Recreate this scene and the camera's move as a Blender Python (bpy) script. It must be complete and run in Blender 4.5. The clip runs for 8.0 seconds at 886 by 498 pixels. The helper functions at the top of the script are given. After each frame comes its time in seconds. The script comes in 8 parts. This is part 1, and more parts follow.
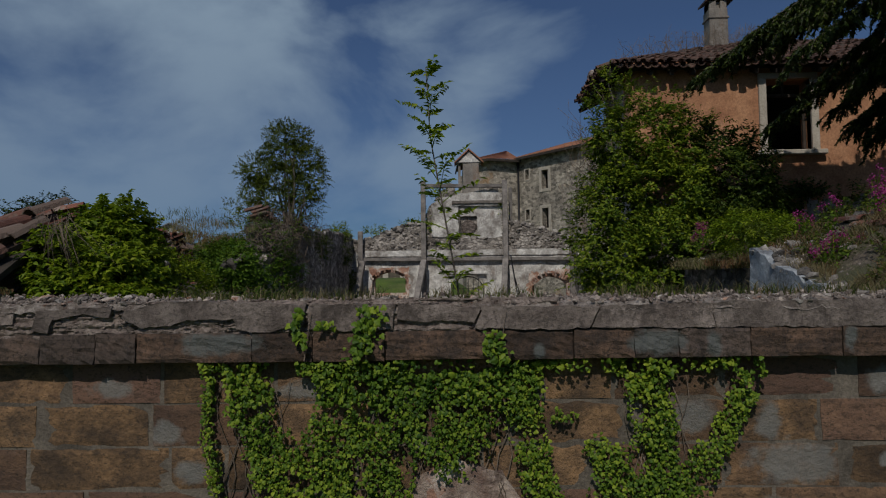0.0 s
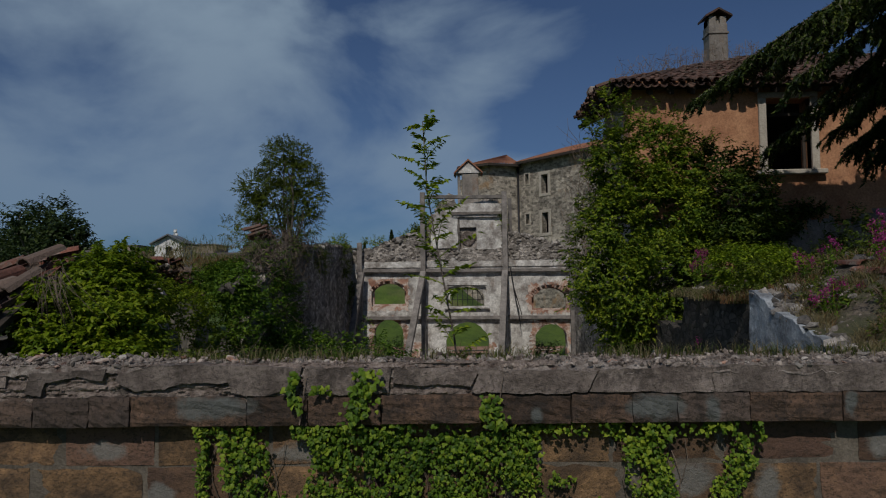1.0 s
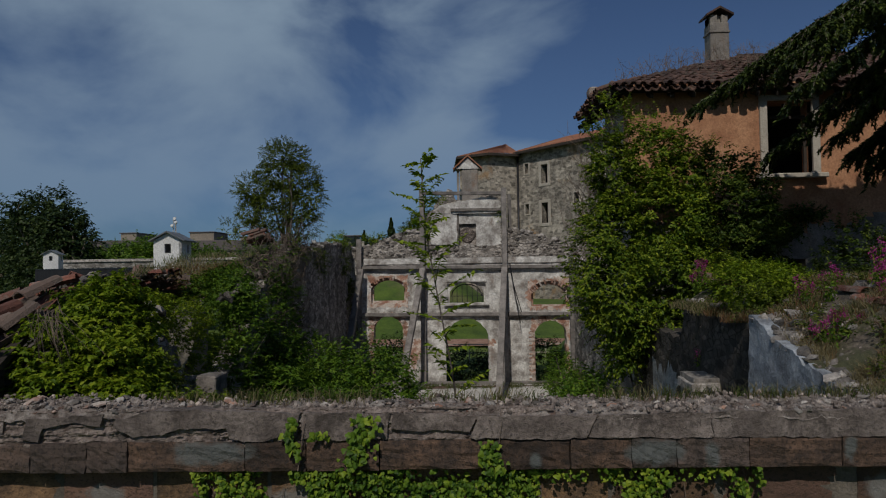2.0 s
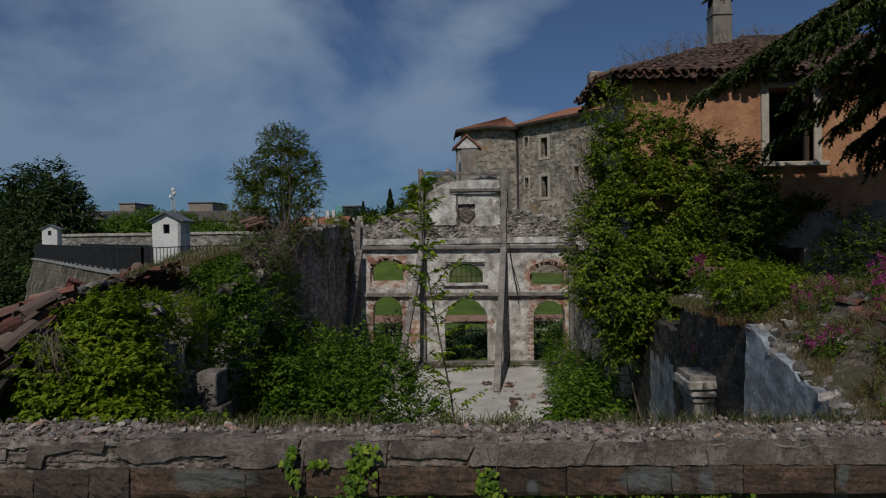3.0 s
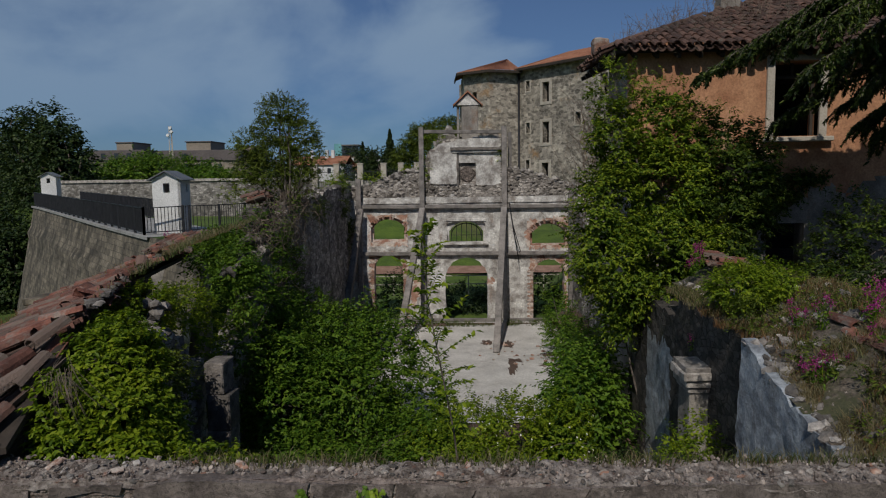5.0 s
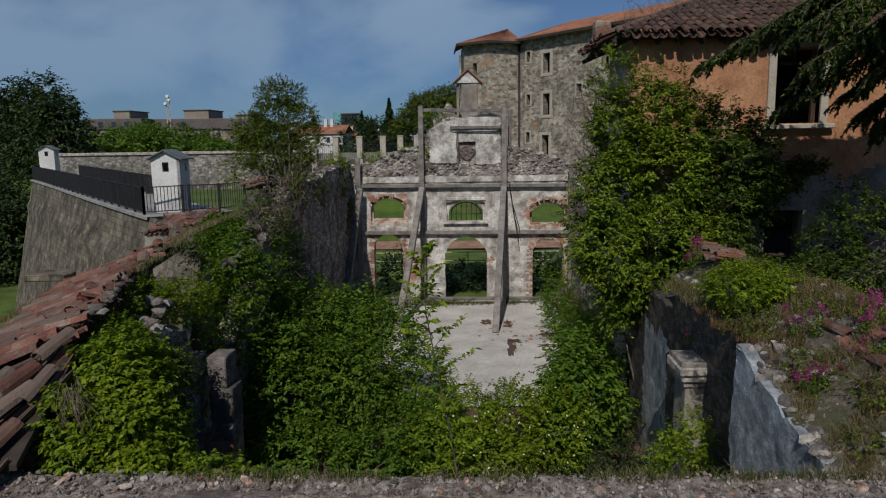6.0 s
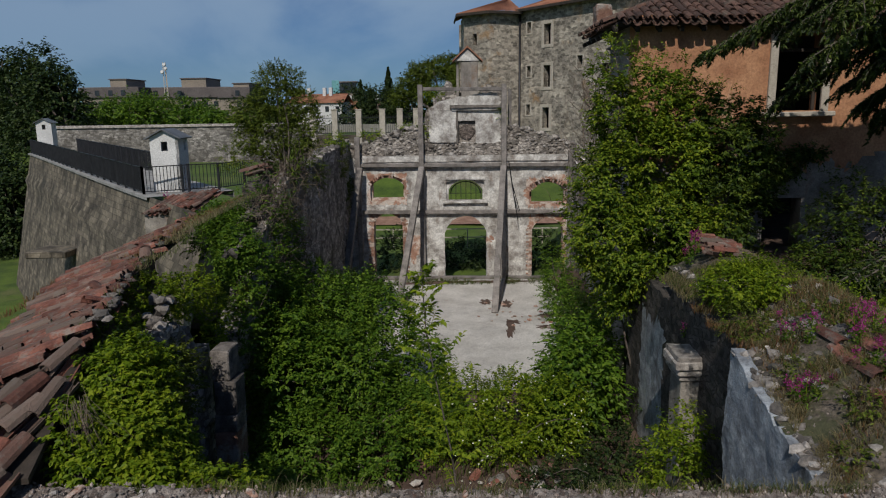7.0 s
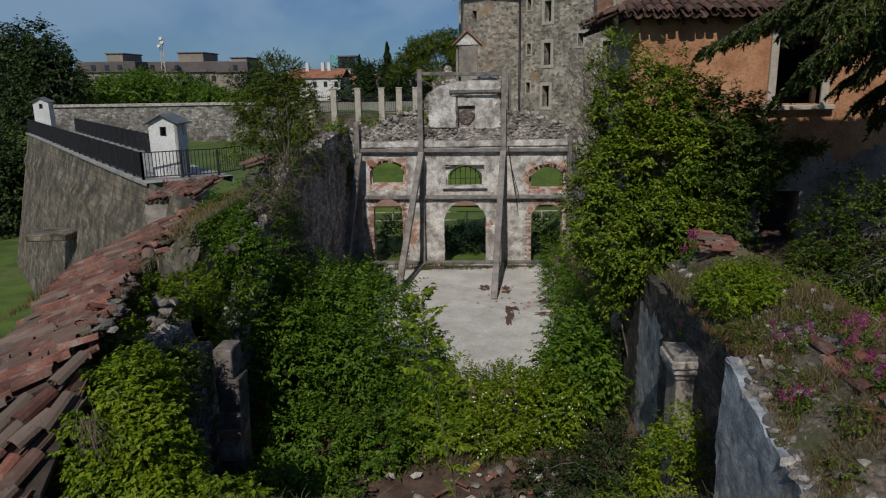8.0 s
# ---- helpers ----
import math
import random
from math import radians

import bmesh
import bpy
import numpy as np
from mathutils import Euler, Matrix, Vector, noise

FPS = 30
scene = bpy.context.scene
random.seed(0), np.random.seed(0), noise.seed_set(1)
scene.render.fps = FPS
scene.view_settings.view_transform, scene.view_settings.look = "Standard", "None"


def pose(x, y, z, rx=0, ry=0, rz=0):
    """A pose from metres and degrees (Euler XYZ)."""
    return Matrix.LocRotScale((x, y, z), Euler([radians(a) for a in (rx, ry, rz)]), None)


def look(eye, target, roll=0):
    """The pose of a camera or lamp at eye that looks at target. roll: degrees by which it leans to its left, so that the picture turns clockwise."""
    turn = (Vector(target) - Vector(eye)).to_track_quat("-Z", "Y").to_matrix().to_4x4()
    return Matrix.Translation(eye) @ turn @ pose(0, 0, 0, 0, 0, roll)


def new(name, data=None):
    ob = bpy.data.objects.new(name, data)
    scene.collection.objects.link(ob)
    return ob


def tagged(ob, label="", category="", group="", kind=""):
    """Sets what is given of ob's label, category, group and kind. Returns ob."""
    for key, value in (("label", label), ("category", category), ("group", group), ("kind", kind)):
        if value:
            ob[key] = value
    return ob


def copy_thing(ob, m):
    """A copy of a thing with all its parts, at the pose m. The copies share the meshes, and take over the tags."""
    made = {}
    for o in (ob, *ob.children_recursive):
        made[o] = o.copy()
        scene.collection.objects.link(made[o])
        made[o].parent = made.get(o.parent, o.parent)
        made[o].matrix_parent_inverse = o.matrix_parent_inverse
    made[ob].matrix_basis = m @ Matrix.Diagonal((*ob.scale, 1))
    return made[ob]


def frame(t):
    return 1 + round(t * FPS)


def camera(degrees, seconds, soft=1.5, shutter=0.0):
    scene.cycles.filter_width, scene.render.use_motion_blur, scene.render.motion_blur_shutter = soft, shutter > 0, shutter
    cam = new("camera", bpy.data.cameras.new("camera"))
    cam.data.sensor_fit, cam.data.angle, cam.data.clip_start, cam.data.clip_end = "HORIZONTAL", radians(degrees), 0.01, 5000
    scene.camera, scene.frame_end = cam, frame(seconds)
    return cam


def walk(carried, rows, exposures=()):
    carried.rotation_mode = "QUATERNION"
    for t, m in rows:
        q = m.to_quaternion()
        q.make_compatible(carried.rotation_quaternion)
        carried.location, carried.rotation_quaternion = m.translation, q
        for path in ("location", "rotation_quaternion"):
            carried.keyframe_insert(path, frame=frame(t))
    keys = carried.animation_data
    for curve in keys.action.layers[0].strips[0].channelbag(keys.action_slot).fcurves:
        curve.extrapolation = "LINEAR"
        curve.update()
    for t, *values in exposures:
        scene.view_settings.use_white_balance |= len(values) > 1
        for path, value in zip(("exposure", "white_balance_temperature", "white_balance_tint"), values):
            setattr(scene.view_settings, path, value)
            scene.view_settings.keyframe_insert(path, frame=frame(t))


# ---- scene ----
EXPO = -0.72
cam = camera(65.0, 8.0, soft=1.15)
PATH = [
    (0, (0.549, 0.192, 3.992), (0.5, 2.189, 4.096), -0.8),
    (0.5, (0.569, 0.201, 4.229), (0.52, 2.198, 4.334), -0.8),
    (1, (0.582, 0.216, 4.488), (0.533, 2.213, 4.59), -0.8),
    (1.5, (0.591, 0.239, 4.718), (0.542, 2.236, 4.808), -0.9),
    (3, (0.616, 0.239, 5.42), (0.568, 2.238, 5.391), -0.9),
    (3.5, (0.624, 0.236, 5.649), (0.574, 2.234, 5.575), -0.9),
    (4, (0.614, 0.228, 5.895), (0.564, 2.224, 5.773), -0.9),
    (4.5, (0.603, 0.22, 6.121), (0.553, 2.212, 5.955), -0.9),
    (6, (0.617, 0.201, 6.828), (0.566, 2.178, 6.525), -0.9),
    (6.5, (0.619, 0.197, 7.057), (0.569, 2.166, 6.71), -0.9),
    (7, (0.626, 0.191, 7.303), (0.575, 2.151, 6.91), -0.9),
    (7.5, (0.623, 0.179, 7.523), (0.573, 2.131, 7.088), -0.9),
    (8, (0.626, 0.181, 7.762), (0.576, 2.126, 7.297), -0.9),
]
walk(cam, [(t, look(e, g, r)) for t, e, g, r in PATH], exposures=[(0, EXPO - 0.50), (1, EXPO - 0.54), (3.5, EXPO - 0.40), (4.5, EXPO - 0.29), (6.5, EXPO - 0.06), (8, EXPO - 0.04)])

# ---- world and sun ----
SUN = Vector((-0.12, -0.72, 0.69)).normalized()  # towards the sun
world = bpy.data.worlds.new("sky")
scene.world = world
world.use_nodes = True
wt = world.node_tree
wt.nodes.clear()
wn, wl = wt.nodes.new, wt.links.new
sky = wn("ShaderNodeTexSky")
sky.sky_type, sky.sun_disc = "NISHITA", False
sky.sun_elevation = math.asin(SUN.z)
sky.sun_rotation = math.atan2(SUN.x, SUN.y)
sky.air_density, sky.dust_density, sky.ozone_density = 1.0, 0.3, 3.0
coord = wn("ShaderNodeTexCoord")
mapping = wn("ShaderNodeMapping")
mapping.inputs["Rotation"].default_value = (0.1, 0.35, 0.5)
mapping.inputs["Scale"].default_value = (1.3, 1.1, 2.5)
cloud = wn("ShaderNodeTexNoise")
cloud.inputs["Scale"].default_value, cloud.inputs["Detail"].default_value = 1.9, 7.0
cloud.inputs["Roughness"].default_value, cloud.inputs["Distortion"].default_value = 0.52, 0.3
cloud_ramp = wn("ShaderNodeValToRGB")
cloud_ramp.color_ramp.elements[0].position, cloud_ramp.color_ramp.elements[1].position = 0.37, 0.67
cloud_ramp.color_ramp.interpolation = "EASE"
cloud_ramp.color_ramp.elements[1].color = (0.96, 0.96, 0.96, 1)
cloud_mix = wn("ShaderNodeMixRGB")
cloud_mix.inputs[2].default_value = (9.5, 12.8, 16.4, 1)
background = wn("ShaderNodeBackground")
background.inputs["Strength"].default_value = 0.053
out = wn("ShaderNodeOutputWorld")
wl(coord.outputs["Generated"], mapping.inputs["Vector"])
wl(mapping.outputs["Vector"], cloud.inputs["Vector"])
# the cloud bank thins out towards +x
east = wn("ShaderNodeSeparateXYZ")
wl(coord.outputs["Generated"], east.inputs[0])
spread = wn("ShaderNodeMapRange")
for k, v in zip(range(1, 5), (-0.20, 0.36, 0.080, -0.27)):
    spread.inputs[k].default_value = v
wl(east.outputs["X"], spread.inputs[0])
thin = wn("ShaderNodeMath")
thin.operation = "ADD"
wl(spread.outputs[0], thin.inputs[0])
wl(cloud.outputs["Fac"], thin.inputs[1])
wl(thin.outputs[0], cloud_ramp.inputs["Fac"])
# haze thickens towards the horizon
split = wn("ShaderNodeSeparateXYZ")
low = wn("ShaderNodeMapRange")
for k, v in zip(range(1, 5), (0.0, 0.35, 0.30, 0.12)):
    low.inputs[k].default_value = v
most = wn("ShaderNodeMath")
most.operation = "MAXIMUM"
wl(coord.outputs["Generated"], split.inputs[0])
wl(split.outputs["Z"], low.inputs[0])
wl(low.outputs[0], most.inputs[0])
sink = wn("ShaderNodeMapRange")  # thinner cloud low over the horizon
for k, v in zip(range(1, 5), (0.0, 0.40, 0.42, 1.0)):
    sink.inputs[k].default_value = v
wl(split.outputs["Z"], sink.inputs[0])
veil = wn("ShaderNodeMath")
veil.operation = "MULTIPLY"
wl(cloud_ramp.outputs["Color"], veil.inputs[0])
wl(sink.outputs[0], veil.inputs[1])
wl(veil.outputs[0], most.inputs[1])
wl(most.outputs[0], cloud_mix.inputs[0])
deep = wn("ShaderNodeMixRGB")  # a deep blue, dry-air sky
deep.blend_type = "MULTIPLY"
deep.inputs[0].default_value = 1.0
deep.inputs[2].default_value = (0.41, 0.79, 1.36, 1)
wl(sky.outputs["Color"], deep.inputs[1])
wl(deep.outputs["Color"], cloud_mix.inputs[1])
wl(cloud_mix.outputs["Color"], background.inputs["Color"])
wl(background.outputs["Background"], out.inputs["Surface"])
sun = new("sun", bpy.data.lights.new("sun", "SUN"))
sun.data.energy, sun.data.angle, sun.data.color = 5.0, radians(0.6), (1.0, 0.95, 0.86)
sun.matrix_world = look(SUN * 60, (0, 0, 0))

# ---- materials ----
def surface(name, dark, light, scale=1.5, rough=0.85, bump=0.4, grain=30.0, stain=None, stain_scale=0.8, stain_at=0.55,
            vary=0.0, metal=0.0, cells=0.0, joint=None, gap=0.06, streak=0.0, island=False, alt=None, course=None):
    """A weathered surface: broad patches, fine grain and bump, stains of their own shape, and a tone for each piece."""
    m = bpy.data.materials.new(name)
    m.use_nodes = True
    t = m.node_tree
    n, l = t.nodes.new, t.links.new
    bsdf = t.nodes["Principled BSDF"]
    bsdf.inputs["Roughness"].default_value, bsdf.inputs["Metallic"].default_value = rough, metal
    place = n("ShaderNodeNewGeometry")
    vec = place.outputs["Position"]
    broad = n("ShaderNodeTexNoise")
    broad.inputs["Scale"].default_value, broad.inputs["Detail"].default_value, broad.inputs["Roughness"].default_value = scale, 6, 0.65
    l(vec, broad.inputs["Vector"])
    ramp = n("ShaderNodeValToRGB")
    ramp.color_ramp.elements[0].position, ramp.color_ramp.elements[1].position = 0.37, 0.63
    ramp.color_ramp.elements[0].color, ramp.color_ramp.elements[1].color = (*dark, 1), (*light, 1)
    l(broad.outputs["Fac"], ramp.inputs["Fac"])
    colour = ramp.outputs["Color"]
    fine = n("ShaderNodeTexNoise")
    fine.inputs["Scale"].default_value, fine.inputs["Detail"].default_value, fine.inputs["Roughness"].default_value = grain, 5, 0.7
    l(vec, fine.inputs["Vector"])

    def mixed(kind, fac, a, b):
        x = n("ShaderNodeMixRGB")
        x.blend_type = kind
        for k, v in ((0, fac), (1, a), (2, b)):
            if isinstance(v, bpy.types.NodeSocket):
                l(v, x.inputs[k])
            else:
                x.inputs[k].default_value = v
        return x.outputs["Color"]

    def ranged(v, a, b, c, d):
        x = n("ShaderNodeMapRange")
        for k, w in zip(range(1, 5), (a, b, c, d)):
            x.inputs[k].default_value = w
        l(v, x.inputs[0])
        return x.outputs[0]

    height = fine.outputs["Fac"]
    if cells:
        v = n("ShaderNodeTexVoronoi")
        v.feature = "DISTANCE_TO_EDGE"
        v.inputs["Scale"].default_value = cells
        warp = n("ShaderNodeMixRGB")
        warp.inputs[0].default_value = 0.06
        squash = n("ShaderNodeMapping")
        squash.inputs["Scale"].default_value = (1, 1, 1.8)
        l(vec, warp.inputs[1])
        l(broad.outputs["Color"], warp.inputs[2])
        l(warp.outputs["Color"], squash.inputs["Vector"])
        l(squash.outputs["Vector"], v.inputs["Vector"])
        tint = n("ShaderNodeTexVoronoi")
        tint.inputs["Scale"].default_value = cells
        l(squash.outputs["Vector"], tint.inputs["Vector"])
        bw = n("ShaderNodeSeparateColor")
        l(tint.outputs["Color"], bw.inputs[0])
        lift = ranged(bw.outputs[0], 0, 1, 0.45, 1.45)
        colour = mixed("MULTIPLY", 1.0, colour, lift)
        edge = ranged(v.outputs["Distance"], 0.0, gap, 0, 1)
        colour = mixed("MIX", edge, (*(joint or dark), 1), colour)
        total = n("ShaderNodeMath")
        total.operation = "MULTIPLY_ADD"
        l(fine.outputs["Fac"], total.inputs[0])
        total.inputs[1].default_value = 0.35
        l(edge, total.inputs[2])
        height = total.outputs[0]
    if course:
        # squared stones in courses along a level direction: (x, y, stone length, course height)
        run = n("ShaderNodeVectorMath")
        run.operation = "DOT_PRODUCT"
        run.inputs[1].default_value = (course[0], course[1], 0)
        l(vec, run.inputs[0])
        up = n("ShaderNodeSeparateXYZ")
        l(vec, up.inputs[0])
        flat = n("ShaderNodeCombineXYZ")
        l(run.outputs["Value"], flat.inputs[0])
        l(up.outputs["Z"], flat.inputs[1])
        waver = n("ShaderNodeMixRGB")
        waver.blend_type = "ADD"
        waver.inputs[0].default_value = 0.14
        l(flat.outputs[0], waver.inputs[1])
        l(broad.outputs["Color"], waver.inputs[2])
        wall = n("ShaderNodeTexBrick")
        wall.offset, wall.squash, wall.squash_frequency = 0.43, 0.7, 3
        wall.inputs["Color1"].default_value, wall.inputs["Color2"].default_value = (0.5, 0.5, 0.5, 1), (1.4, 1.4, 1.4, 1)
        wall.inputs["Mortar"].default_value = (0.42, 0.42, 0.42, 1)
        wall.inputs["Scale"].default_value, wall.inputs["Mortar Size"].default_value = 1.0, 0.022
        wall.inputs["Mortar Smooth"].default_value = 0.6
        wall.inputs["Brick Width"].default_value, wall.inputs["Row Height"].default_value = course[2], course[3]
        l(waver.outputs["Color"], wall.inputs["Vector"])
        colour = mixed("MULTIPLY", 0.8, colour, wall.outputs["Color"])
    if stain:
        sn = n("ShaderNodeTexNoise")
        sn.inputs["Scale"].default_value, sn.inputs["Detail"].default_value, sn.inputs["Roughness"].default_value = stain_scale, 8, 0.7
        shift = n("ShaderNodeMapping")
        shift.inputs["Location"].default_value = (7.3, 2.1, 4.9)
        shift.inputs["Scale"].default_value = (1, 1, 1 - streak)
        l(vec, shift.inputs["Vector"])
        l(shift.outputs["Vector"], sn.inputs["Vector"])
        colour = mixed("MIX", ranged(sn.outputs["Fac"], stain_at, stain_at + 0.1, 0, 0.85), colour, (*stain, 1))
    colour = mixed("MULTIPLY", 1.0, colour, ranged(fine.outputs["Fac"], 0.25, 0.75, 0.60, 1.35))
    if vary:
        if island:
            r = place.outputs["Random Per Island"]
        else:
            info = n("ShaderNodeObjectInfo")
            r = info.outputs["Random"]
        if alt:
            other = n("ShaderNodeMath")
            other.operation = "MULTIPLY"
            other.inputs[1].default_value = 7.31
            l(r, other.inputs[0])
            wrap = n("ShaderNodeMath")
            wrap.operation = "FRACT"
            l(other.outputs[0], wrap.inputs[0])
            colour = mixed("MIX", ranged(wrap.outputs[0], 0.35, 1.0, 0.0, 0.9), colour, (*alt, 1))
        colour = mixed("MULTIPLY", 1.0, colour, ranged(r, 0, 1, 1 - vary, 1 + vary))
    l(colour, bsdf.inputs["Base Color"])
    b = n("ShaderNodeBump")
    b.inputs["Strength"].default_value, b.inputs["Distance"].default_value = bump, 0.03
    l(height, b.inputs["Height"])
    l(b.outputs["Normal"], bsdf.inputs["Normal"])
    return m


def foliage(name, dark, mid, light, through_light=0.35, rough=0.5):
    """Leaves: a tone for each leaf, broad patches of tone, and light that shines through."""
    m = bpy.data.materials.new(name)
    m.use_nodes = True
    t = m.node_tree
    n, l = t.nodes.new, t.links.new
    bsdf = t.nodes["Principled BSDF"]
    bsdf.inputs["Roughness"].default_value = rough
    bsdf.inputs["Specular IOR Level"].default_value = 0.2
    place = n("ShaderNodeNewGeometry")
    info = n("ShaderNodeObjectInfo")
    broad = n("ShaderNodeTexNoise")
    broad.inputs["Scale"].default_value, broad.inputs["Detail"].default_value = 1.3, 3
    l(place.outputs["Position"], broad.inputs["Vector"])
    add = n("ShaderNodeMath")
    add.operation = "ADD"
    l(place.outputs["Random Per Island"], add.inputs[0])
    l(info.outputs["Random"], add.inputs[1])
    wrap = n("ShaderNodeMath")
    wrap.operation = "FRACT"
    l(add.outputs[0], wrap.inputs[0])
    mix = n("ShaderNodeMix")
    mix.inputs[0].default_value = 0.5
    l(wrap.outputs[0], mix.inputs[2])
    l(broad.outputs["Fac"], mix.inputs[3])
    ramp = n("ShaderNodeValToRGB")
    ramp.color_ramp.elements[0].position, ramp.color_ramp.elements[1].position = 0.2, 0.8
    ramp.color_ramp.elements[0].color, ramp.color_ramp.elements[1].color = (*dark, 1), (*light, 1)
    e = ramp.color_ramp.elements.new(0.5)
    e.color = (*mid, 1)
    l(mix.outputs[0], ramp.inputs["Fac"])
    l(ramp.outputs["Color"], bsdf.inputs["Base Color"])
    tr = n("ShaderNodeBsdfTranslucent")
    l(ramp.outputs["Color"], tr.inputs["Color"])
    both = n("ShaderNodeMixShader")
    both.inputs[0].default_value = through_light
    l(bsdf.outputs[0], both.inputs[1])
    l(tr.outputs[0], both.inputs[2])
    l(both.outputs[0], t.nodes["Material Output"].inputs["Surface"])
    return m


BLOCK = surface("brown_sandstone", (0.068, 0.042, 0.025), (0.228, 0.131, 0.064), 3.4, 0.9, 0.8, 24, (0.162, 0.139, 0.110), 2.6, 0.62, 0.42, alt=(0.110, 0.060, 0.044))
CORNICE = surface("dark_sandstone", (0.034, 0.023, 0.018), (0.128, 0.074, 0.048), 3.2, 0.9, 0.9, 22, (0.127, 0.127, 0.122), 2.2, 0.64, 0.35, alt=(0.072, 0.055, 0.048))
BROKEN = surface("broken_wall_core", (0.090, 0.070, 0.060), (0.258, 0.210, 0.186), 6, 0.95, 0.9, 24, (0.060, 0.048, 0.041), 5, 0.55, cells=14, joint=(0.054, 0.043, 0.037), gap=0.05)
MORTAR = surface("lime_mortar", (0.076, 0.062, 0.049), (0.164, 0.137, 0.110), 3, 0.95, 0.6, 40)
RENDERCOAT = surface("grey_cement_coat", (0.107, 0.083, 0.073), (0.240, 0.195, 0.174), 3.0, 0.92, 1.0, 22, (0.060, 0.046, 0.040), 3.6, 0.51, 0.18, streak=0.35)
STONE = surface("pale_limestone", (0.161, 0.141, 0.126), (0.424, 0.384, 0.352), 5, 0.9, 0.5, 35, None, vary=0.4)
DULLSTONE = surface("grey_weathered_stone", (0.065, 0.056, 0.050), (0.185, 0.162, 0.145), 5, 0.9, 0.6, 35, (0.05, 0.048, 0.035), 3, 0.56, vary=0.4)
GRAVEL = surface("rubble_grit", (0.105, 0.078, 0.066), (0.39, 0.325, 0.285), 7, 0.95, 0.6, 45, vary=0.5, island=True)
RUBBLEWALL = surface("rubble_masonry", (0.190, 0.165, 0.145), (0.40, 0.36, 0.325), 2.4, 0.95, 0.9, 22, (0.11, 0.095, 0.08), 1.6, 0.56, cells=6.0, joint=(0.110, 0.092, 0.080), gap=0.06)
TOWERSTONE = surface("coursed_rubble", (0.165, 0.142, 0.118), (0.400, 0.350, 0.290), 0.9, 0.95, 0.7, 7, (0.330, 0.190, 0.085), 0.33, 0.57, cells=2.7, joint=(0.360, 0.325, 0.280), gap=0.045)
BASTIONSTONE = surface("bastion_masonry", (0.050, 0.040, 0.030), (0.200, 0.166, 0.124), 0.9, 0.95, 1.0, 6, (0.036, 0.032, 0.024), 0.5, 0.53, streak=0.4, course=(-0.614, 0.789, 0.55, 0.27))
PLASTER = surface("stained_lime_plaster", (0.225, 0.200, 0.182), (0.66, 0.635, 0.605), 2.3, 0.9, 0.7, 14, (0.225, 0.175, 0.145), 1.9, 0.56, streak=0.6)
BLUEPLASTER = surface("blue_grey_plaster", (0.150, 0.160, 0.180), (0.38, 0.405, 0.44), 3.4, 0.9, 0.8, 26, (0.075, 0.072, 0.072), 2.0, 0.56, streak=0.35)
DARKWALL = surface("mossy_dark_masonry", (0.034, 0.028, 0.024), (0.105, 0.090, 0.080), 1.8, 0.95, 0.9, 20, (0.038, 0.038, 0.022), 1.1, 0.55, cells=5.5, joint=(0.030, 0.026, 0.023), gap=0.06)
SIDEWALL = surface("streaked_side_wall", (0.140, 0.122, 0.110), (0.460, 0.415, 0.375), 1.6, 0.95, 0.9, 20, (0.068, 0.061, 0.046), 1.2, 0.54, cells=6.0, joint=(0.101, 0.086, 0.074), gap=0.05, streak=0.75)
BRICK = surface("red_brick", (0.20, 0.095, 0.065), (0.36, 0.21, 0.15), 3, 0.9, 0.6, 30, (0.50, 0.44, 0.39), 2.8, 0.47, 0.3)
CONCRETE = surface("pale_concrete_floor", (0.40, 0.375, 0.35), (0.56, 0.53, 0.50), 0.9, 0.9, 0.25, 25, (0.30, 0.24, 0.215), 1.3, 0.63)
SOIL = surface("damp_soil", (0.055, 0.032, 0.024), (0.12, 0.075, 0.055), 2.5, 0.95, 0.6, 25)
TIMBER = surface("grey_timber", (0.128, 0.115, 0.106), (0.272, 0.242, 0.225), 3.0, 0.85, 0.4, 45, (0.051, 0.044, 0.043), 1.6, 0.6, 0.2)
TILE = surface("weathered_roof_tile", (0.100, 0.036, 0.025), (0.225, 0.088, 0.060), 3.0, 0.9, 0.7, 35, (0.200, 0.165, 0.140), 3.6, 0.53, 0.45, alt=(0.135, 0.105, 0.085))
TILES = surface("weathered_roof_tiles", (0.100, 0.036, 0.025), (0.225, 0.088, 0.060), 3.0, 0.9, 0.7, 35, (0.200, 0.165, 0.140), 3.6, 0.53, 0.45, alt=(0.135, 0.105, 0.085), island=True)
HOUSETILE = surface("old_brown_tiles", (0.054, 0.027, 0.020), (0.120, 0.063, 0.046), 2.0, 0.9, 0.5, 35, (0.082, 0.071, 0.054), 2.0, 0.55, 0.45)
HOUSETILES = surface("old_brown_tile_rows", (0.054, 0.027, 0.020), (0.120, 0.063, 0.046), 2.0, 0.9, 0.5, 35, (0.082, 0.071, 0.054), 2.0, 0.55, 0.45, island=True)
REDTILE = surface("red_tower_tiles", (0.208, 0.080, 0.044), (0.336, 0.152, 0.088), 0.8, 0.9, 0.4, 12, (0.176, 0.104, 0.080), 0.6, 0.6)
OCHRE = surface("ochre_stucco", (0.29, 0.130, 0.068), (0.46, 0.240, 0.130), 1.1, 0.92, 0.35, 18, (0.42, 0.300, 0.205), 0.9, 0.55, streak=0.6)
GREYSTUCCO = surface("grey_flaking_stucco", (0.150, 0.132, 0.118), (0.31, 0.278, 0.245), 1.3, 0.92, 0.4, 24, (0.20, 0.125, 0.085), 1.2, 0.58, streak=0.4)
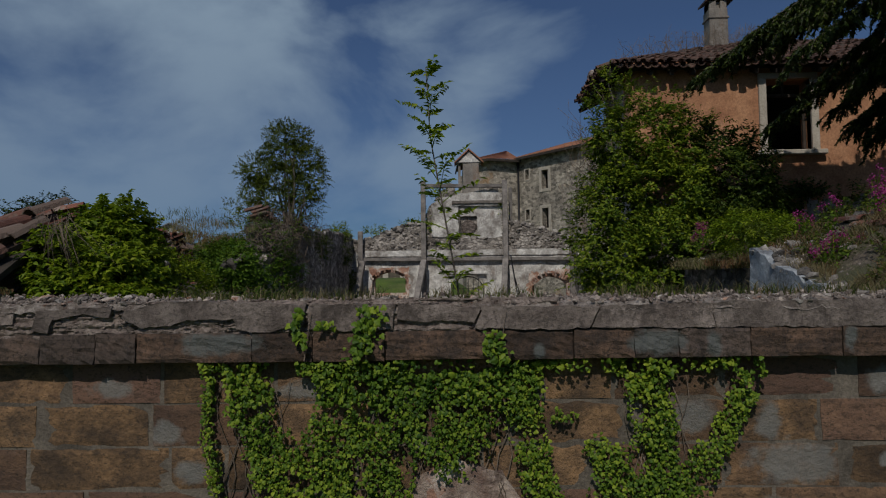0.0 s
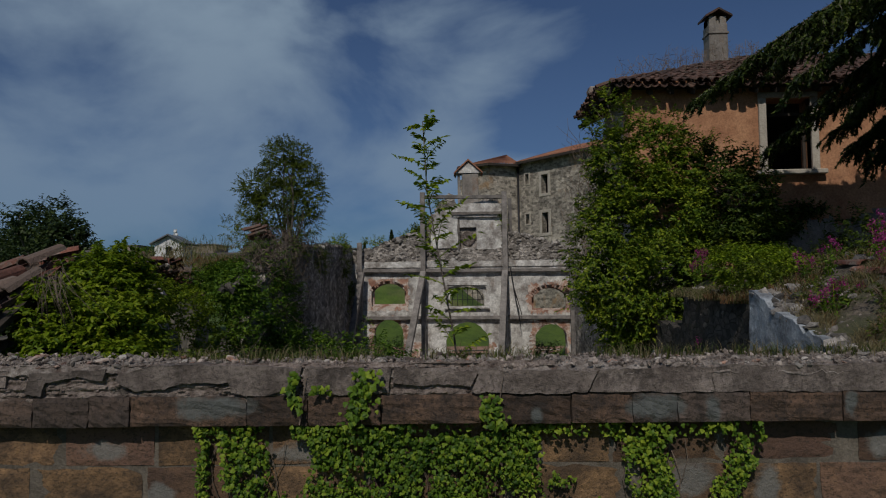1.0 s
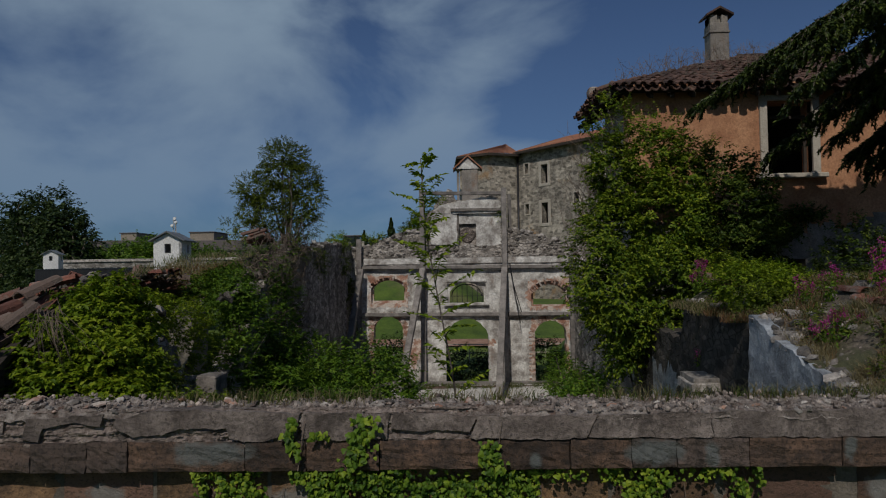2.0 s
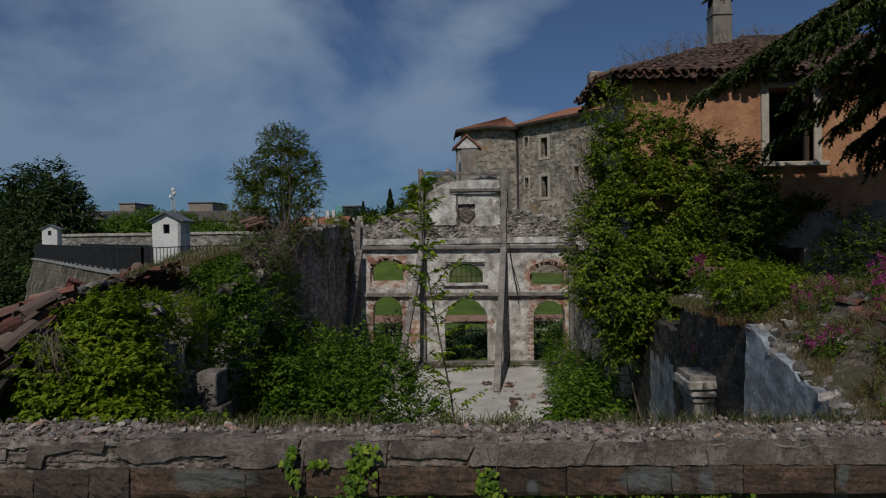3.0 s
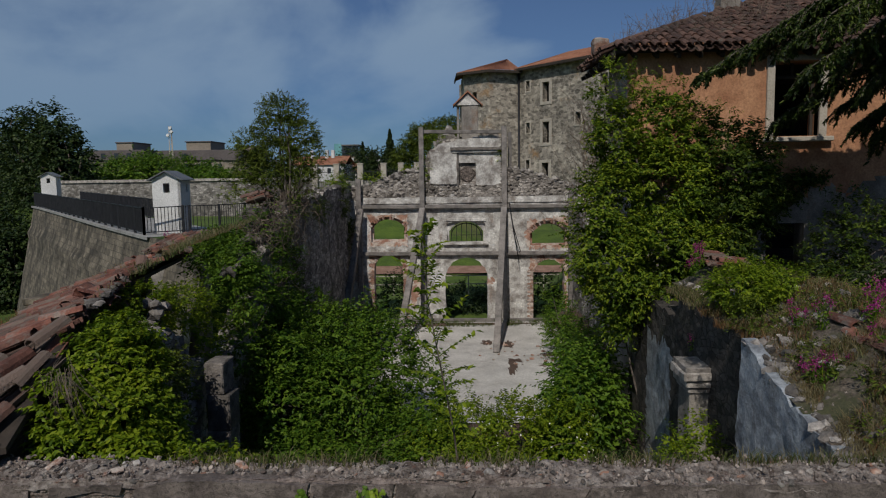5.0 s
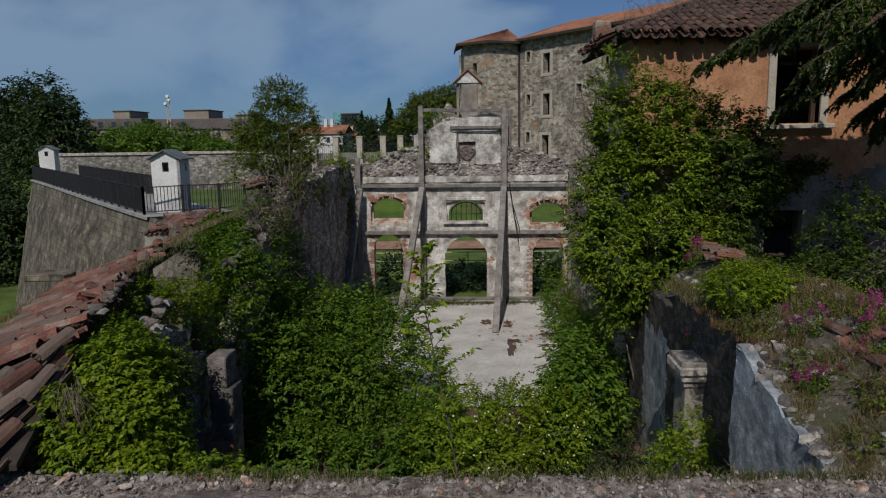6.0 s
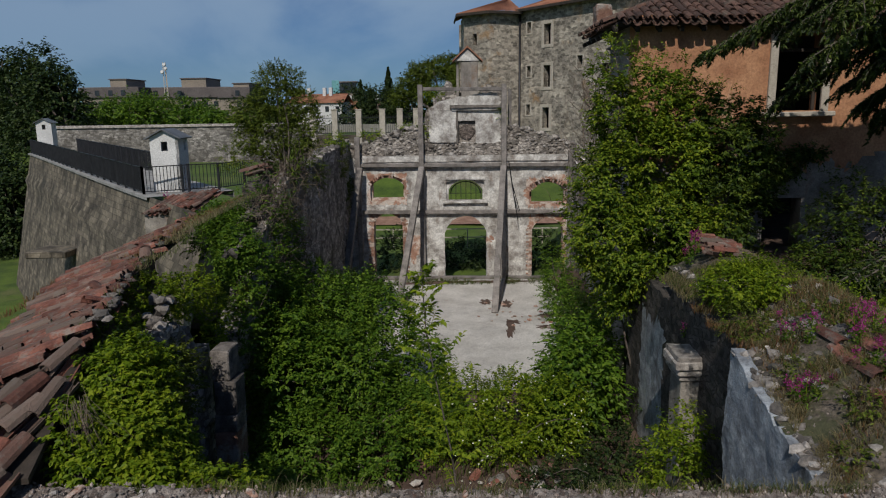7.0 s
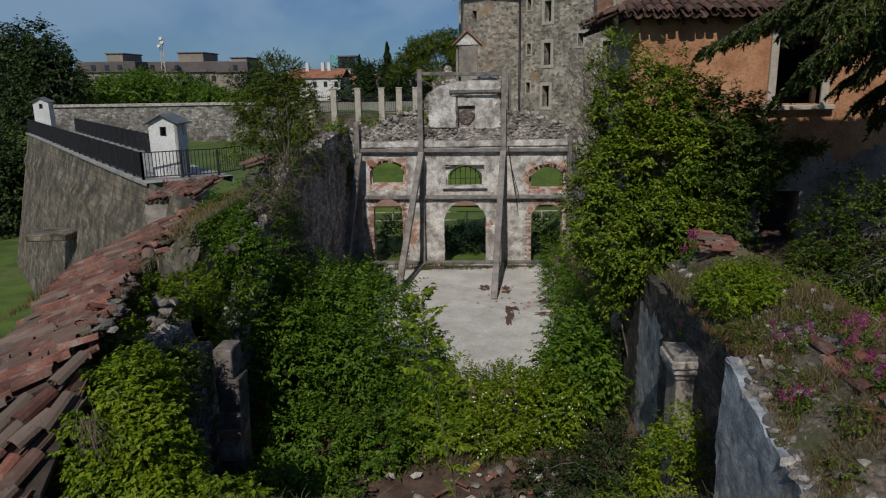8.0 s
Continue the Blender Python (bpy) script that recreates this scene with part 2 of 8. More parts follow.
TRIM = surface("pale_window_stone", (0.340, 0.300, 0.250), (0.455, 0.405, 0.345), 2, 0.85, 0.2, 40, (0.204, 0.177, 0.150), 2.0, 0.62)
WHITE = surface("white_wall_paint", (0.533, 0.524, 0.517), (0.646, 0.637, 0.630), 0.8, 0.8, 0.1, 20, (0.363, 0.355, 0.339), 0.9, 0.68)
SLATE = surface("grey_sheet_roof", (0.10, 0.105, 0.115), (0.17, 0.175, 0.185), 1.5, 0.55, 0.1, 30, metal=0.2)
IRON = surface("dark_iron", (0.018, 0.018, 0.022), (0.035, 0.035, 0.04), 3, 0.5, 0.1, 40, metal=0.6)
# near-black base colour: the dark of the rooms is put into the paint
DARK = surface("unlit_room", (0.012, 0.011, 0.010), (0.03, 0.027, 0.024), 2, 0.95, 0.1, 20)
OLDWOOD = surface("dark_eave_wood", (0.018, 0.013, 0.010), (0.045, 0.033, 0.025), 4, 0.9, 0.3, 40, vary=0.2)
BARK = surface("grey_bark", (0.07, 0.055, 0.045), (0.19, 0.155, 0.13), 6, 0.95, 0.7, 45)
TWIG = surface("dry_twigs", (0.075, 0.056, 0.042), (0.20, 0.15, 0.115), 4, 0.95, 0.2, 30, vary=0.3, island=True)
LAWN = surface("mown_grass", (0.036, 0.068, 0.005), (0.082, 0.128, 0.011), 0.5, 0.95, 0.8, 9, (0.110, 0.112, 0.036), 0.16, 0.58)
APARTMENT = surface("apartment_wall", (0.215, 0.178, 0.145), (0.275, 0.232, 0.188), 0.1, 0.9, 0.1, 3)
APARTROOF = surface("apartment_roof", (0.085, 0.070, 0.070), (0.125, 0.105, 0.102), 0.2, 0.8, 0.1, 3)
TEAL = surface("teal_panels", (0.10, 0.28, 0.30), (0.16, 0.38, 0.40), 0.2, 0.5, 0.05, 3)
GLASSY = surface("dark_panes", (0.02, 0.024, 0.03), (0.04, 0.045, 0.05), 0.5, 0.15, 0.02, 3)
IVY = foliage("ivy_leaves", (0.030, 0.072, 0.009), (0.112, 0.192, 0.018), (0.29, 0.36, 0.034), 0.3, 0.5)
BRIGHT = foliage("creeper_leaves", (0.052, 0.098, 0.006), (0.150, 0.225, 0.011), (0.300, 0.355, 0.024), 0.4)
SHRUB = foliage("shrub_leaves", (0.032, 0.082, 0.007), (0.090, 0.170, 0.015), (0.190, 0.285, 0.028), 0.4)
BUSHLEAF = foliage("bush_leaves", (0.028, 0.062, 0.006), (0.110, 0.175, 0.012), (0.290, 0.335, 0.026), 0.35)
OLIVE = foliage("olive_leaves", (0.034, 0.054, 0.007), (0.094, 0.130, 0.014), (0.198, 0.234, 0.032), 0.35)
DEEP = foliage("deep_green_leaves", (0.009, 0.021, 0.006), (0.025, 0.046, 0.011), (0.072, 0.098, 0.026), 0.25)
# a darker species than BUSHLEAF, with the cedar's shade also in the colour
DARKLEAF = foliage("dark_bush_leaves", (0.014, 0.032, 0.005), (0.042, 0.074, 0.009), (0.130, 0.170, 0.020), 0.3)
NEEDLE = foliage("cedar_needles", (0.010, 0.020, 0.005), (0.028, 0.048, 0.009), (0.105, 0.135, 0.022), 0.15)
DRYGRASS = foliage("dry_grass", (0.13, 0.105, 0.05), (0.20, 0.165, 0.085), (0.28, 0.24, 0.13), 0.3)
GRASS = foliage("wild_grass", (0.038, 0.059, 0.013), (0.077, 0.105, 0.025), (0.140, 0.154, 0.049), 0.35)
REDWEED = foliage("rusty_weeds", (0.12, 0.06, 0.03), (0.20, 0.105, 0.05), (0.24, 0.18, 0.07), 0.3)
MAGENTA = foliage("magenta_petals", (0.20, 0.012, 0.10), (0.33, 0.028, 0.18), (0.43, 0.08, 0.27), 0.3)
WHITEFLOWER = foliage("white_petals", (0.55, 0.55, 0.45), (0.7, 0.7, 0.6), (0.8, 0.8, 0.72), 0.3)


# ---- building helpers ----
RNG = np.random.default_rng(7)


def mesh(name, V, F, mats, index=None, smooth=False):
    me = bpy.data.meshes.new(name)
    me.from_pydata([tuple(v) for v in np.asarray(V, float)], [], [tuple(int(i) for i in f) for f in F])
    for m in (mats if isinstance(mats, (list, tuple)) else [mats]):
        me.materials.append(m)
    if index is not None:
        me.polygons.foreach_set("material_index", np.asarray(index, np.int32))
    if smooth:
        me.polygons.foreach_set("use_smooth", np.ones(len(me.polygons), bool))
    me.update()
    return me


def under(ob, parent):
    if parent is not None:
        ob.parent = parent
        ob.matrix_parent_inverse = Matrix.Translation(parent.location).inverted()
    return ob


def solid(name, V, F, mats, parent=None, label="", index=None, smooth=False):
    ob = new(name, mesh(name, V, F, mats, index, smooth))
    under(ob, parent)
    return tagged(ob, label)


def part(name, bm, material, parent=None, label=""):
    me = bpy.data.meshes.new(name)
    bm.to_mesh(me)
    bm.free()
    me.materials.append(material)
    return tagged(under(new(name, me), parent), label)


def thing(name, place, label, category, group="", kind=""):
    ob = new(name)
    ob.location = place
    ob.empty_display_size = 0.2
    return tagged(ob, label, category, group, kind)


def box_bm(boxes, bevel=0.0, rough=0.0, cuts=0):
    """Boxes (x0, y0, z0, x1, y1, z1) in one bmesh, with worn edges."""
    bm = bmesh.new()
    for x0, y0, z0, x1, y1, z1 in boxes:
        m = Matrix.Translation(((x0 + x1) / 2, (y0 + y1) / 2, (z0 + z1) / 2)) @ Matrix.Diagonal((x1 - x0, y1 - y0, z1 - z0, 1))
        bmesh.ops.create_cube(bm, size=1, matrix=m)
    if cuts:
        bmesh.ops.subdivide_edges(bm, edges=bm.edges[:], cuts=cuts, use_grid_fill=True)
    if bevel:
        bmesh.ops.bevel(bm, geom=bm.edges[:], offset=bevel, segments=1, affect="EDGES")
    if rough:
        for v in bm.verts:
            v.co += noise.noise_vector(v.co * 3.1) * rough
    return bm


def bar_bm(a, b, w, d, bevel=0.012, rough=0.0, twist=0.0):
    """A squared timber from a to b."""
    a, b = Vector(a), Vector(b)
    q = (b - a).to_track_quat("Z", "Y").to_matrix().to_4x4()
    bm = bmesh.new()
    n = max(1, int((b - a).length / 0.5))
    bmesh.ops.create_cube(bm, size=1, matrix=Matrix.Translation(a) @ q @ pose(0, 0, 0, 0, 0, twist) @ Matrix.Translation((0, 0, (b - a).length / 2)) @ Matrix.Diagonal((w, d, (b - a).length, 1)))
    if bevel:
        bmesh.ops.bevel(bm, geom=bm.edges[:], offset=bevel, segments=1, affect="EDGES")
    if rough:
        long = [e for e in bm.edges if e.calc_length() > 0.6 * (b - a).length]
        bmesh.ops.subdivide_edges(bm, edges=long, cuts=n)
        for v in bm.verts:
            v.co += noise.noise_vector(v.co * 1.7) * rough
    return bm


def tubes(name, paths, material, parent=None, label="", sides=5):
    """Round stems: paths of (points, radius at the start, radius at the end), in one mesh."""
    V, F, k = [], [], 0
    for pts, r0, r1 in paths:
        pts = [Vector(p) for p in pts]
        for i, p in enumerate(pts):
            d = (pts[min(i + 1, len(pts) - 1)] - pts[max(i - 1, 0)]).normalized()
            u = d.orthogonal().normalized()
            w = d.cross(u)
            r = r0 + (r1 - r0) * i / max(1, len(pts) - 1)
            for s in range(sides):
                a = 2 * math.pi * s / sides
                V.append(p + (u * math.cos(a) + w * math.sin(a)) * r)
            if i:
                for s in range(sides):
                    F.append((k + (i - 1) * sides + s, k + (i - 1) * sides + (s + 1) % sides, k + i * sides + (s + 1) % sides, k + i * sides + s))
        F.append(tuple(k + (len(pts) - 1) * sides + s for s in range(sides)))
        k += len(pts) * sides
    return solid(name, V, F, material, parent, label, smooth=True)


def fast_mesh(name, V, faces_n, size, material):
    """A mesh of many equal faces of `size` corners, with V laid out face by face."""
    me = bpy.data.meshes.new(name)
    n = len(V)
    me.vertices.add(n)
    me.vertices.foreach_set("co", np.asarray(V, np.float32).ravel())
    me.loops.add(len(faces_n) * size)
    me.loops.foreach_set("vertex_index", np.asarray(faces_n, np.int32).ravel())
    me.polygons.add(len(faces_n))
    me.polygons.foreach_set("loop_start", np.arange(0, len(faces_n) * size, size, dtype=np.int32))
    me.materials.append(material)
    me.update(calc_edges=True)
    return me


def unit(a):
    return a / np.maximum(np.linalg.norm(a, axis=1, keepdims=True), 1e-9)


def leaf_mesh(name, P, N, size, material, slim=0.62, fold=0.18, up=None):
    """One small folded leaf at each point P, facing N."""
    n = len(P)
    size = np.broadcast_to(np.asarray(size, float), (n,))[:, None]
    N = unit(N)
    T = unit(np.cross(N, unit(RNG.normal(size=(n, 3))) if up is None else up))
    B = np.cross(N, T)
    q = np.stack([P - T * size * 0.5, P + B * size * slim * 0.5 + N * size * fold, P + T * size * 0.5 - N * size * 0.1, P - B * size * slim * 0.5 + N * size * fold], 1).reshape(-1, 3)
    i = np.arange(n)[:, None] * 4
    F = np.concatenate([i + [0, 1, 2], i + [0, 2, 3]], 1).reshape(-1, 3)
    return fast_mesh(name, q, F, 3, material)


def blob_points(blobs, n, shell=0.45, ragged=0.35, freq=1.6, gaps=0.0):
    """Points and outward directions in the outer part of rounded masses (x, y, z, rx, ry, rz), with an uneven outline."""
    B = np.array(blobs, float)
    w = B[:, 3] * B[:, 4] + B[:, 4] * B[:, 5] + B[:, 3] * B[:, 5]
    P, N = [], []
    for b, k in zip(B, (n * w / w.sum()).astype(int)):
        d = unit(RNG.normal(size=(k, 3)))
        r = 1 - shell * RNG.random(k) ** 1.5
        bump = np.array([noise.noise(Vector(b[:3] + v * b[3:]) * freq) for v in d])
        r = r * (1 + ragged * bump) + RNG.normal(size=k) * 0.05
        p = b[:3] + d * b[3:] * r[:, None]
        inside = np.zeros(k, bool)
        for o in B:
            if o is not b:
                inside |= (((p - o[:3]) / o[3:]) ** 2).sum(1) < 0.35
        if gaps:
            thin = np.array([noise.noise(Vector(v) * freq * 1.7 + Vector((9, 3, 5))) for v in p]) < gaps - 0.5
            inside |= thin
        P.append(p[~inside])
        N.append((d / b[3:])[~inside])
    return np.concatenate(P), unit(np.concatenate(N))


def leafy(name, blobs, n, size, material, parent=None, label="", shell=0.45, ragged=0.35, slim=0.5, freq=1.6, gaps=0.0, shoot=0.0, per=10):
    """Leaves on short shoots that grow outwards and upwards from rounded masses."""
    P, N = blob_points(blobs, max(8, n // per), shell, ragged, freq, gaps)
    k = len(P)
    up = np.array([0, 0, 1.0])
    D = unit(N + up * 0.45 + RNG.normal(size=(k, 3)) * 0.45)
    L = (shoot or size * 4.2) * (0.5 + 0.9 * RNG.random((k, 1)))
    S = unit(np.cross(D, up + RNG.normal(size=(k, 3)) * 0.4))
    leaf_p, leaf_n, leaf_u, leaf_s = [], [], [], []
    for i in range(per):
        f = (i + 0.5) / per
        w = 1 if i % 2 else -1
        U = unit(D * (0.45 + 0.5 * f) + S * w * 0.85 * (1.1 - f) - up * 0.12 + RNG.normal(size=(k, 3)) * 0.22)
        sz = size * (0.75 + 0.55 * RNG.random((k, 1))) * (1.1 - 0.35 * f)
        leaf_p.append(P + D * L * (f - 0.4) - up * L * 0.25 * f * f + U * sz * 0.5)
        leaf_n.append(unit(up * 0.8 + N * 0.45 + RNG.normal(size=(k, 3)) * 0.38))
        leaf_u.append(U)
        leaf_s.append(sz[:, 0])
    P, Nn, U, s = np.concatenate(leaf_p), np.concatenate(leaf_n), np.concatenate(leaf_u), np.concatenate(leaf_s)
    ob = new(name, leaf_mesh(name, P, Nn, s, material, slim, 0.12, up=unit(np.cross(U, Nn))))
    under(ob, parent)
    return tagged(ob, label, kind="stuff")


def branches(root, tips, r, wob=0.15, steps=6, seed=0):
    """Paths from a root point to each tip, bent a little."""
    g = np.random.default_rng(seed)
    paths = []
    for tip in tips:
        a, b = np.array(root, float), np.array(tip, float)
        side = g.normal(size=3) * wob * np.linalg.norm(b - a)
        pts = []
        for i in range(steps + 1):
            f = i / steps
            pts.append(a + (b - a) * f + side * math.sin(math.pi * f) + np.array([0, 0, 0.12]) * math.sin(math.pi * f) * np.linalg.norm(b - a))
        paths.append((pts, r, r * 0.25))
    return paths


def blades(name, P, height, material, parent=None, label="", width=0.010, lean=0.45):
    """Upright grass blades at the points P."""
    n = len(P)
    h = np.broadcast_to(np.asarray(height, float), (n,))[:, None] * (0.5 + RNG.random((n, 1)))
    a = RNG.random(n) * 2 * math.pi
    side = np.stack([np.cos(a), np.sin(a), 0 * a], 1) * width
    bend = np.concatenate([RNG.normal(size=(n, 2)) * lean, np.zeros((n, 1))], 1) * h
    mid = P + bend * 0.35 + np.array([0, 0, 1]) * h * 0.6
    tip = P + bend + np.array([0, 0, 1]) * h * (1 - 0.25 * RNG.random((n, 1)))
    q = np.stack([P - side, P + side, mid + side * 0.8, tip, mid - side * 0.8], 1).reshape(-1, 3)
    i = np.arange(n)[:, None] * 5
    F = np.concatenate([i + [0, 1, 2], i + [0, 2, 4], i + [4, 2, 3]], 1).reshape(-1, 3)
    ob = new(name, fast_mesh(name, q, F, 3, material))
    under(ob, parent)
    return tagged(ob, label)


def inside_poly(p, poly):
    x, y = p
    hit = False
    for (x0, y0), (x1, y1) in zip(poly, poly[1:] + poly[:1]):
        if (y0 > y) != (y1 > y) and x < (x1 - x0) * (y - y0) / (y1 - y0) + x0:
            hit = not hit
    return hit


def slab(outline, holes, step, thick, relief, frame_m, zone=None, jag=0.0, back=True):
    """An upright wall of any outline with real openings: (u, height) in the plane of frame_m, whose y axis points into the wall.
    Returns vertices, faces and a zone number for each face."""
    from mathutils.geometry import delaunay_2d_cdt

    def fine(poly, rough):
        pts = []
        for (x0, y0), (x1, y1) in zip(poly, poly[1:] + poly[:1]):
            k = max(1, int(math.hypot(x1 - x0, y1 - y0) / step))
            for i in range(k):
                f = i / k
                p = Vector((x0 + (x1 - x0) * f, y0 + (y1 - y0) * f, 0))
                d = (noise.noise_vector(p * 4.3) + noise.noise_vector(p * 15.0) * 0.6) * rough if rough else Vector()
                pts.append((p.x + d.x, p.y + d.y))
        return pts

    loops = [fine(outline, jag)] + [fine(h, jag * 0.3) for h in holes]
    pts, edges = [], []
    for lp in loops:
        k = len(pts)
        pts += [Vector(p) for p in lp]
        edges += [(k + i, k + (i + 1) % len(lp)) for i in range(len(lp))]
    rim = len(pts)
    xs, ys = [p[0] for p in loops[0]], [p[1] for p in loops[0]]
    for i in range(int((max(xs) - min(xs)) / step) + 1):
        for j in range(int((max(ys) - min(ys)) / step) + 1):
            pts.append(Vector((min(xs) + (i + 0.5 + 0.3 * random.uniform(-1, 1)) * step, min(ys) + (j + 0.5 + 0.3 * random.uniform(-1, 1)) * step)))
    v, _, f, ov, *_ = delaunay_2d_cdt(pts, edges, [], 0, 1e-5)
    on_rim = [any(o < rim for o in src) for src in ov]
    keep = []
    for tri in f:
        c = sum((v[i] for i in tri), Vector((0, 0))) / 3
        if inside_poly(c, loops[0]) and not any(inside_poly(c, h) for h in loops[1:]):
            keep.append(tri)
    used = sorted({i for tri in keep for i in tri})
    slot = {u: i for i, u in enumerate(used)}
    V, F, Z = [], [], []
    for u in used:
        p = Vector((v[u].x, 0, v[u].y))
        d = (noise.noise(p * 2.2) * 0.6 + noise.noise(p * 6.5) * 0.4) * relief
        V.append(frame_m @ Vector((p.x, d * (0.4 if on_rim[u] else 1.0), p.z)))
    n = len(used)
    for u in used:
        V.append(frame_m @ Vector((v[u].x, thick, v[u].y)))
    count = {}
    for tri in keep:
        a, b, c = (slot[i] for i in tri)
        F.append((a, b, c))
        ctr = sum((v[i] for i in tri), Vector((0, 0))) / 3
        Z.append(zone(ctr.x, ctr.y) if zone else 0)
        if back:
            F.append((c + n, b + n, a + n))
            Z.append(Z[-1])
        for e in ((a, b), (b, c), (c, a)):
            count[e] = Z[-1]
    for (a, b), z in count.items():
        if (b, a) not in count:
            F.append((b, a, a + n, b + n))
            Z.append(z)
    return V, F, Z


def arch(x0, x1, z0, z1, rise, k=8):
    """An opening with a segmental head: its outline."""
    pts = [(x0, z0), (x1, z0), (x1, z1 - rise)]
    w = (x1 - x0) / 2
    r = (w * w + rise * rise) / (2 * rise)
    cz = z1 - r
    a = math.asin(min(1, w / r))
    for i in range(1, k):
        t = a - 2 * a * i / k
        pts.append(((x0 + x1) / 2 + r * math.sin(t), cz + r * math.cos(t)))
    pts.append((x0, z1 - rise))
    return pts


def rock_meshes(name, material, k=6, flat=0.6, seed=3):
    g = np.random.default_rng(seed)
    made = []
    for i in range(k):
        bm = bmesh.new()
        bmesh.ops.create_icosphere(bm, subdivisions=1, radius=0.5)
        for v in bm.verts:
            v.co *= 0.75 + 0.5 * g.random()
            v.co.z *= flat
        me = bpy.data.meshes.new(name)
        bm.to_mesh(me)
        bm.free()
        me.materials.append(material)
        made.append(me)
    return made


def piece(name, me, m, parent):
    ob = new(name, me)
    ob.matrix_basis = m
    return under(ob, parent)


def joined(name, base, mats4, material, parent=None, label="", kind="stuff"):
    """Many copies of a small mesh, at the given matrices, in one mesh."""
    bv = np.array([v.co for v in base.vertices])
    bf = [tuple(p.vertices) for p in base.polygons]
    V, F, k = [], [], 0
    for m in mats4:
        a = np.array(m)
        V.append(bv @ a[:3, :3].T + a[:3, 3])
        F += [tuple(i + k for i in f) for f in bf]
        k += len(bv)
    ob = solid(name, np.concatenate(V), F, material, parent, label)
    return tagged(ob, kind=kind)


def tile_mesh(name, material, w=0.19, length=0.46, segs=5, thick=0.018):
    """A barrel tile, lying along -y downhill from its origin, hollow side down."""
    V, F = [], []
    for y, k in ((0.0, 0.88), (-length, 1.0)):
        for r in (0.5 * w * k, 0.5 * w * k - thick):
            for s in range(segs + 1):
                a = math.pi * s / segs
                V.append((-math.cos(a) * r, y, math.sin(a) * r * 0.85))
    n = segs + 1
    for s in range(segs):
        F.append((s, 2 * n + s, 2 * n + s + 1, s + 1))
        F.append((n + s + 1, 3 * n + s + 1, 3 * n + s, n + s))
        F.append((2 * n + s, 3 * n + s, 3 * n + s + 1, 2 * n + s + 1))
    F.append((0, n, 3 * n, 2 * n))
    F.append((n - 1, 3 * n - 1, 4 * n - 1, 2 * n - 1)[::-1])
    return mesh(name, V, F, material)


# ---- ground ----
def smooth(a, b, v):
    t = min(1.0, max(0.0, (v - a) / (b - a)))
    return t * t * (3 - 2 * t)


BAST_A, BAST_B = Vector((-11.9, 27.6)), Vector((-33.4, 55.2))
BAST_D = (BAST_B - BAST_A).normalized()
BAST_N = Vector((-BAST_D.y, BAST_D.x))  # outwards, over the lawn


def ground_z(x, y):
    p = Vector((x, y)) - BAST_A
    outside = p.dot(BAST_N)
    z = 0.0
    garden = smooth(41, 58, y) * (4.7 - 2.6 * smooth(-1, 4, x))  # rising lawn behind the ruin
    z = max(z, garden)
    if x < -6.5:
        terrace = 2.6 + 0.4 * smooth(40, 60, y) + 2.1 * smooth(59.3, 61.5, y) * smooth(-16, -12.5, x)
        z = z + (terrace - z) * smooth(24.0, 27.0, y) * smooth(-6.5, -9.0, x)
    z = z + (-6.0 - z) * smooth(-1.8, -0.6, outside) * smooth(-5.8, -8.5, x)
    if x < -8 and y < 27:
        z = -6.0
    if x > 5.3 and y > 5.9:
        z = z + (3.9 - z) * smooth(5.3, 5.9, x) * smooth(5.9, 6.6, y) * (1 - smooth(27, 45, y)) + 0
    far = smooth(95, 190, math.hypot(x, y))
    z = z * (1 - far) + 3.0 * far + 0.25 * noise.noise(Vector((x * 0.05, y * 0.05, 0)))  * smooth(30, 60, y)
    return z


def build_ground():
    def axis(lo, hi, fine_lo, fine_hi, fine_step):
        a = list(np.arange(fine_lo, fine_hi + 0.01, fine_step))
        s, v = fine_step, fine_lo
        while v > lo:
            s *= 1.25
            v -= s
            a.insert(0, v)
        s, v = fine_step, fine_hi
        while v < hi:
            s *= 1.25
            v += s
            a.append(v)
        return a
    xs, ys = axis(-2500, 2500, -40, 20, 0.8), axis(-600, 3500, -4, 66, 0.8)
    V = [(x, y, ground_z(x, y) - 0.03) for y in ys for x in xs]
    n = len(xs)
    F, Z = [], []
    for j in range(len(ys) - 1):
        for i in range(n - 1):
            F.append((j * n + i, j * n + i + 1, (j + 1) * n + i + 1, (j + 1) * n + i))
            cx, cy = (xs[i] + xs[i + 1]) / 2, (ys[j] + ys[j + 1]) / 2
            Z.append(1 if (-5 < cx < 6 and 5 < cy < 30.5) or (cx > 5 and 5 < cy < 24) else 0)
    g = solid("ground", V, F, [LAWN, SOIL], index=Z, smooth=True)
    tagged(g, "green lawn with bare soil inside the ruin", "ground", kind="structure")


build_ground()

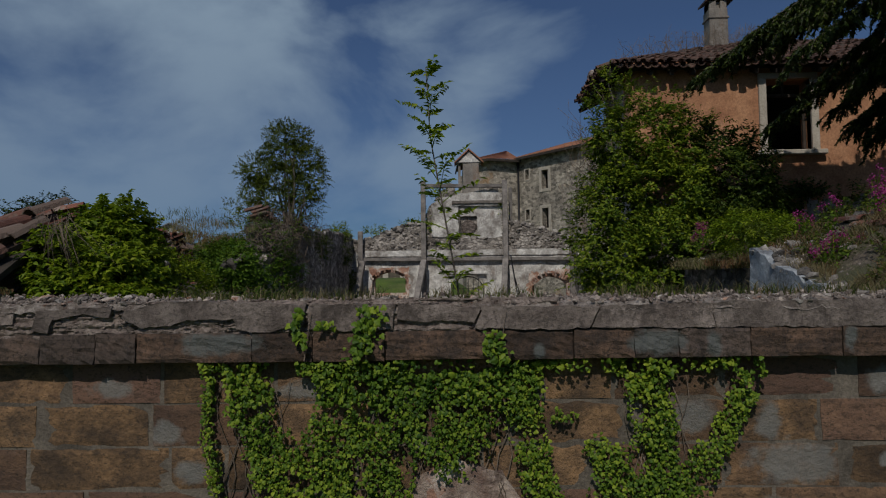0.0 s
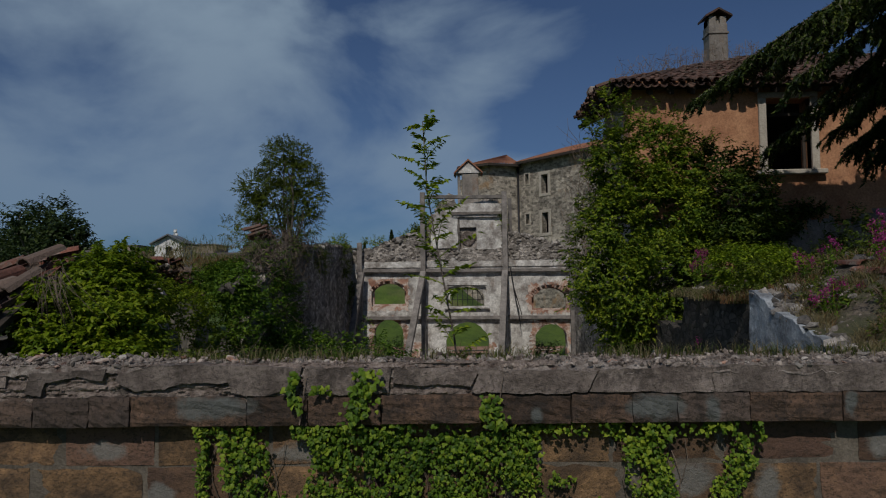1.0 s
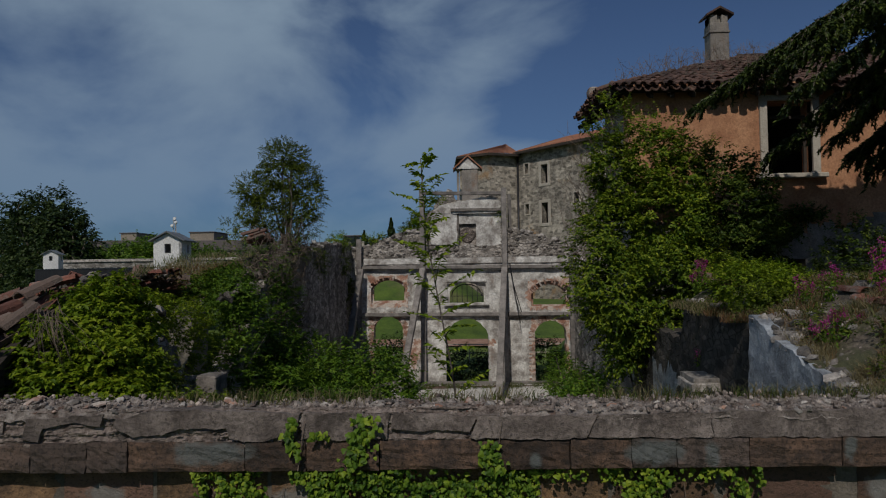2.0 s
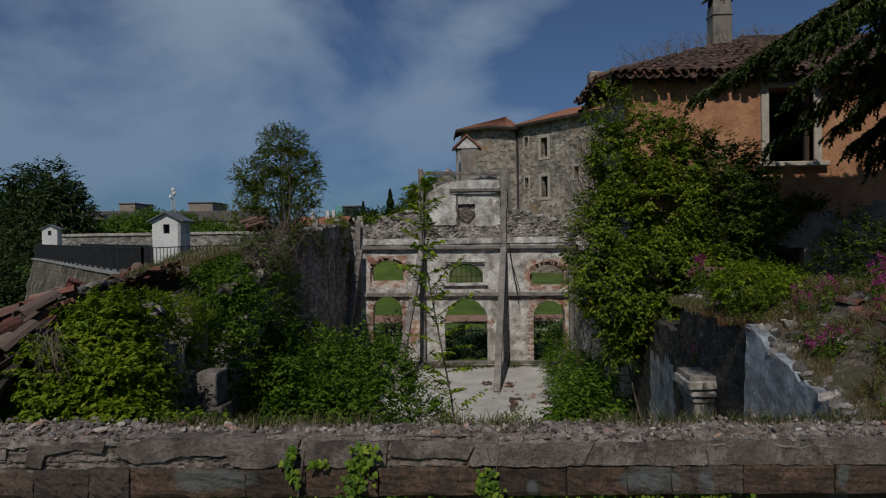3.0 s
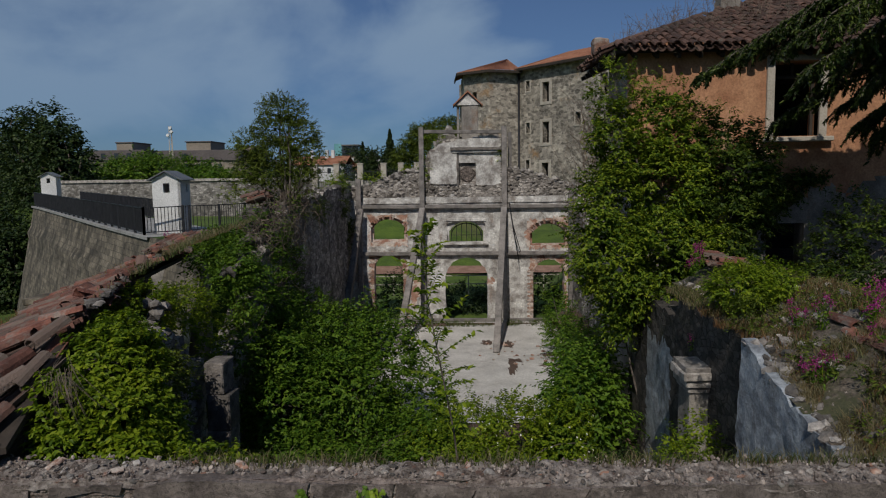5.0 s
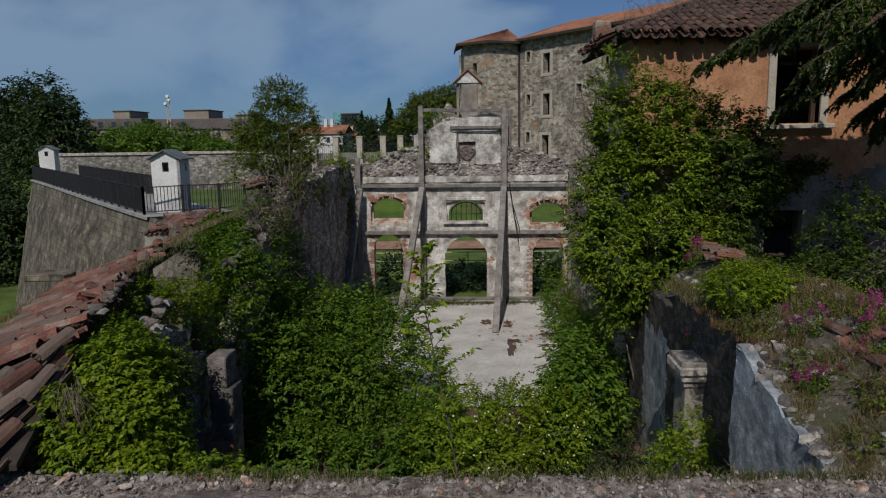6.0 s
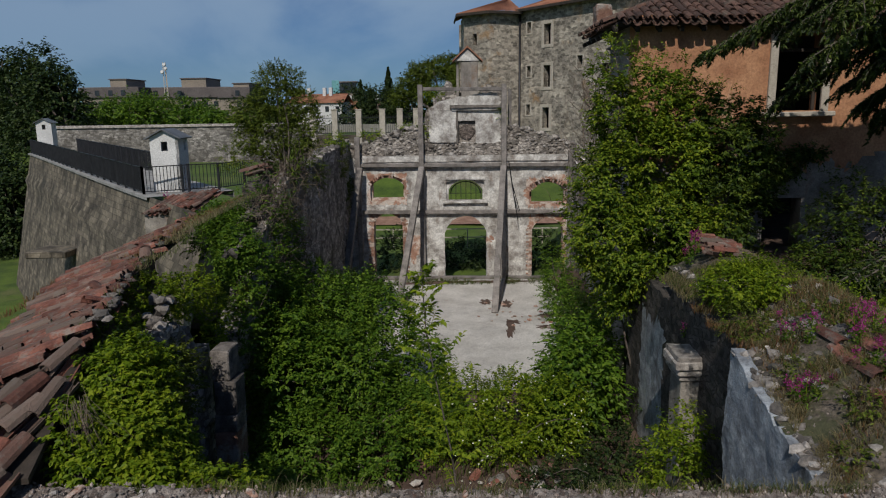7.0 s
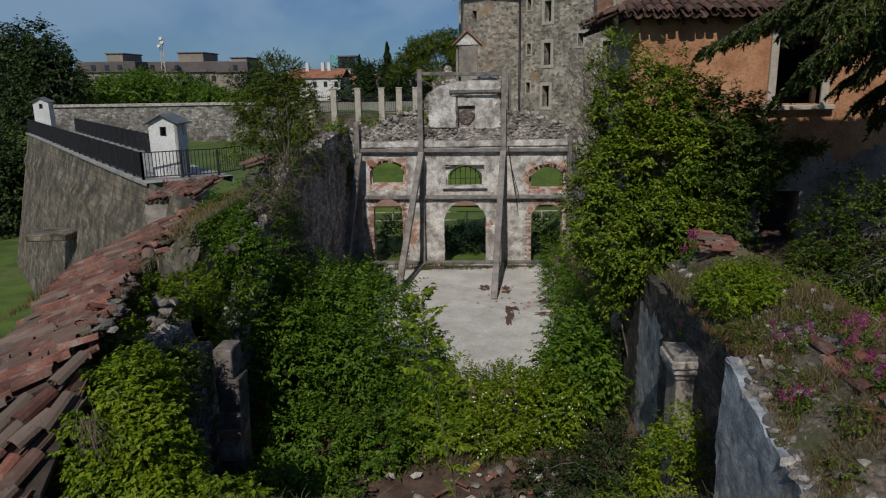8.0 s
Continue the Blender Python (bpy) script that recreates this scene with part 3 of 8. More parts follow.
# ---- the ruin: floor ----
def build_floor():
    V, F = [], []
    nx, ny = 30, 26
    for j in range(ny + 1):
        for i in range(nx + 1):
            x, y = -2.6 + 7.0 * i / nx, 17.5 + 11.4 * j / ny
            z = 0.02 + 0.22 * smooth(25.5, 28.9, y) + 0.015 * noise.noise(Vector((x, y, 0)))
            V.append((x, y, z))
    for j in range(ny):
        for i in range(nx):
            a = j * (nx + 1) + i
            F.append((a, a + 1, a + nx + 2, a + nx + 1))
    f = solid("floor", V, F, CONCRETE, smooth=True)
    tagged(f, "pale dusty concrete floor inside the roofless ruin", "floor", kind="structure")
    patches = [(2.30, 22.9, 0.13, 0.85), (2.42, 23.5, 0.22, 0.25), (2.2, 22.2, 0.10, 0.45), (4.0, 24.2, 0.6, 0.25), (1.55, 26.0, 0.22, 0.35), (2.35, 25.7, 0.2, 0.5), (-0.9, 28.3, 1.2, 0.2), (1.4, 28.45, 2.2, 0.18), (3.6, 22.9, 0.5, 0.2)]
    for k, (x, y, rx, ry) in enumerate(patches):
        n = 26
        V = [(x, y, 0.02 + 0.22 * smooth(25.5, 28.9, y) + 0.045)]
        for i in range(n):
            a = 2 * math.pi * i / n
            r = 1 + 0.9 * noise.noise(Vector((math.cos(a) * 2.3 + k * 5, math.sin(a) * 2.3, k)))
            px, py = x + rx * r * math.cos(a), y + ry * r * math.sin(a)
            V.append((px, py, 0.025 + 0.22 * smooth(25.5, 28.9, py)))
        F = [(0, i + 1, (i + 1) % n + 1) for i in range(n)]
        s = solid("soil_patch", V, F, SOIL, smooth=True)
        tagged(s, "thin patch of damp brown soil on the concrete floor", "soil", kind="stuff")
    d = thing("tile_shards", (3.3, 23.6, 0.03), "broken red tile shards on the concrete floor", "debris", kind="stuff")
    shard = rock_meshes("tile_shard", BRICK, 3, 0.35, 19)
    for i in range(46):
        x, y = random.gauss(3.3, 0.7), random.gauss(23.6, 0.7)
        if i > 26:
            x, y = random.gauss(2.0, 0.35), random.gauss(25.4, 0.5)
        piece("tile_shard", random.choice(shard), pose(x, y, 0.05, random.uniform(-15, 15), random.uniform(-15, 15), random.uniform(0, 360)) @ Matrix.Scale(random.uniform(0.06, 0.2), 4), d)


build_floor()

# ---- the ruin: facade ----
Y_FACADE = 29.0
DOORS = [arch(-3.02, -1.80, 0.2, 3.05, 0.48), arch(-0.04, 1.72, 0.2, 2.93, 0.72), arch(3.62, 4.92, 0.2, 2.80, 0.5)]
OUTER = [arch(-3.12, -1.68, 3.60, 4.66, 0.26), arch(0.04, 1.64, 3.55, 4.46, 0.10), arch(3.50, 5.06, 3.40, 4.44, 0.26)]
WINDOWS = [arch(-3.03, -1.75, 3.70, 4.55, 0.30), arch(0.14, 1.56, 3.58, 4.42, 0.40), arch(3.60, 4.95, 3.45, 4.28, 0.36)]
RUIN_LINE = [(-4.1, -0.1), (5.6, -0.1), (5.6, 5.75), (5.03, 5.95), (3.8, 6.36), (2.75, 6.6), (2.47, 6.66), (2.44, 7.80), (1.9, 7.92), (0.97, 7.86), (0.04, 7.70), (-0.45, 7.48), (-0.76, 7.28), (-0.82, 6.72), (-1.1, 6.62), (-2.25, 6.34), (-3.6, 5.84), (-4.1, 5.9)]


def facade_zone(x, z):
    wobble = 0.22 * noise.noise(Vector((x * 1.4, z * 1.4, 3)))
    for o, wide in [(d, 0.13) for d in (DOORS[0], DOORS[2])] + [(w, 0.10) for w in (OUTER[0], OUTER[2])]:
        xs, zs = [p[0] for p in o], [p[1] for p in o]
        if min(xs) - wide - wobble < x < max(xs) + wide + wobble and min(zs) - 0.15 < z < max(zs) + wide + wobble * 0.5:
            return 2
    if z > 5.42 + wobble and not (-0.62 < x < 2.3 and z > 5.95):
        return 1
    if z > 5.85 and x < -0.45 + wobble:
        return 1
    if noise.noise(Vector((x * 1.1 + 4, z * 0.8, 8))) > 0.52 and z < 3.4:
        return 2
    return 0


def build_facade():
    m = Matrix.Translation((0, Y_FACADE, 0))
    V, F, Z = slab(RUIN_LINE, DOORS + OUTER + [[(0.57, 5.97), (1.28, 5.97), (1.28, 6.85), (0.57, 6.85)]], 0.11, 0.55, 0.05, m, facade_zone, jag=0.10)
    w = solid("wall_facade", V, F, [PLASTER, RUBBLEWALL, BRICK], index=Z)
    tagged(w, "ruined plastered facade with arched doors and broken rubble top", "wall", kind="structure")
    # thinner brick infill set back inside each upper window, with the smaller arched opening
    for o, i, depth, mats in zip(OUTER, WINDOWS, (29.24, 29.14, 29.24), (BRICK, PLASTER, BRICK)):
        xs, zs = [p[0] for p in o], [p[1] for p in o]
        V, F, Z = slab([(min(xs) - 0.03, min(zs) - 0.03), (max(xs) + 0.03, min(zs) - 0.03), (max(xs) + 0.03, max(zs) + 0.03), (min(xs) - 0.03, max(zs) + 0.03)], [i], 0.09, 0.22, 0.03, Matrix.Translation((0, depth, 0)), jag=0.02)
        solid("window_infill", V, F, mats, w)
    # back of the blind niche, and its round medallion
    part("niche_back", box_bm([(0.5, 29.16, 5.9, 1.35, 29.4, 6.95)], 0.01), RUBBLEWALL, w)
    bm = bmesh.new()
    bmesh.ops.create_cone(bm, cap_ends=True, segments=28, radius1=0.33, radius2=0.29, depth=0.07, matrix=pose(0.93, 29.13, 6.38, 90, 0, 0))
    for v in bm.verts:
        v.co += noise.noise_vector(v.co * 7) * 0.03
    part("medallion", bm, BROKEN, w, "worn round brown stone medallion")
    # mouldings, string course and the raised panel of the gable
    part("string_course", box_bm([(-3.4, 28.955, 5.20, 5.2, 29.03, 5.46)], 0.015, 0.03, 6), PLASTER, w)
    part("gable_cornice", box_bm([(0.24, 28.80, 7.36, 2.32, 29.05, 7.47)], 0.02, 0.03, 4), DULLSTONE, w)
    part("gable_cornice", box_bm([(0.30, 28.88, 7.27, 2.26, 29.05, 7.36)], 0.02, 0.03, 4), PLASTER, w)
    part("gable_pilaster", box_bm([(-0.62, 28.94, 5.98, 0.50, 29.04, 7.30)], 0.02, 0.05, 5), PLASTER, w)
    part("panel_edge", box_bm([(0.50, 28.95, 5.90, 0.58, 29.04, 7.27)], 0.01, 0.02, 3), DULLSTONE, w)
    # centre window surround and grille
    part("window_hood", box_bm([(0.02, 28.94, 4.44, 1.68, 29.05, 4.56)], 0.015, 0.015, 2), PLASTER, w)
    part("window_cill", box_bm([(-0.1, 28.84, 3.47, 1.75, 29.05, 3.57)], 0.015, 0.02, 2), PLASTER, w)
    paths = [([(0.24 + 0.21 * i, 29.3, 3.58), (0.24 + 0.21 * i, 29.3, 4.10 + 0.28 * math.sin(math.pi * (0.08 + 0.84 * i / 6)))], 0.014, 0.014) for i in range(7)]
    paths += [([(0.16, 29.3, z), (1.55, 29.3, z)], 0.012, 0.012) for z in (3.85,)]
    a = [(0.85 + 0.62 * math.cos(t), 29.3, 3.86 + 0.48 * math.sin(t)) for t in np.linspace(0, math.pi, 14)]
    paths.append((a, 0.022, 0.022))
    tubes("window_grille", paths, IRON, w, "rusty arched iron grille", 5)
    # brick arch rings: each brick stands on its own
    me = part("brick_source", box_bm([(-0.5, -0.5, -0.5, 0.5, 0.5, 0.5)], 0.04), BRICK).data
    bpy.data.objects.remove(bpy.data.objects["brick_source"])
    k = 0
    for o in (DOORS[0], DOORS[2], WINDOWS[0], WINDOWS[2]):
        head = o[2:]
        xs = [p[0] for p in o]
        cx = (min(xs) + max(xs)) / 2
        w2 = (max(xs) - min(xs)) / 2
        rise = max(p[1] for p in o) - o[2][1]
        r = (w2 * w2 + rise * rise) / (2 * rise)
        cz = max(p[1] for p in o) - r
        amax = math.asin(w2 / r) + 0.06
        n = int(2 * amax * (r + 0.12) / 0.10)
        for i in range(n):
            if random.random() < 0.3:
                continue
            a = -amax + 2 * amax * (i + 0.5) / n
            j = random.uniform(-0.02, 0.02)
            piece("brick", me, pose(cx + (r + 0.13 + j) * math.sin(a), 29.035 + j, cz + (r + 0.13 + j) * math.cos(a), 0, math.degrees(a), 0) @ Matrix.Diagonal((0.075, 0.13, random.uniform(0.16, 0.24), 1)), w)
    # jambs of the two outer doors
    for x, side in ((-3.02, -1), (-1.80, 1), (3.62, -1)):
        z = 0.35
        i = 0
        while z < 2.45:
            wide = 0.25 if i % 2 else 0.14
            piece("brick", me, pose(x + side * wide / 2, 29.03 + random.uniform(-0.02, 0.02), z) @ Matrix.Diagonal((wide, 0.12, 0.07, 1)), w)
            z += 0.085
            i += 1
    # rough stones: standing up along the broken top, and proud of the bare face below it
    rocks = rock_meshes("stone", STONE, 5, 0.7) + rock_meshes("stone", DULLSTONE, 3, 0.7, 14)
    crest = lambda x: np.interp(x, [-4.1, -3.6, -2.25, -1.1, -0.8, 2.45, 2.75, 3.8, 5.03, 5.6], [5.9, 5.84, 6.34, 6.62, 6.7, 6.66, 6.6, 6.36, 5.95, 5.75])
    for i in range(110):
        x = random.choice([random.uniform(-4, -0.9), random.uniform(2.5, 5.5)])
        s = random.uniform(0.12, 0.32)
        piece("stone", random.choice(rocks), pose(x, random.uniform(29.0, 29.5), crest(x) + random.uniform(-0.12, 0.04), random.uniform(0, 40), random.uniform(0, 40), random.uniform(0, 360)) @ Matrix.Scale(s, 4), w)
    z = 5.52
    while z < 6.6:
        x = -3.7
        while x < 5.2:
            wide = random.uniform(0.13, 0.30)
            bare = z < crest(x) - 0.05 and (x < -0.85 or x > 2.5 or z < 5.9)
            if bare and random.random() < 0.62:
                piece("stone", random.choice(rocks), pose(x + wide / 2, 29.045 + random.uniform(-0.03, 0.03), z + random.uniform(-0.03, 0.03), random.uniform(-15, 15), random.uniform(-15, 15), random.uniform(-15, 15)) @ Matrix.Diagonal((wide, 0.2, random.uniform(0.13, 0.2), 1)), w)
            x += wide
        z += 0.125
    return w


build_facade()

# ---- timber shoring of the facade: posts, beams and braces of one structure ----
def build_shoring():
    s = thing("timber_shoring", (0.7, 28.7, 0.2), "grey weathered timber shoring frame propping the ruined facade", "shoring")
    for x, top, w in ((-3.55, 6.25, 0.17), (-0.95, 8.30, 0.20), (2.42, 8.28, 0.20), (5.15, 5.6, 0.18)):
        part("post", bar_bm((x, 28.76, 0.1), (x + random.uniform(-0.03, 0.03), 28.76, top), w, 0.2, 0.012, 0.012), TIMBER, s)
    part("post", bar_bm((2.72, 29.7, 5.8), (2.72, 29.7, 8.1), 0.14, 0.14, 0.012, 0.012), TIMBER, s)
    part("post", bar_bm((-0.98, 29.75, 5.8), (-0.98, 29.75, 8.2), 0.12, 0.14, 0.012, 0.012), TIMBER, s)
    for x0, x1, z, h in ((-1.05, 2.5, 8.10, 0.20), (-3.72, 5.3, 5.06, 0.22), (-3.5, 5.25, 3.12, 0.22), (-3.4, 4.35, 0.30, 0.20)):
        part("beam", bar_bm((x0, 28.90, z + 0.03), (x1, 28.90, z - 0.03), h, 0.14, 0.012, 0.015), TIMBER, s)
    for top, foot in (((-3.45, 28.6, 5.0), (-4.0, 26.4, 0.02)), ((-0.93, 28.6, 5.0), (-1.75, 25.2, 0.02)), ((2.40, 28.6, 5.0), (1.84, 24.55, 0.02))):
        part("brace", bar_bm(foot, top, 0.24, 0.17, 0.012, 0.012), TIMBER, s)
    for x0, x1, y in ((-1.7, -0.95, 25.5), (1.88, 2.42, 24.9)):
        part("foot_plank", bar_bm((x0, y, 0.14), (x1, 28.6, 0.30), 0.16, 0.12, 0.01, 0.01), TIMBER, s)
    tubes("loose_rod", [([(2.62, 28.7, 5.2), (2.75, 28.55, 4.3), (3.05, 28.5, 3.2)], 0.022, 0.018), ([(2.66, 28.7, 4.9), (3.0, 28.5, 2.75)], 0.018, 0.014)], IRON, s)


build_shoring()

# ---- chimney with a gabled head, behind the facade's top ----
def build_gabled_chimney():
    c = thing("gabled_chimney", (1.0, 30.3, 5.5), "plastered chimney with gabled head and red tiled cap", "chimney")
    part("shaft", box_bm([(0.72, 30.0, 5.4, 1.42, 30.6, 9.27)], 0.02, 0.02, 3), GREYSTUCCO, c)
    part("side_shaft", box_bm([(0.52, 30.1, 5.4, 0.62, 30.6, 9.3)], 0.01, 0.01, 2), GREYSTUCCO, c)
    V = [(0.45, 29.95, 9.27), (1.52, 29.95, 9.27), (0.985, 29.95, 9.77), (0.45, 30.7, 9.27), (1.52, 30.7, 9.27), (0.985, 30.7, 9.77)]
    solid("gable", V, [(0, 1, 2), (5, 4, 3), (0, 3, 4, 1), (1, 4, 5, 2), (2, 5, 3, 0)], PLASTER, c)
    for x in (0.36, 1.61):
        V = [(x, 29.85, 9.22), (0.985, 29.85, 9.80), (0.985, 30.8, 9.80), (x, 30.8, 9.22)]
        V += [(a, b, h + 0.07) for a, b, h in V]
        solid("cap_slab", V, [(0, 1, 2, 3), (7, 6, 5, 4), (0, 4, 5, 1), (1, 5, 6, 2), (2, 6, 7, 3), (3, 7, 4, 0)], REDTILE, c)
    r = thing("ruined_wall_stub", (1.2, 30.5, 5.0), "broken rubble wall behind the facade top", "ruined wall")
    V, F, Z = slab([(-0.5, 4.5), (2.6, 4.5), (2.5, 7.6), (2.3, 8.3), (1.9, 8.35), (1.6, 8.2), (1.45, 7.9), (0.5, 8.0), (0.3, 8.45), (0.1, 8.5), (-0.2, 8.15), (-0.5, 7.8)], [], 0.14, 0.4, 0.08, Matrix.Translation((0, 30.7, 0)), jag=0.12)
    solid("masonry", V, F, RUBBLEWALL, r)


build_gabled_chimney()

# ---- front boundary wall ----
Y_WALL, Y_CORNICE = 5.81, 5.64
Z_COURSE, Z_BAND, Z_TOP = 3.41, 3.65, 3.88


def rough_block(name, material, k, cuts, edge_in, rough):
    """A squared stone of unit size with an uneven face and worn arrises."""
    b = box_bm([(-0.5, -0.5, -0.5, 0.5, 0.5, 0.5)])
    bmesh.ops.subdivide_edges(b, edges=[e for e in b.edges if abs(e.verts[0].co.y - e.verts[1].co.y) < 0.1], cuts=cuts, use_grid_fill=True)
    bmesh.ops.delete(b, geom=[f for f in b.faces if f.calc_center_median().y > 0.45], context="FACES")
    for v in b.verts:
        q = Vector((v.co.x * 3.0, k * 7.0, v.co.z * 1.2))
        edge = max(abs(v.co.x), abs(v.co.z)) > 0.49
        if v.co.y < -0.4:
            v.co.y += noise.noise(q * 1.6) * rough + noise.noise(q * 4.5) * rough * 0.7 + (edge_in * (1 + noise.noise(q * 3)) if edge else 0.0)
        if edge:
            v.co.x *= 1 - 0.03 * abs(noise.noise(q * 3))
            v.co.z *= 1 - 0.09 * abs(noise.noise(q * 3.3))
    me = bpy.data.meshes.new(name)
    b.to_mesh(me)
    b.free()
    me.materials.append(material)
    return me


def smeared(m, spots, dark, light):
    """Works lime smears with ragged, fading edges into an upright stone face: spots of (x, z, half width, half height)."""
    t = m.node_tree
    n, l = t.nodes.new, t.links.new
    socket = t.nodes["Principled BSDF"].inputs["Base Color"]
    before = socket.links[0].from_socket
    place = n("ShaderNodeNewGeometry")
    rag = n("ShaderNodeTexNoise")
    rag.inputs["Scale"].default_value, rag.inputs["Detail"].default_value, rag.inputs["Roughness"].default_value = 7.0, 7, 0.65
    l(place.outputs["Position"], rag.inputs["Vector"])
    centred = n("ShaderNodeVectorMath")
    centred.operation = "MULTIPLY_ADD"
    centred.inputs[1].default_value, centred.inputs[2].default_value = (1.9, 0, 1.9), (-0.95, 0, -0.95)
    l(rag.outputs["Color"], centred.inputs[0])
    total = None
    for x, z, rx, rz in spots:
        local = n("ShaderNodeVectorMath")
        local.operation = "MULTIPLY_ADD"
        local.inputs[1].default_value, local.inputs[2].default_value = (1 / rx, 0, 1 / rz), (-x / rx, 0, -z / rz)
        l(place.outputs["Position"], local.inputs[0])
        bent = n("ShaderNodeVectorMath")
        l(local.outputs[0], bent.inputs[0])
        l(centred.outputs[0], bent.inputs[1])
        size = n("ShaderNodeVectorMath")
        size.operation = "LENGTH"
        l(bent.outputs[0], size.inputs[0])
        fade = n("ShaderNodeMapRange")
        for k, v in zip(range(1, 5), (1.1, 0.65, 0.0, 0.8)):
            fade.inputs[k].default_value = v
        l(size.outputs["Value"], fade.inputs[0])
        if total is None:
            total = fade.outputs[0]
        else:
            most = n("ShaderNodeMath")
            most.operation = "MAXIMUM"
            l(total, most.inputs[0])
            l(fade.outputs[0], most.inputs[1])
            total = most.outputs[0]
    tone = n("ShaderNodeMixRGB")
    tone.inputs[1].default_value, tone.inputs[2].default_value = (*dark, 1), (*light, 1)
    l(rag.outputs["Fac"], tone.inputs[0])
    mix = n("ShaderNodeMixRGB")
    l(total, mix.inputs[0])
    l(before, mix.inputs[1])
    l(tone.outputs["Color"], mix.inputs[2])
    l(mix.outputs["Color"], socket)


def pitted(m, size, share, tint, bands=1.0):
    """Works sharp-edged pits and dark crusts of weathering into a stone or cement face."""
    t = m.node_tree
    n, l = t.nodes.new, t.links.new
    socket = t.nodes["Principled BSDF"].inputs["Base Color"]
    before = socket.links[0].from_socket
    place = n("ShaderNodeNewGeometry")
    squash = n("ShaderNodeVectorMath")
    squash.operation = "MULTIPLY"
    squash.inputs[1].default_value = (1.0, 1.0, bands)
    l(place.outputs["Position"], squash.inputs[0])
    fac = None
    for scale, detail, low in ((size, 3, 0.60 - share), (size * 0.16, 9, 0.62 - share)):
        tex = n("ShaderNodeTexNoise")
        tex.inputs["Scale"].default_value, tex.inputs["Detail"].default_value, tex.inputs["Roughness"].default_value = scale, detail, 0.72
        l(squash.outputs[0], tex.inputs["Vector"])
        step = n("ShaderNodeMapRange")
        for k, v in zip(range(1, 5), (low, low + 0.10, 0.0, 0.72)):
            step.inputs[k].default_value = v
        l(tex.outputs["Fac"], step.inputs[0])
        if fac is None:
            fac = step.outputs[0]
        else:
            most = n("ShaderNodeMath")
            most.operation = "MAXIMUM"
            l(fac, most.inputs[0])
            l(step.outputs[0], most.inputs[1])
            fac = most.outputs[0]
    mix = n("ShaderNodeMixRGB")
    mix.inputs[2].default_value = (*tint, 1)
    l(fac, mix.inputs[0])
    l(before, mix.inputs[1])
    l(mix.outputs["Color"], socket)


pitted(BLOCK, 30.0, 0.065, (0.036, 0.024, 0.016), 1.7)
pitted(CORNICE, 36.0, 0.085, (0.016, 0.012, 0.010), 0.8)
pitted(RENDERCOAT, 42.0, 0.05, (0.055, 0.042, 0.037), 0.7)
smeared(BLOCK, [(-1.85, 2.82, 0.15, 0.11), (-2.29, 3.19, 0.20, 0.08), (-1.65, 2.52, 0.17, 0.10), (2.32, 2.93, 0.24, 0.15), (2.96, 2.88, 0.11, 0.17), (3.14, 2.56, 0.36, 0.18), (3.87, 3.19, 0.16, 0.12), (3.94, 2.59, 0.14, 0.07), (-0.71, 3.16, 0.24, 0.09), (0.25, 2.72, 0.16, 0.08), (-1.0, 2.2, 0.2, 0.1), (3.0, 2.2, 0.3, 0.1)], (0.085, 0.080, 0.072), (0.255, 0.250, 0.235))
smeared(CORNICE, [(2.06, 3.53, 0.24, 0.11), (2.50, 3.51, 0.07, 0.10), (-1.35, 3.55, 0.34, 0.10), (3.55, 3.55, 0.05, 0.12), (1.15, 3.47, 0.05, 0.07)], (0.055, 0.058, 0.056), (0.150, 0.165, 0.160))


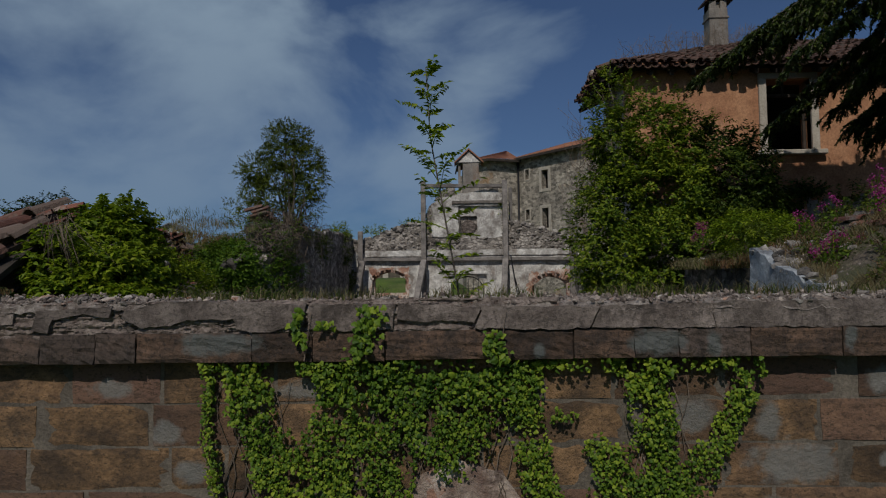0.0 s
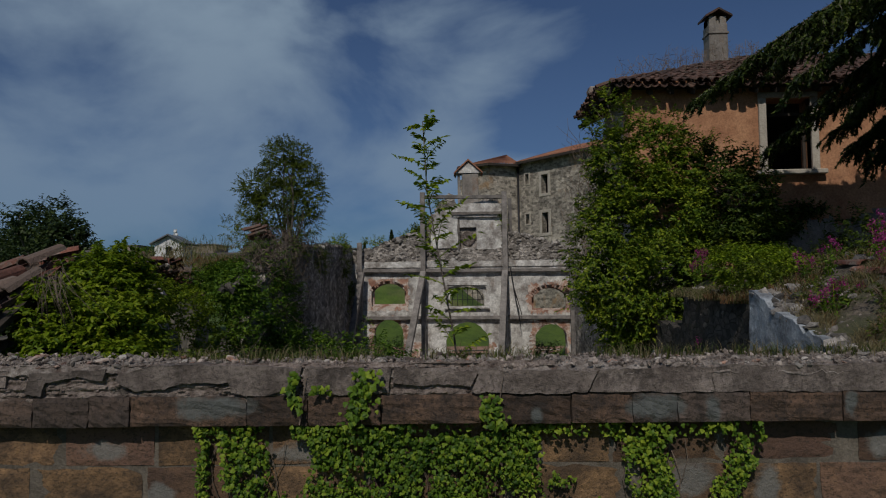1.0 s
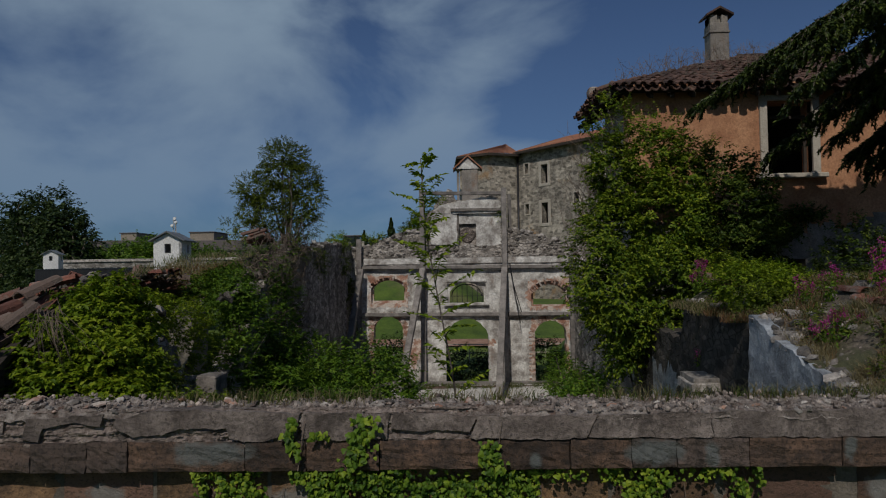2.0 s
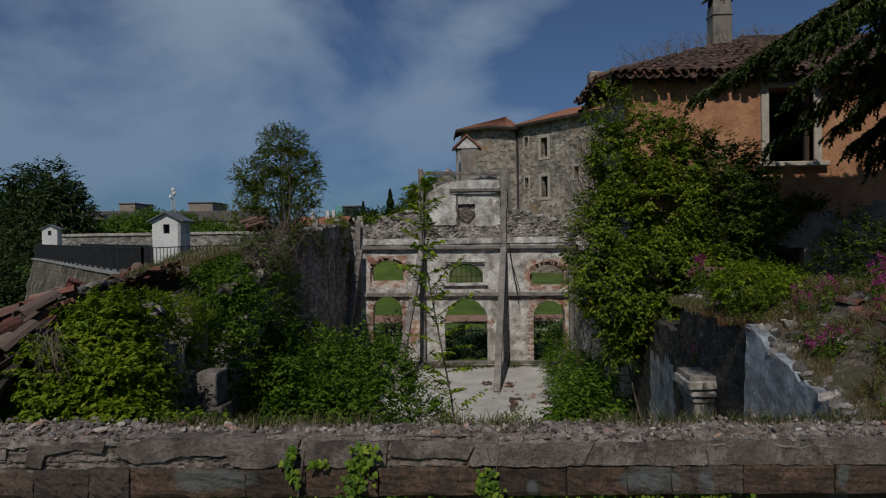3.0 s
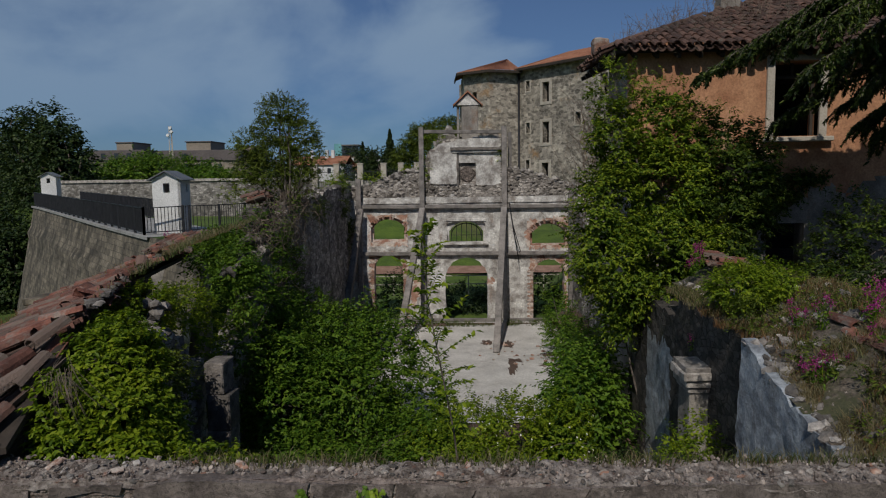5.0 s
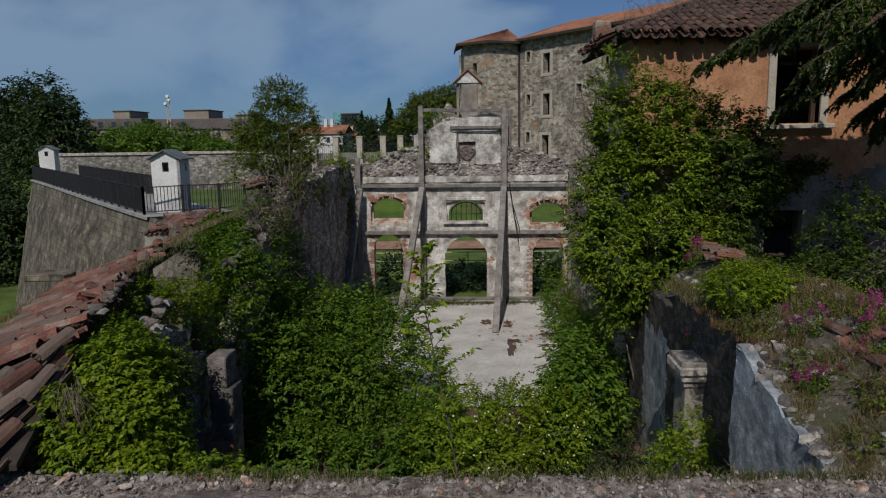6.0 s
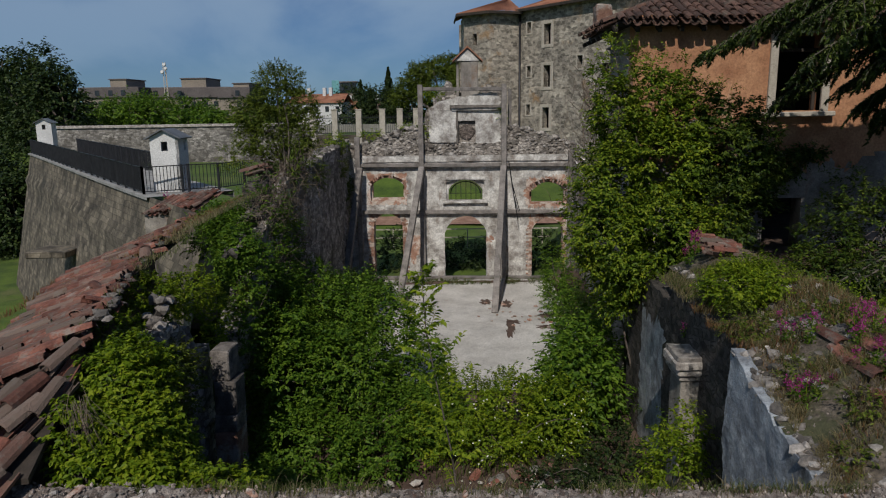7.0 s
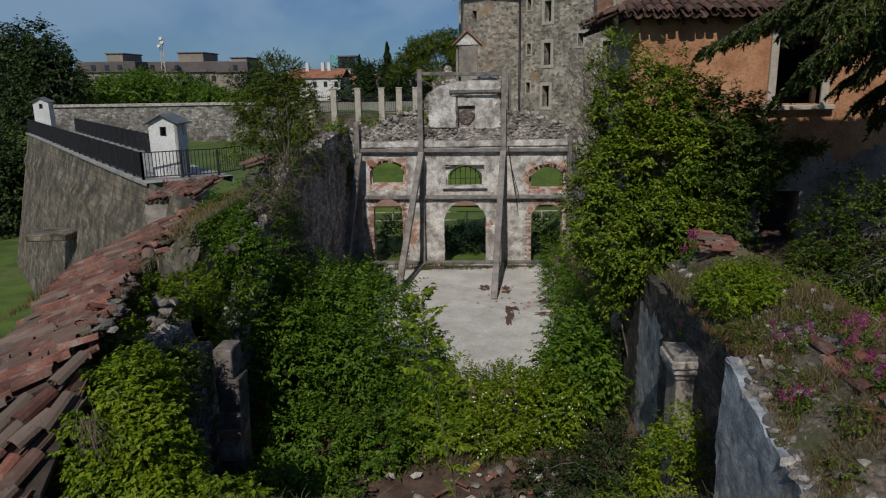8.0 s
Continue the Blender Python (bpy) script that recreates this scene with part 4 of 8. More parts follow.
def build_front_wall():
    bm = box_bm([(-9, 5.8200, -0.1, 9, 6.04, 3.80)], 0.0, 0.0, 0)
    w = part("wall_front", bm, MORTAR)
    tagged(w, "front wall of brown sandstone blocks with a heavy cornice", "wall", kind="structure")
    # squared blocks, course by course
    blocks = [rough_block("stone_block", BLOCK, k, 6, 0.022, 0.020) for k in range(9)]
    fixed = {0: (-2.63, -1.88, -0.95, 0.1, 1.2, 1.75, 2.62, 3.66), 1: (-2.9, -1.97, -1.05, -0.2, 0.9, 1.9, 2.74, 3.36), 2: (-2.97, -1.81, -1.35, -0.3, 0.7, 1.6, 2.6, 3.51)}
    for row in range(9):
        z1 = Z_COURSE - 0.345 * row
        xs = list(fixed.get(row, ()))
        if not xs:
            xs = [-2.8 + random.uniform(0, 0.4)]
            while xs[-1] < 3.5:
                xs.append(xs[-1] + random.uniform(0.55, 1.1))
        while xs[0] > -7.5:
            xs.insert(0, xs[0] - random.uniform(0.6, 1.1))
        while xs[-1] < 7.5:
            xs.append(xs[-1] + random.uniform(0.6, 1.1))
        for a, b in zip(xs, xs[1:]):
            g, gv = random.uniform(0.008, 0.016), random.uniform(0.014, 0.036)
            y = Y_WALL + random.uniform(-0.005, 0.006)
            piece("stone_block", random.choice(blocks), pose((a + b) / 2, y + 0.15, z1 - 0.1725, 0, random.uniform(-0.4, 0.4), random.uniform(-0.5, 0.5)) @ Matrix.Diagonal((b - a - gv, 0.30, 0.345 - g, 1)), w)
    # cornice course
    x = -7.6
    cuts = [-2.35, -2.02, -1.1, -0.62, -0.05, 0.85, 1.42, 1.89, 2.23, 2.78, 3.48]
    edges = []
    while x < -2.4:
        edges.append(x)
        x += random.uniform(0.5, 1.0)
    edges += cuts
    x = edges[-1] + 0.75
    while x < 7.6:
        edges.append(x)
        x += random.uniform(0.5, 1.0)
    cor = [rough_block("cornice_block", CORNICE, 20 + k, 6, 0.03, 0.06) for k in range(8)]
    for a, b in zip(edges, edges[1:]):
        h = random.uniform(0.225, 0.24)
        piece("cornice_block", random.choice(cor), pose((a + b) / 2, Y_CORNICE + 0.19 + random.uniform(-0.006, 0.008), Z_COURSE + 0.115, random.uniform(-1, 1), random.uniform(-0.5, 0.5), random.uniform(-0.6, 0.6)) @ Matrix.Diagonal((b - a - 0.005, 0.38, h, 1)), w)
    # cracked cement coat above the cornice: plates with torn edges
    plates = [[(-2.12, 3.765), (-1.96, 3.69), (-1.74, 3.685), (-1.61, 3.743), (-1.40, 3.75), (-1.23, 3.752), (-1.21, 3.665), (-0.94, 3.645), (-0.81, 3.70), (-0.70, 3.66), (-0.66, 3.90), (-1.2, 3.93), (-1.9, 3.93), (-2.1, 3.86)],
              [(-0.65, 3.655), (0.0, 3.65), (0.03, 3.895), (-0.64, 3.90)],
              [(0.04, 3.725), (0.35, 3.71), (0.66, 3.695), (0.70, 3.87), (0.05, 3.895)],
              [(0.67, 3.65), (1.55, 3.645), (1.62, 3.86), (0.71, 3.87)],
              [(1.565, 3.645), (2.5, 3.64), (2.48, 3.88), (1.635, 3.86)],
              [(2.505, 3.64), (4.2, 3.635), (4.2, 3.89), (2.49, 3.88)],
              [(4.21, 3.635), (7.5, 3.635), (7.5, 3.88), (4.21, 3.89)],
              [(-2.86, 3.67), (-2.72, 3.66), (-2.68, 3.76), (-2.45, 3.80), (-2.22, 3.81), (-2.2, 3.90), (-2.8, 3.88)],
              [(-7.5, 3.70), (-3.0, 3.72), (-3.0, 3.9), (-7.5, 3.9)]]
    for k, p in enumerate(plates):
        V, F, Z = slab([(x, z - 0.045 if z > 3.8 else z) for x, z in p], [], 0.035, 0.16, 0.022, Matrix.Translation((0, 5.622 + 0.006 * (k % 3), 0)), jag=0.022)
        solid("cement_plate", V, F, RENDERCOAT, w)
    # rough core behind the torn plates
    V, F, Z = slab([(-7.5, 3.6), (7.5, 3.6), (7.5, 3.82), (3, 3.82), (0, 3.81), (-2, 3.84), (-7.5, 3.84)], [], 0.04, 0.3, 0.05, Matrix.Translation((0, 5.69, 0)), jag=0.05)
    solid("wall_core", V, F, BROKEN, w)
    # crumbling mortar face where the coat has fallen off, in ragged layers
    broken = surface("pinkish_broken_mortar", (0.095, 0.068, 0.058), (0.31, 0.25, 0.22), 9, 0.95, 0.9, 55, (0.06, 0.045, 0.038), 6, 0.58, vary=0.45, island=True)
    V, F, nx, nz = [], [], 460, 24
    for j in range(nz + 1):
        for i in range(nx + 1):
            x, z = -5.0 + 6.3 * i / nx, 3.60 + 0.29 * j / nz
            ledge = noise.noise(Vector((x * 3.5, z * 30, 1))) + 0.7 * abs(noise.noise(Vector((x * 14, z * 45, 7)))) + 0.35 * noise.noise(Vector((x * 40, z * 70, 3)))
            V.append((x, 5.668 - 0.030 * ledge + 0.10 * max(0.0, z - 3.82), z + 0.012 * noise.noise(Vector((x * 9, z * 9, 11)))))
    for j in range(nz):
        for i in range(nx):
            k = j * (nx + 1) + i
            F.append((k, k + 1, k + nx + 2, k + nx + 1))
    solid("mortar_face", V, F, broken, w, "layered broken mortar")
    # thin stones bedded in it
    lay = rock_meshes("layer_stone", STONE, 4, 0.5, 33)
    mats4 = []
    for i in range(420):
        x = random.uniform(-4.4, 1.1)
        s = random.uniform(0.015, 0.05) * (random.uniform(1.0, 1.7) if x < -1.9 else 1)
        mats4.append(pose(x, 5.675 + random.uniform(-0.015, 0.02), random.uniform(3.63, 3.86), random.uniform(-8, 8), random.uniform(-7, 7), random.uniform(-25, 25)) @ Matrix.Diagonal((s * random.uniform(1.0, 1.8), s * 0.8, s * random.uniform(0.5, 1.0), 1)))
    joined("layer_stones", lay[0], mats4, broken, w, "layered broken stones and mortar")
    # crumbling crust of mortar and soil along the top
    V, F, nx, ny = [], [], 330, 13
    for j in range(ny + 1):
        for i in range(nx + 1):
            x, y = -4.8 + 9.9 * i / nx, 5.635 + 0.40 * j / ny
            q = Vector((x, y, 0))
            lump = noise.noise(q * 4.0) * 0.5 + abs(noise.noise(q * 11.0)) + 0.5 * noise.noise(q * 26.0)
            V.append((x, y, 3.825 + 0.06 * j / ny + 0.04 * smooth(-1.2, -2.6, x) + 0.045 * lump - (0.05 if j in (0, ny) else 0.0)))
    for j in range(ny):
        for i in range(nx):
            a = j * (nx + 1) + i
            F.append((a, a + 1, a + nx + 2, a + nx + 1))
    solid("wall_crust", V, F, surface("mortar_crust", (0.095, 0.070, 0.058), (0.40, 0.345, 0.31), 9, 0.95, 1.0, 60, (0.17, 0.095, 0.072), 7, 0.57), w, "crumbling lime mortar and soil")
    # loose stones along the top
    rocks = rock_meshes("top_stone", STONE, 3, 0.7) + rock_meshes("top_stone", DULLSTONE, 4, 0.7, 17)
    bricks = rock_meshes("brick_lump", BRICK, 2, 0.5, 9)
    for i in range(230):
        x = random.uniform(-3.6, 4.2)
        y = random.uniform(5.66, 6.0)
        s = random.choice([random.uniform(0.02, 0.05), random.uniform(0.04, 0.08)]) * (1.5 if random.random() < 0.08 else 1.0)
        z = 3.835 + 0.15 * (y - 5.64) + 0.05 * smooth(-1.2, -2.6, x) - s * 0.08 + random.uniform(-0.01, 0.02)
        me = random.choice(bricks) if random.random() < 0.16 else random.choice(rocks)
        piece("top_stone", me, pose(x, y, z, random.uniform(-25, 25), random.uniform(-25, 25), random.uniform(0, 360)) @ Matrix.Diagonal((s * random.uniform(1.0, 1.7), s, s * random.uniform(0.6, 1.0), 1)), w)
    mats4 = []
    for i in range(1500):
        x, y = random.uniform(-4.5, 5), random.uniform(5.64, 6.02)
        s = random.uniform(0.008, 0.03) if i % 6 else random.uniform(0.03, 0.06)
        mats4.append(pose(x, y, 3.84 + 0.15 * (y - 5.64) + 0.04 * smooth(-1.2, -2.6, x) + random.uniform(0, 0.025), random.uniform(0, 90), random.uniform(0, 90), random.uniform(0, 360)) @ Matrix.Scale(s, 4))
    joined("grit", rocks[0], mats4, GRAVEL, w, "crumbled mortar and grit")
    return w


FRONT = build_front_wall()

# ---- side walls ----
def build_side_walls():
    # inner face of each wall; u runs along y
    left_m = Matrix(((0, -1, 0, -3.95), (1, 0, 0, 0), (0, 0, 1, 0), (0, 0, 0, 1)))
    right_m = Matrix(((0, 1, 0, 4.62), (1, 0, 0, 0), (0, 0, 1, 0), (0, 0, 0, 1)))
    prof = [(9.3, -0.1), (29.3, -0.1), (29.3, 6.2), (27, 5.95), (24, 5.9), (21.5, 5.6), (20.0, 5.7), (18.6, 5.55), (17.4, 5.2), (16.0, 4.6), (14.6, 3.4), (13.6, 2.9), (13.5, 0.3), (12.2, 0.3), (12.1, 3.2), (11.6, 3.3), (11.2, 3.8), (10.2, 4.1), (9.3, 4.2)]
    V, F, Z = slab(prof, [], 0.16, 0.45, 0.12, left_m, jag=0.14)
    tagged(solid("wall_left", V, F, SIDEWALL), "dark mossy rubble side wall of the ruin, broken top", "wall", kind="structure")
    prof = [(9.3, -0.1), (16.3, -0.1), (16.3, 3.6), (15.4, 3.9), (15.0, 3.7), (13.2, 3.6), (12.8, 4.3), (11.2, 4.3), (9.8, 4.25), (9.3, 4.1)]
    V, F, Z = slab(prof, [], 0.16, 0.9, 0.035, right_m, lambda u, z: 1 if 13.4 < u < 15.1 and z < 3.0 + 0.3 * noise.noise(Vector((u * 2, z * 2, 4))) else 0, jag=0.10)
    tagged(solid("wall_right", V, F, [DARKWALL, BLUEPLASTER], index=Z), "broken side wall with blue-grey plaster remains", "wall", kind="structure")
    far_m = Matrix(((0, 1, 0, 5.2), (1, 0, 0, 0), (0, 0, 1, 0), (0, 0, 0, 1)))
    V, F, Z = slab([(16.3, -0.1), (29.3, -0.1), (29.3, 5.4), (27.5, 5.1), (25, 4.2), (20, 3.7), (16.3, 3.6)], [], 0.2, 0.5, 0.08, far_m, jag=0.10)
    tagged(solid("wall_right_far", V, F, SIDEWALL), "dark rubble side wall beside the facade", "wall", kind="structure")
    # near piers beside the front wall
    near_r = Matrix(((0, 1, 0, 3.93), (1, 0, 0, 0), (0, 0, 1, 0), (0, 0, 0, 1)))
    prof = [(6.3, -0.1), (8.42, -0.1), (8.40, 2.6), (8.48, 3.2), (8.40, 4.36), (8.1, 4.30), (7.6, 4.12), (7.1, 3.98), (6.75, 3.90), (6.3, 3.82)]
    V, F, Z = slab(prof, [], 0.07, 0.16, 0.022, near_r, jag=0.06)
    tagged(solid("wall_pier_right", V, F, BLUEPLASTER), "broken wall pier with blue-grey flaking plaster", "wall", kind="structure")
    near_l = Matrix(((0, -1, 0, -2.95), (1, 0, 0, 0), (0, 0, 1, 0), (0, 0, 0, 1)))
    prof = [(6.3, -0.1), (8.2, -0.1), (8.2, 4.2), (7.4, 4.5), (6.3, 4.1)]
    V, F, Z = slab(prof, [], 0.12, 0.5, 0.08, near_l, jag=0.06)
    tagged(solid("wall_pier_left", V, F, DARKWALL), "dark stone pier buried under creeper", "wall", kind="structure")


build_side_walls()


def build_rubble_bank():
    """The broken top of the wall on the right, which climbs outwards as a bank of stones and soil."""
    V, F = [], []
    nx, ny = 26, 46
    for j in range(ny + 1):
        for i in range(nx + 1):
            u, y = i / nx, 5.95 + 7.6 * j / ny
            x0 = 3.95 if y < 8.4 else 4.65
            x = x0 + (6.4 - x0) * u
            edge = np.interp(y, [5.95, 6.7, 7.6, 8.4, 8.6, 10, 13.5], [3.8, 3.88, 4.1, 4.34, 4.25, 4.2, 4.25])
            crest = np.interp(y, [5.95, 6.6, 7.3, 9, 13.5], [4.0, 4.45, 4.75, 4.72, 4.6])
            z = edge + (crest - edge) * smooth(0, 0.55, u) - 0.35 * smooth(0.6, 1.0, u) + 0.07 * noise.noise(Vector((x * 2.2, y * 2.2, 0)))
            V.append((x, y, z))
    for j in range(ny):
        for i in range(nx):
            a = j * (nx + 1) + i
            F.append((a, a + 1, a + nx + 2, a + nx + 1))
    n = len(V)
    k = n
    edge_ids = [j * (nx + 1) for j in range(ny + 1)]
    b = solid("rubble_bank", V, F, surface("bank_soil", (0.05, 0.038, 0.028), (0.16, 0.128, 0.10), 6.0, 0.95, 1.0, 24, (0.055, 0.06, 0.022), 2.2, 0.48))
    tagged(b, "bank of crumbled stone and soil on the broken wall", "rubble", kind="structure")
    rocks = rock_meshes("bank_stone", STONE, 4, 0.65, 21) + rock_meshes("bank_stone", DULLSTONE, 4, 0.65, 52)
    for i in range(280):
        y = random.uniform(6.0, 11.5)
        x = (3.95 if y < 8.4 else 4.65) + random.random() ** 1.5 * 1.3
        j, q = int((y - 5.95) / 7.6 * ny), (x - (3.95 if y < 8.4 else 4.65)) / (6.4 - (3.95 if y < 8.4 else 4.65))
        z = V[j * (nx + 1) + min(nx, int(q * nx))][2]
        s = random.uniform(0.04, 0.15) * (1.6 if random.random() < 0.15 else 1)
        piece("bank_stone", random.choice(rocks), pose(x, y, z + s * 0.1, random.uniform(-30, 30), random.uniform(-30, 30), random.uniform(0, 360)) @ Matrix.Diagonal((s * 1.4, s, s, 1)), b)
    # stone edging along the broken plaster
    for i in range(60):
        y = random.uniform(6.3, 8.4)
        z = np.interp(y, [6.3, 6.75, 7.1, 7.6, 8.1, 8.4], [3.82, 3.9, 3.98, 4.12, 4.30, 4.36])
        s = random.uniform(0.05, 0.16)
        piece("bank_stone", random.choice(rocks), pose(4.02 + random.uniform(0, 0.2), y, z, random.uniform(0, 60), random.uniform(0, 60), random.uniform(0, 360)) @ Matrix.Scale(s, 4), b)
    mats4 = []
    for i in range(5000):
        y = random.uniform(6.0, 12.5)
        x = (3.97 if y < 8.4 else 4.68) + random.random() ** 1.3 * 1.6
        j, q = int((y - 5.95) / 7.6 * ny), (x - (3.95 if y < 8.4 else 4.65)) / (6.4 - (3.95 if y < 8.4 else 4.65))
        z = V[j * (nx + 1) + min(nx, int(q * nx))][2]
        mats4.append(pose(x, y, z + 0.005, random.uniform(0, 90), random.uniform(0, 90), random.uniform(0, 360)) @ Matrix.Scale(random.uniform(0.012, 0.05), 4))
    joined("bank_grit", rocks[0], mats4, GRAVEL, b, "crumbled stone and mortar")
    # jagged stones along the broken inner face
    for i in range(170):
        y = random.uniform(8.4, 13.2)
        s = random.uniform(0.06, 0.2)
        piece("bank_stone", random.choice(rocks), pose(4.68 + abs(random.gauss(0, 0.10)), y, 4.22 + random.uniform(-0.35, 0.10), random.uniform(0, 60), random.uniform(0, 60), random.uniform(0, 360)) @ Matrix.Diagonal((s, s * 1.3, s * 0.8, 1)), b)
    # surface heights, for what grows here
    def top(x, y):
        x0 = 3.95 if y < 8.4 else 4.65
        j = min(ny, max(0, int((y - 5.95) / 7.6 * ny)))
        return V[j * (nx + 1) + min(nx, max(0, int((x - x0) / (6.4 - x0) * nx)))][2]
    return top


BANK_TOP = build_rubble_bank()


def build_pilasters():
    p = thing("stone_pilaster", (-3.55, 11.75, 0), "grey stone pilaster stump against the side wall", "pilaster")
    z = 0.0
    i = 0
    while z < 3.2:
        h = min(random.choice([0.22, 0.34, 0.48, 0.62]), 3.30 - z)
        wob = random.uniform(-0.015, 0.02)
        part("stone_block", box_bm([(-3.72 + wob, 11.45 + wob, z, -3.32 + wob - (0.08 if z > 2.7 else 0.0), 12.0, z + h - 0.006)], 0.02, 0.03, 2), BRICK if i == 3 else DULLSTONE, p)
        z += h
        i += 1
    q = thing("moulded_pier", (4.5, 11.5, 0), "plastered pier with a moulded stone cap", "pier")
    part("shaft", box_bm([(4.32, 11.35, 0, 5.0, 11.95, 2.75)], 0.02, 0.03, 3), GREYSTUCCO, q)
    for z0, z1, o in ((2.75, 2.85, 0.04), (2.85, 2.98, 0.09), (2.98, 3.12, 0.14), (3.12, 3.2, 0.1)):
        part("cap_course", box_bm([(4.32 - o, 11.35 - o, z0, 5.0, 11.95, z1)], 0.02, 0.03, 3), STONE, q)
    r = thing("wall_stub", (-4.1, 10.6, 4.2), "lump of pale broken masonry on the wall top", "masonry")
    for k in range(16):
        rk = rock_meshes("stone", STONE if k % 2 else DULLSTONE, 1, 0.7, 40 + k)[0]
        piece("stone", rk, pose(-4.1 + random.uniform(-0.15, 0.15), 10.6 + random.uniform(-0.3, 0.3), 3.9 + 0.04 * k, random.uniform(0, 60), 0, random.uniform(0, 360)) @ Matrix.Scale(random.uniform(0.15, 0.30), 4), r)


build_pilasters()


# ---- tiled roofs ----
def tile_roof(name, label, plane, down, rows, span, length, parent=None, tile_mat=TILE, tiles_mat=TILES, near=None, pitch=0.21, lap=0.36, mess=1.0, missing=0.0, area=None):
    """Barrel tiles in columns down a slope. plane: z at (x, y); down: level direction downhill; rows start along `span` from its first point."""
    tile = tile_mesh("roof_tile", tile_mat)
    d = Vector((down[0], down[1])).normalized()
    a, b = Vector(span[0]), Vector(span[1])
    n = int((b - a).length / pitch)
    mats4 = []
    for i in range(n + 1):
        s = a + (b - a) * (i / n)
        for layer in (0, 1):
            base = s + (b - a).normalized() * (pitch / 2) * layer
            for k in range(int(length / lap)):
                p = base + d * (k * lap + random.uniform(-0.04, 0.04) * mess)
                if area and not area(p.x, p.y):
                    continue
                if random.random() < missing:
                    continue
                q = p + d * 0.1
                z = plane(p.x, p.y)
                slope = math.atan2(z - plane(q.x, q.y), 0.1)
                yaw = math.degrees(math.atan2(d.x, -d.y)) + random.gauss(0, 2.2) * mess
                m = pose(p.x, p.y, z + (0.055 if layer == 0 else -0.005) + random.uniform(-0.008, 0.012) * mess) @ pose(0, 0, 0, 0, 0, yaw) @ pose(0, 0, 0, math.degrees(slope) - 2.5 + random.gauss(0, 1.2) * mess) @ pose(0, 0, 0, 0, (180 if layer else 0) + random.gauss(0, 3) * mess, 0)
                mats4.append(((p - Vector(near or (0, 0))).length, m))
    mats4.sort(key=lambda v: v[0])
    root = parent or tagged(new(name), label, "roof", kind="structure")
    for _, m in mats4[:300]:
        piece("roof_tile", tile, m, root)
    if len(mats4) > 300:
        joined("roof_tiles", tile, [m for _, m in mats4[300:]], tiles_mat, root)
    return root


def sheet(name, plane, poly_xy, material, parent, thick=0.06, step=0.5):
    """The boards under the tiles: a sloping slab over a convex outline."""
    V = [(x, y, plane(x, y) - 0.05) for x, y in poly_xy] + [(x, y, plane(x, y) - 0.05 - thick) for x, y in poly_xy]
    n = len(poly_xy)
    F = [tuple(range(n)), tuple(range(2 * n - 1, n - 1, -1))] + [(i, i + n, (i + 1) % n + n, (i + 1) % n) for i in range(n)]
    return solid(name, V, F, material, parent)


def plane_a(x, y):
    return 4.2 + 0.40 * (x + 5.81) + 0.12 * (min(y, 13.0) - 9.65) + 0.03 * max(0.0, y - 13.0)


def plane_b(x, y):
    return 4.34 + 0.10 * (x + 3.15) + 0.50 * (y - 6.2)


def build_left_roof():
    r = tagged(new("roof_left"), "sagging red barrel-tile roof along the side wall", "roof", kind="structure")
    hip = lambda x, y: plane_a(x, y) - plane_b(x, y)
    in_a = lambda x, y: hip(x, y) < 0.03 and x < np.interp(y, [6, 7.6, 8.6, 10, 14, 18, 20], [-3.5, -3.5, -3.9, -4.4, -5.2, -6.2, -7.6]) and left_edge(y) < x and y < 19.7
    in_b = lambda x, y: hip(x, y) > -0.03 and 5.75 < y < 7.35 and x < -3.35 and x > left_edge(y)
    tile_roof("roof_a", "", plane_a, (-0.40, -0.12), 0, [(-3.3, 5.5), (-5.2, 21.5)], 5.5, r, near=(-3.4, 7.5), area=in_a, mess=2.2, missing=0.05)
    tile_roof("roof_b", "", plane_b, (-0.30, -0.95), 0, [(-2.7, 7.9), (-7.2, 7.9)], 3.2, r, near=(-3.2, 6.0), area=in_b, mess=2.2, missing=0.05)
    sheet("roof_boards", plane_a, [(-3.7, 7.6), (-4.6, 10), (-6.2, 18.5), (-7.6, 19.9), (-8.2, 19.6), (-8.4, 17.2), (-6.0, 10), (-5.5, 6.4)], OLDWOOD, r)
    sheet("roof_boards", plane_b, [(-3.3, 5.85), (-3.4, 7.1), (-5.8, 6.4), (-5.9, 5.85)], OLDWOOD, r)
    # outer wall that carries the eaves
    V, F, Z = slab([(0, -6.1), (14, -6.1), (14, 3.75), (0, 3.75)], [], 0.5, 0.4, 0.1, Matrix(((-0.215, 0.977, 0, -5.75), (0.977, 0.215, 0, 6.2), (0, 0, 1, 0), (0, 0, 0, 1))))
    solid("outer_wall", V, F, BASTIONSTONE, r)


def left_edge(y):
    return np.interp(y, [5.5, 9.0, 11.5, 13.4, 17.2, 19.7], [-5.4, -5.5, -6.25, -7.05, -8.2, -7.9])


build_left_roof()


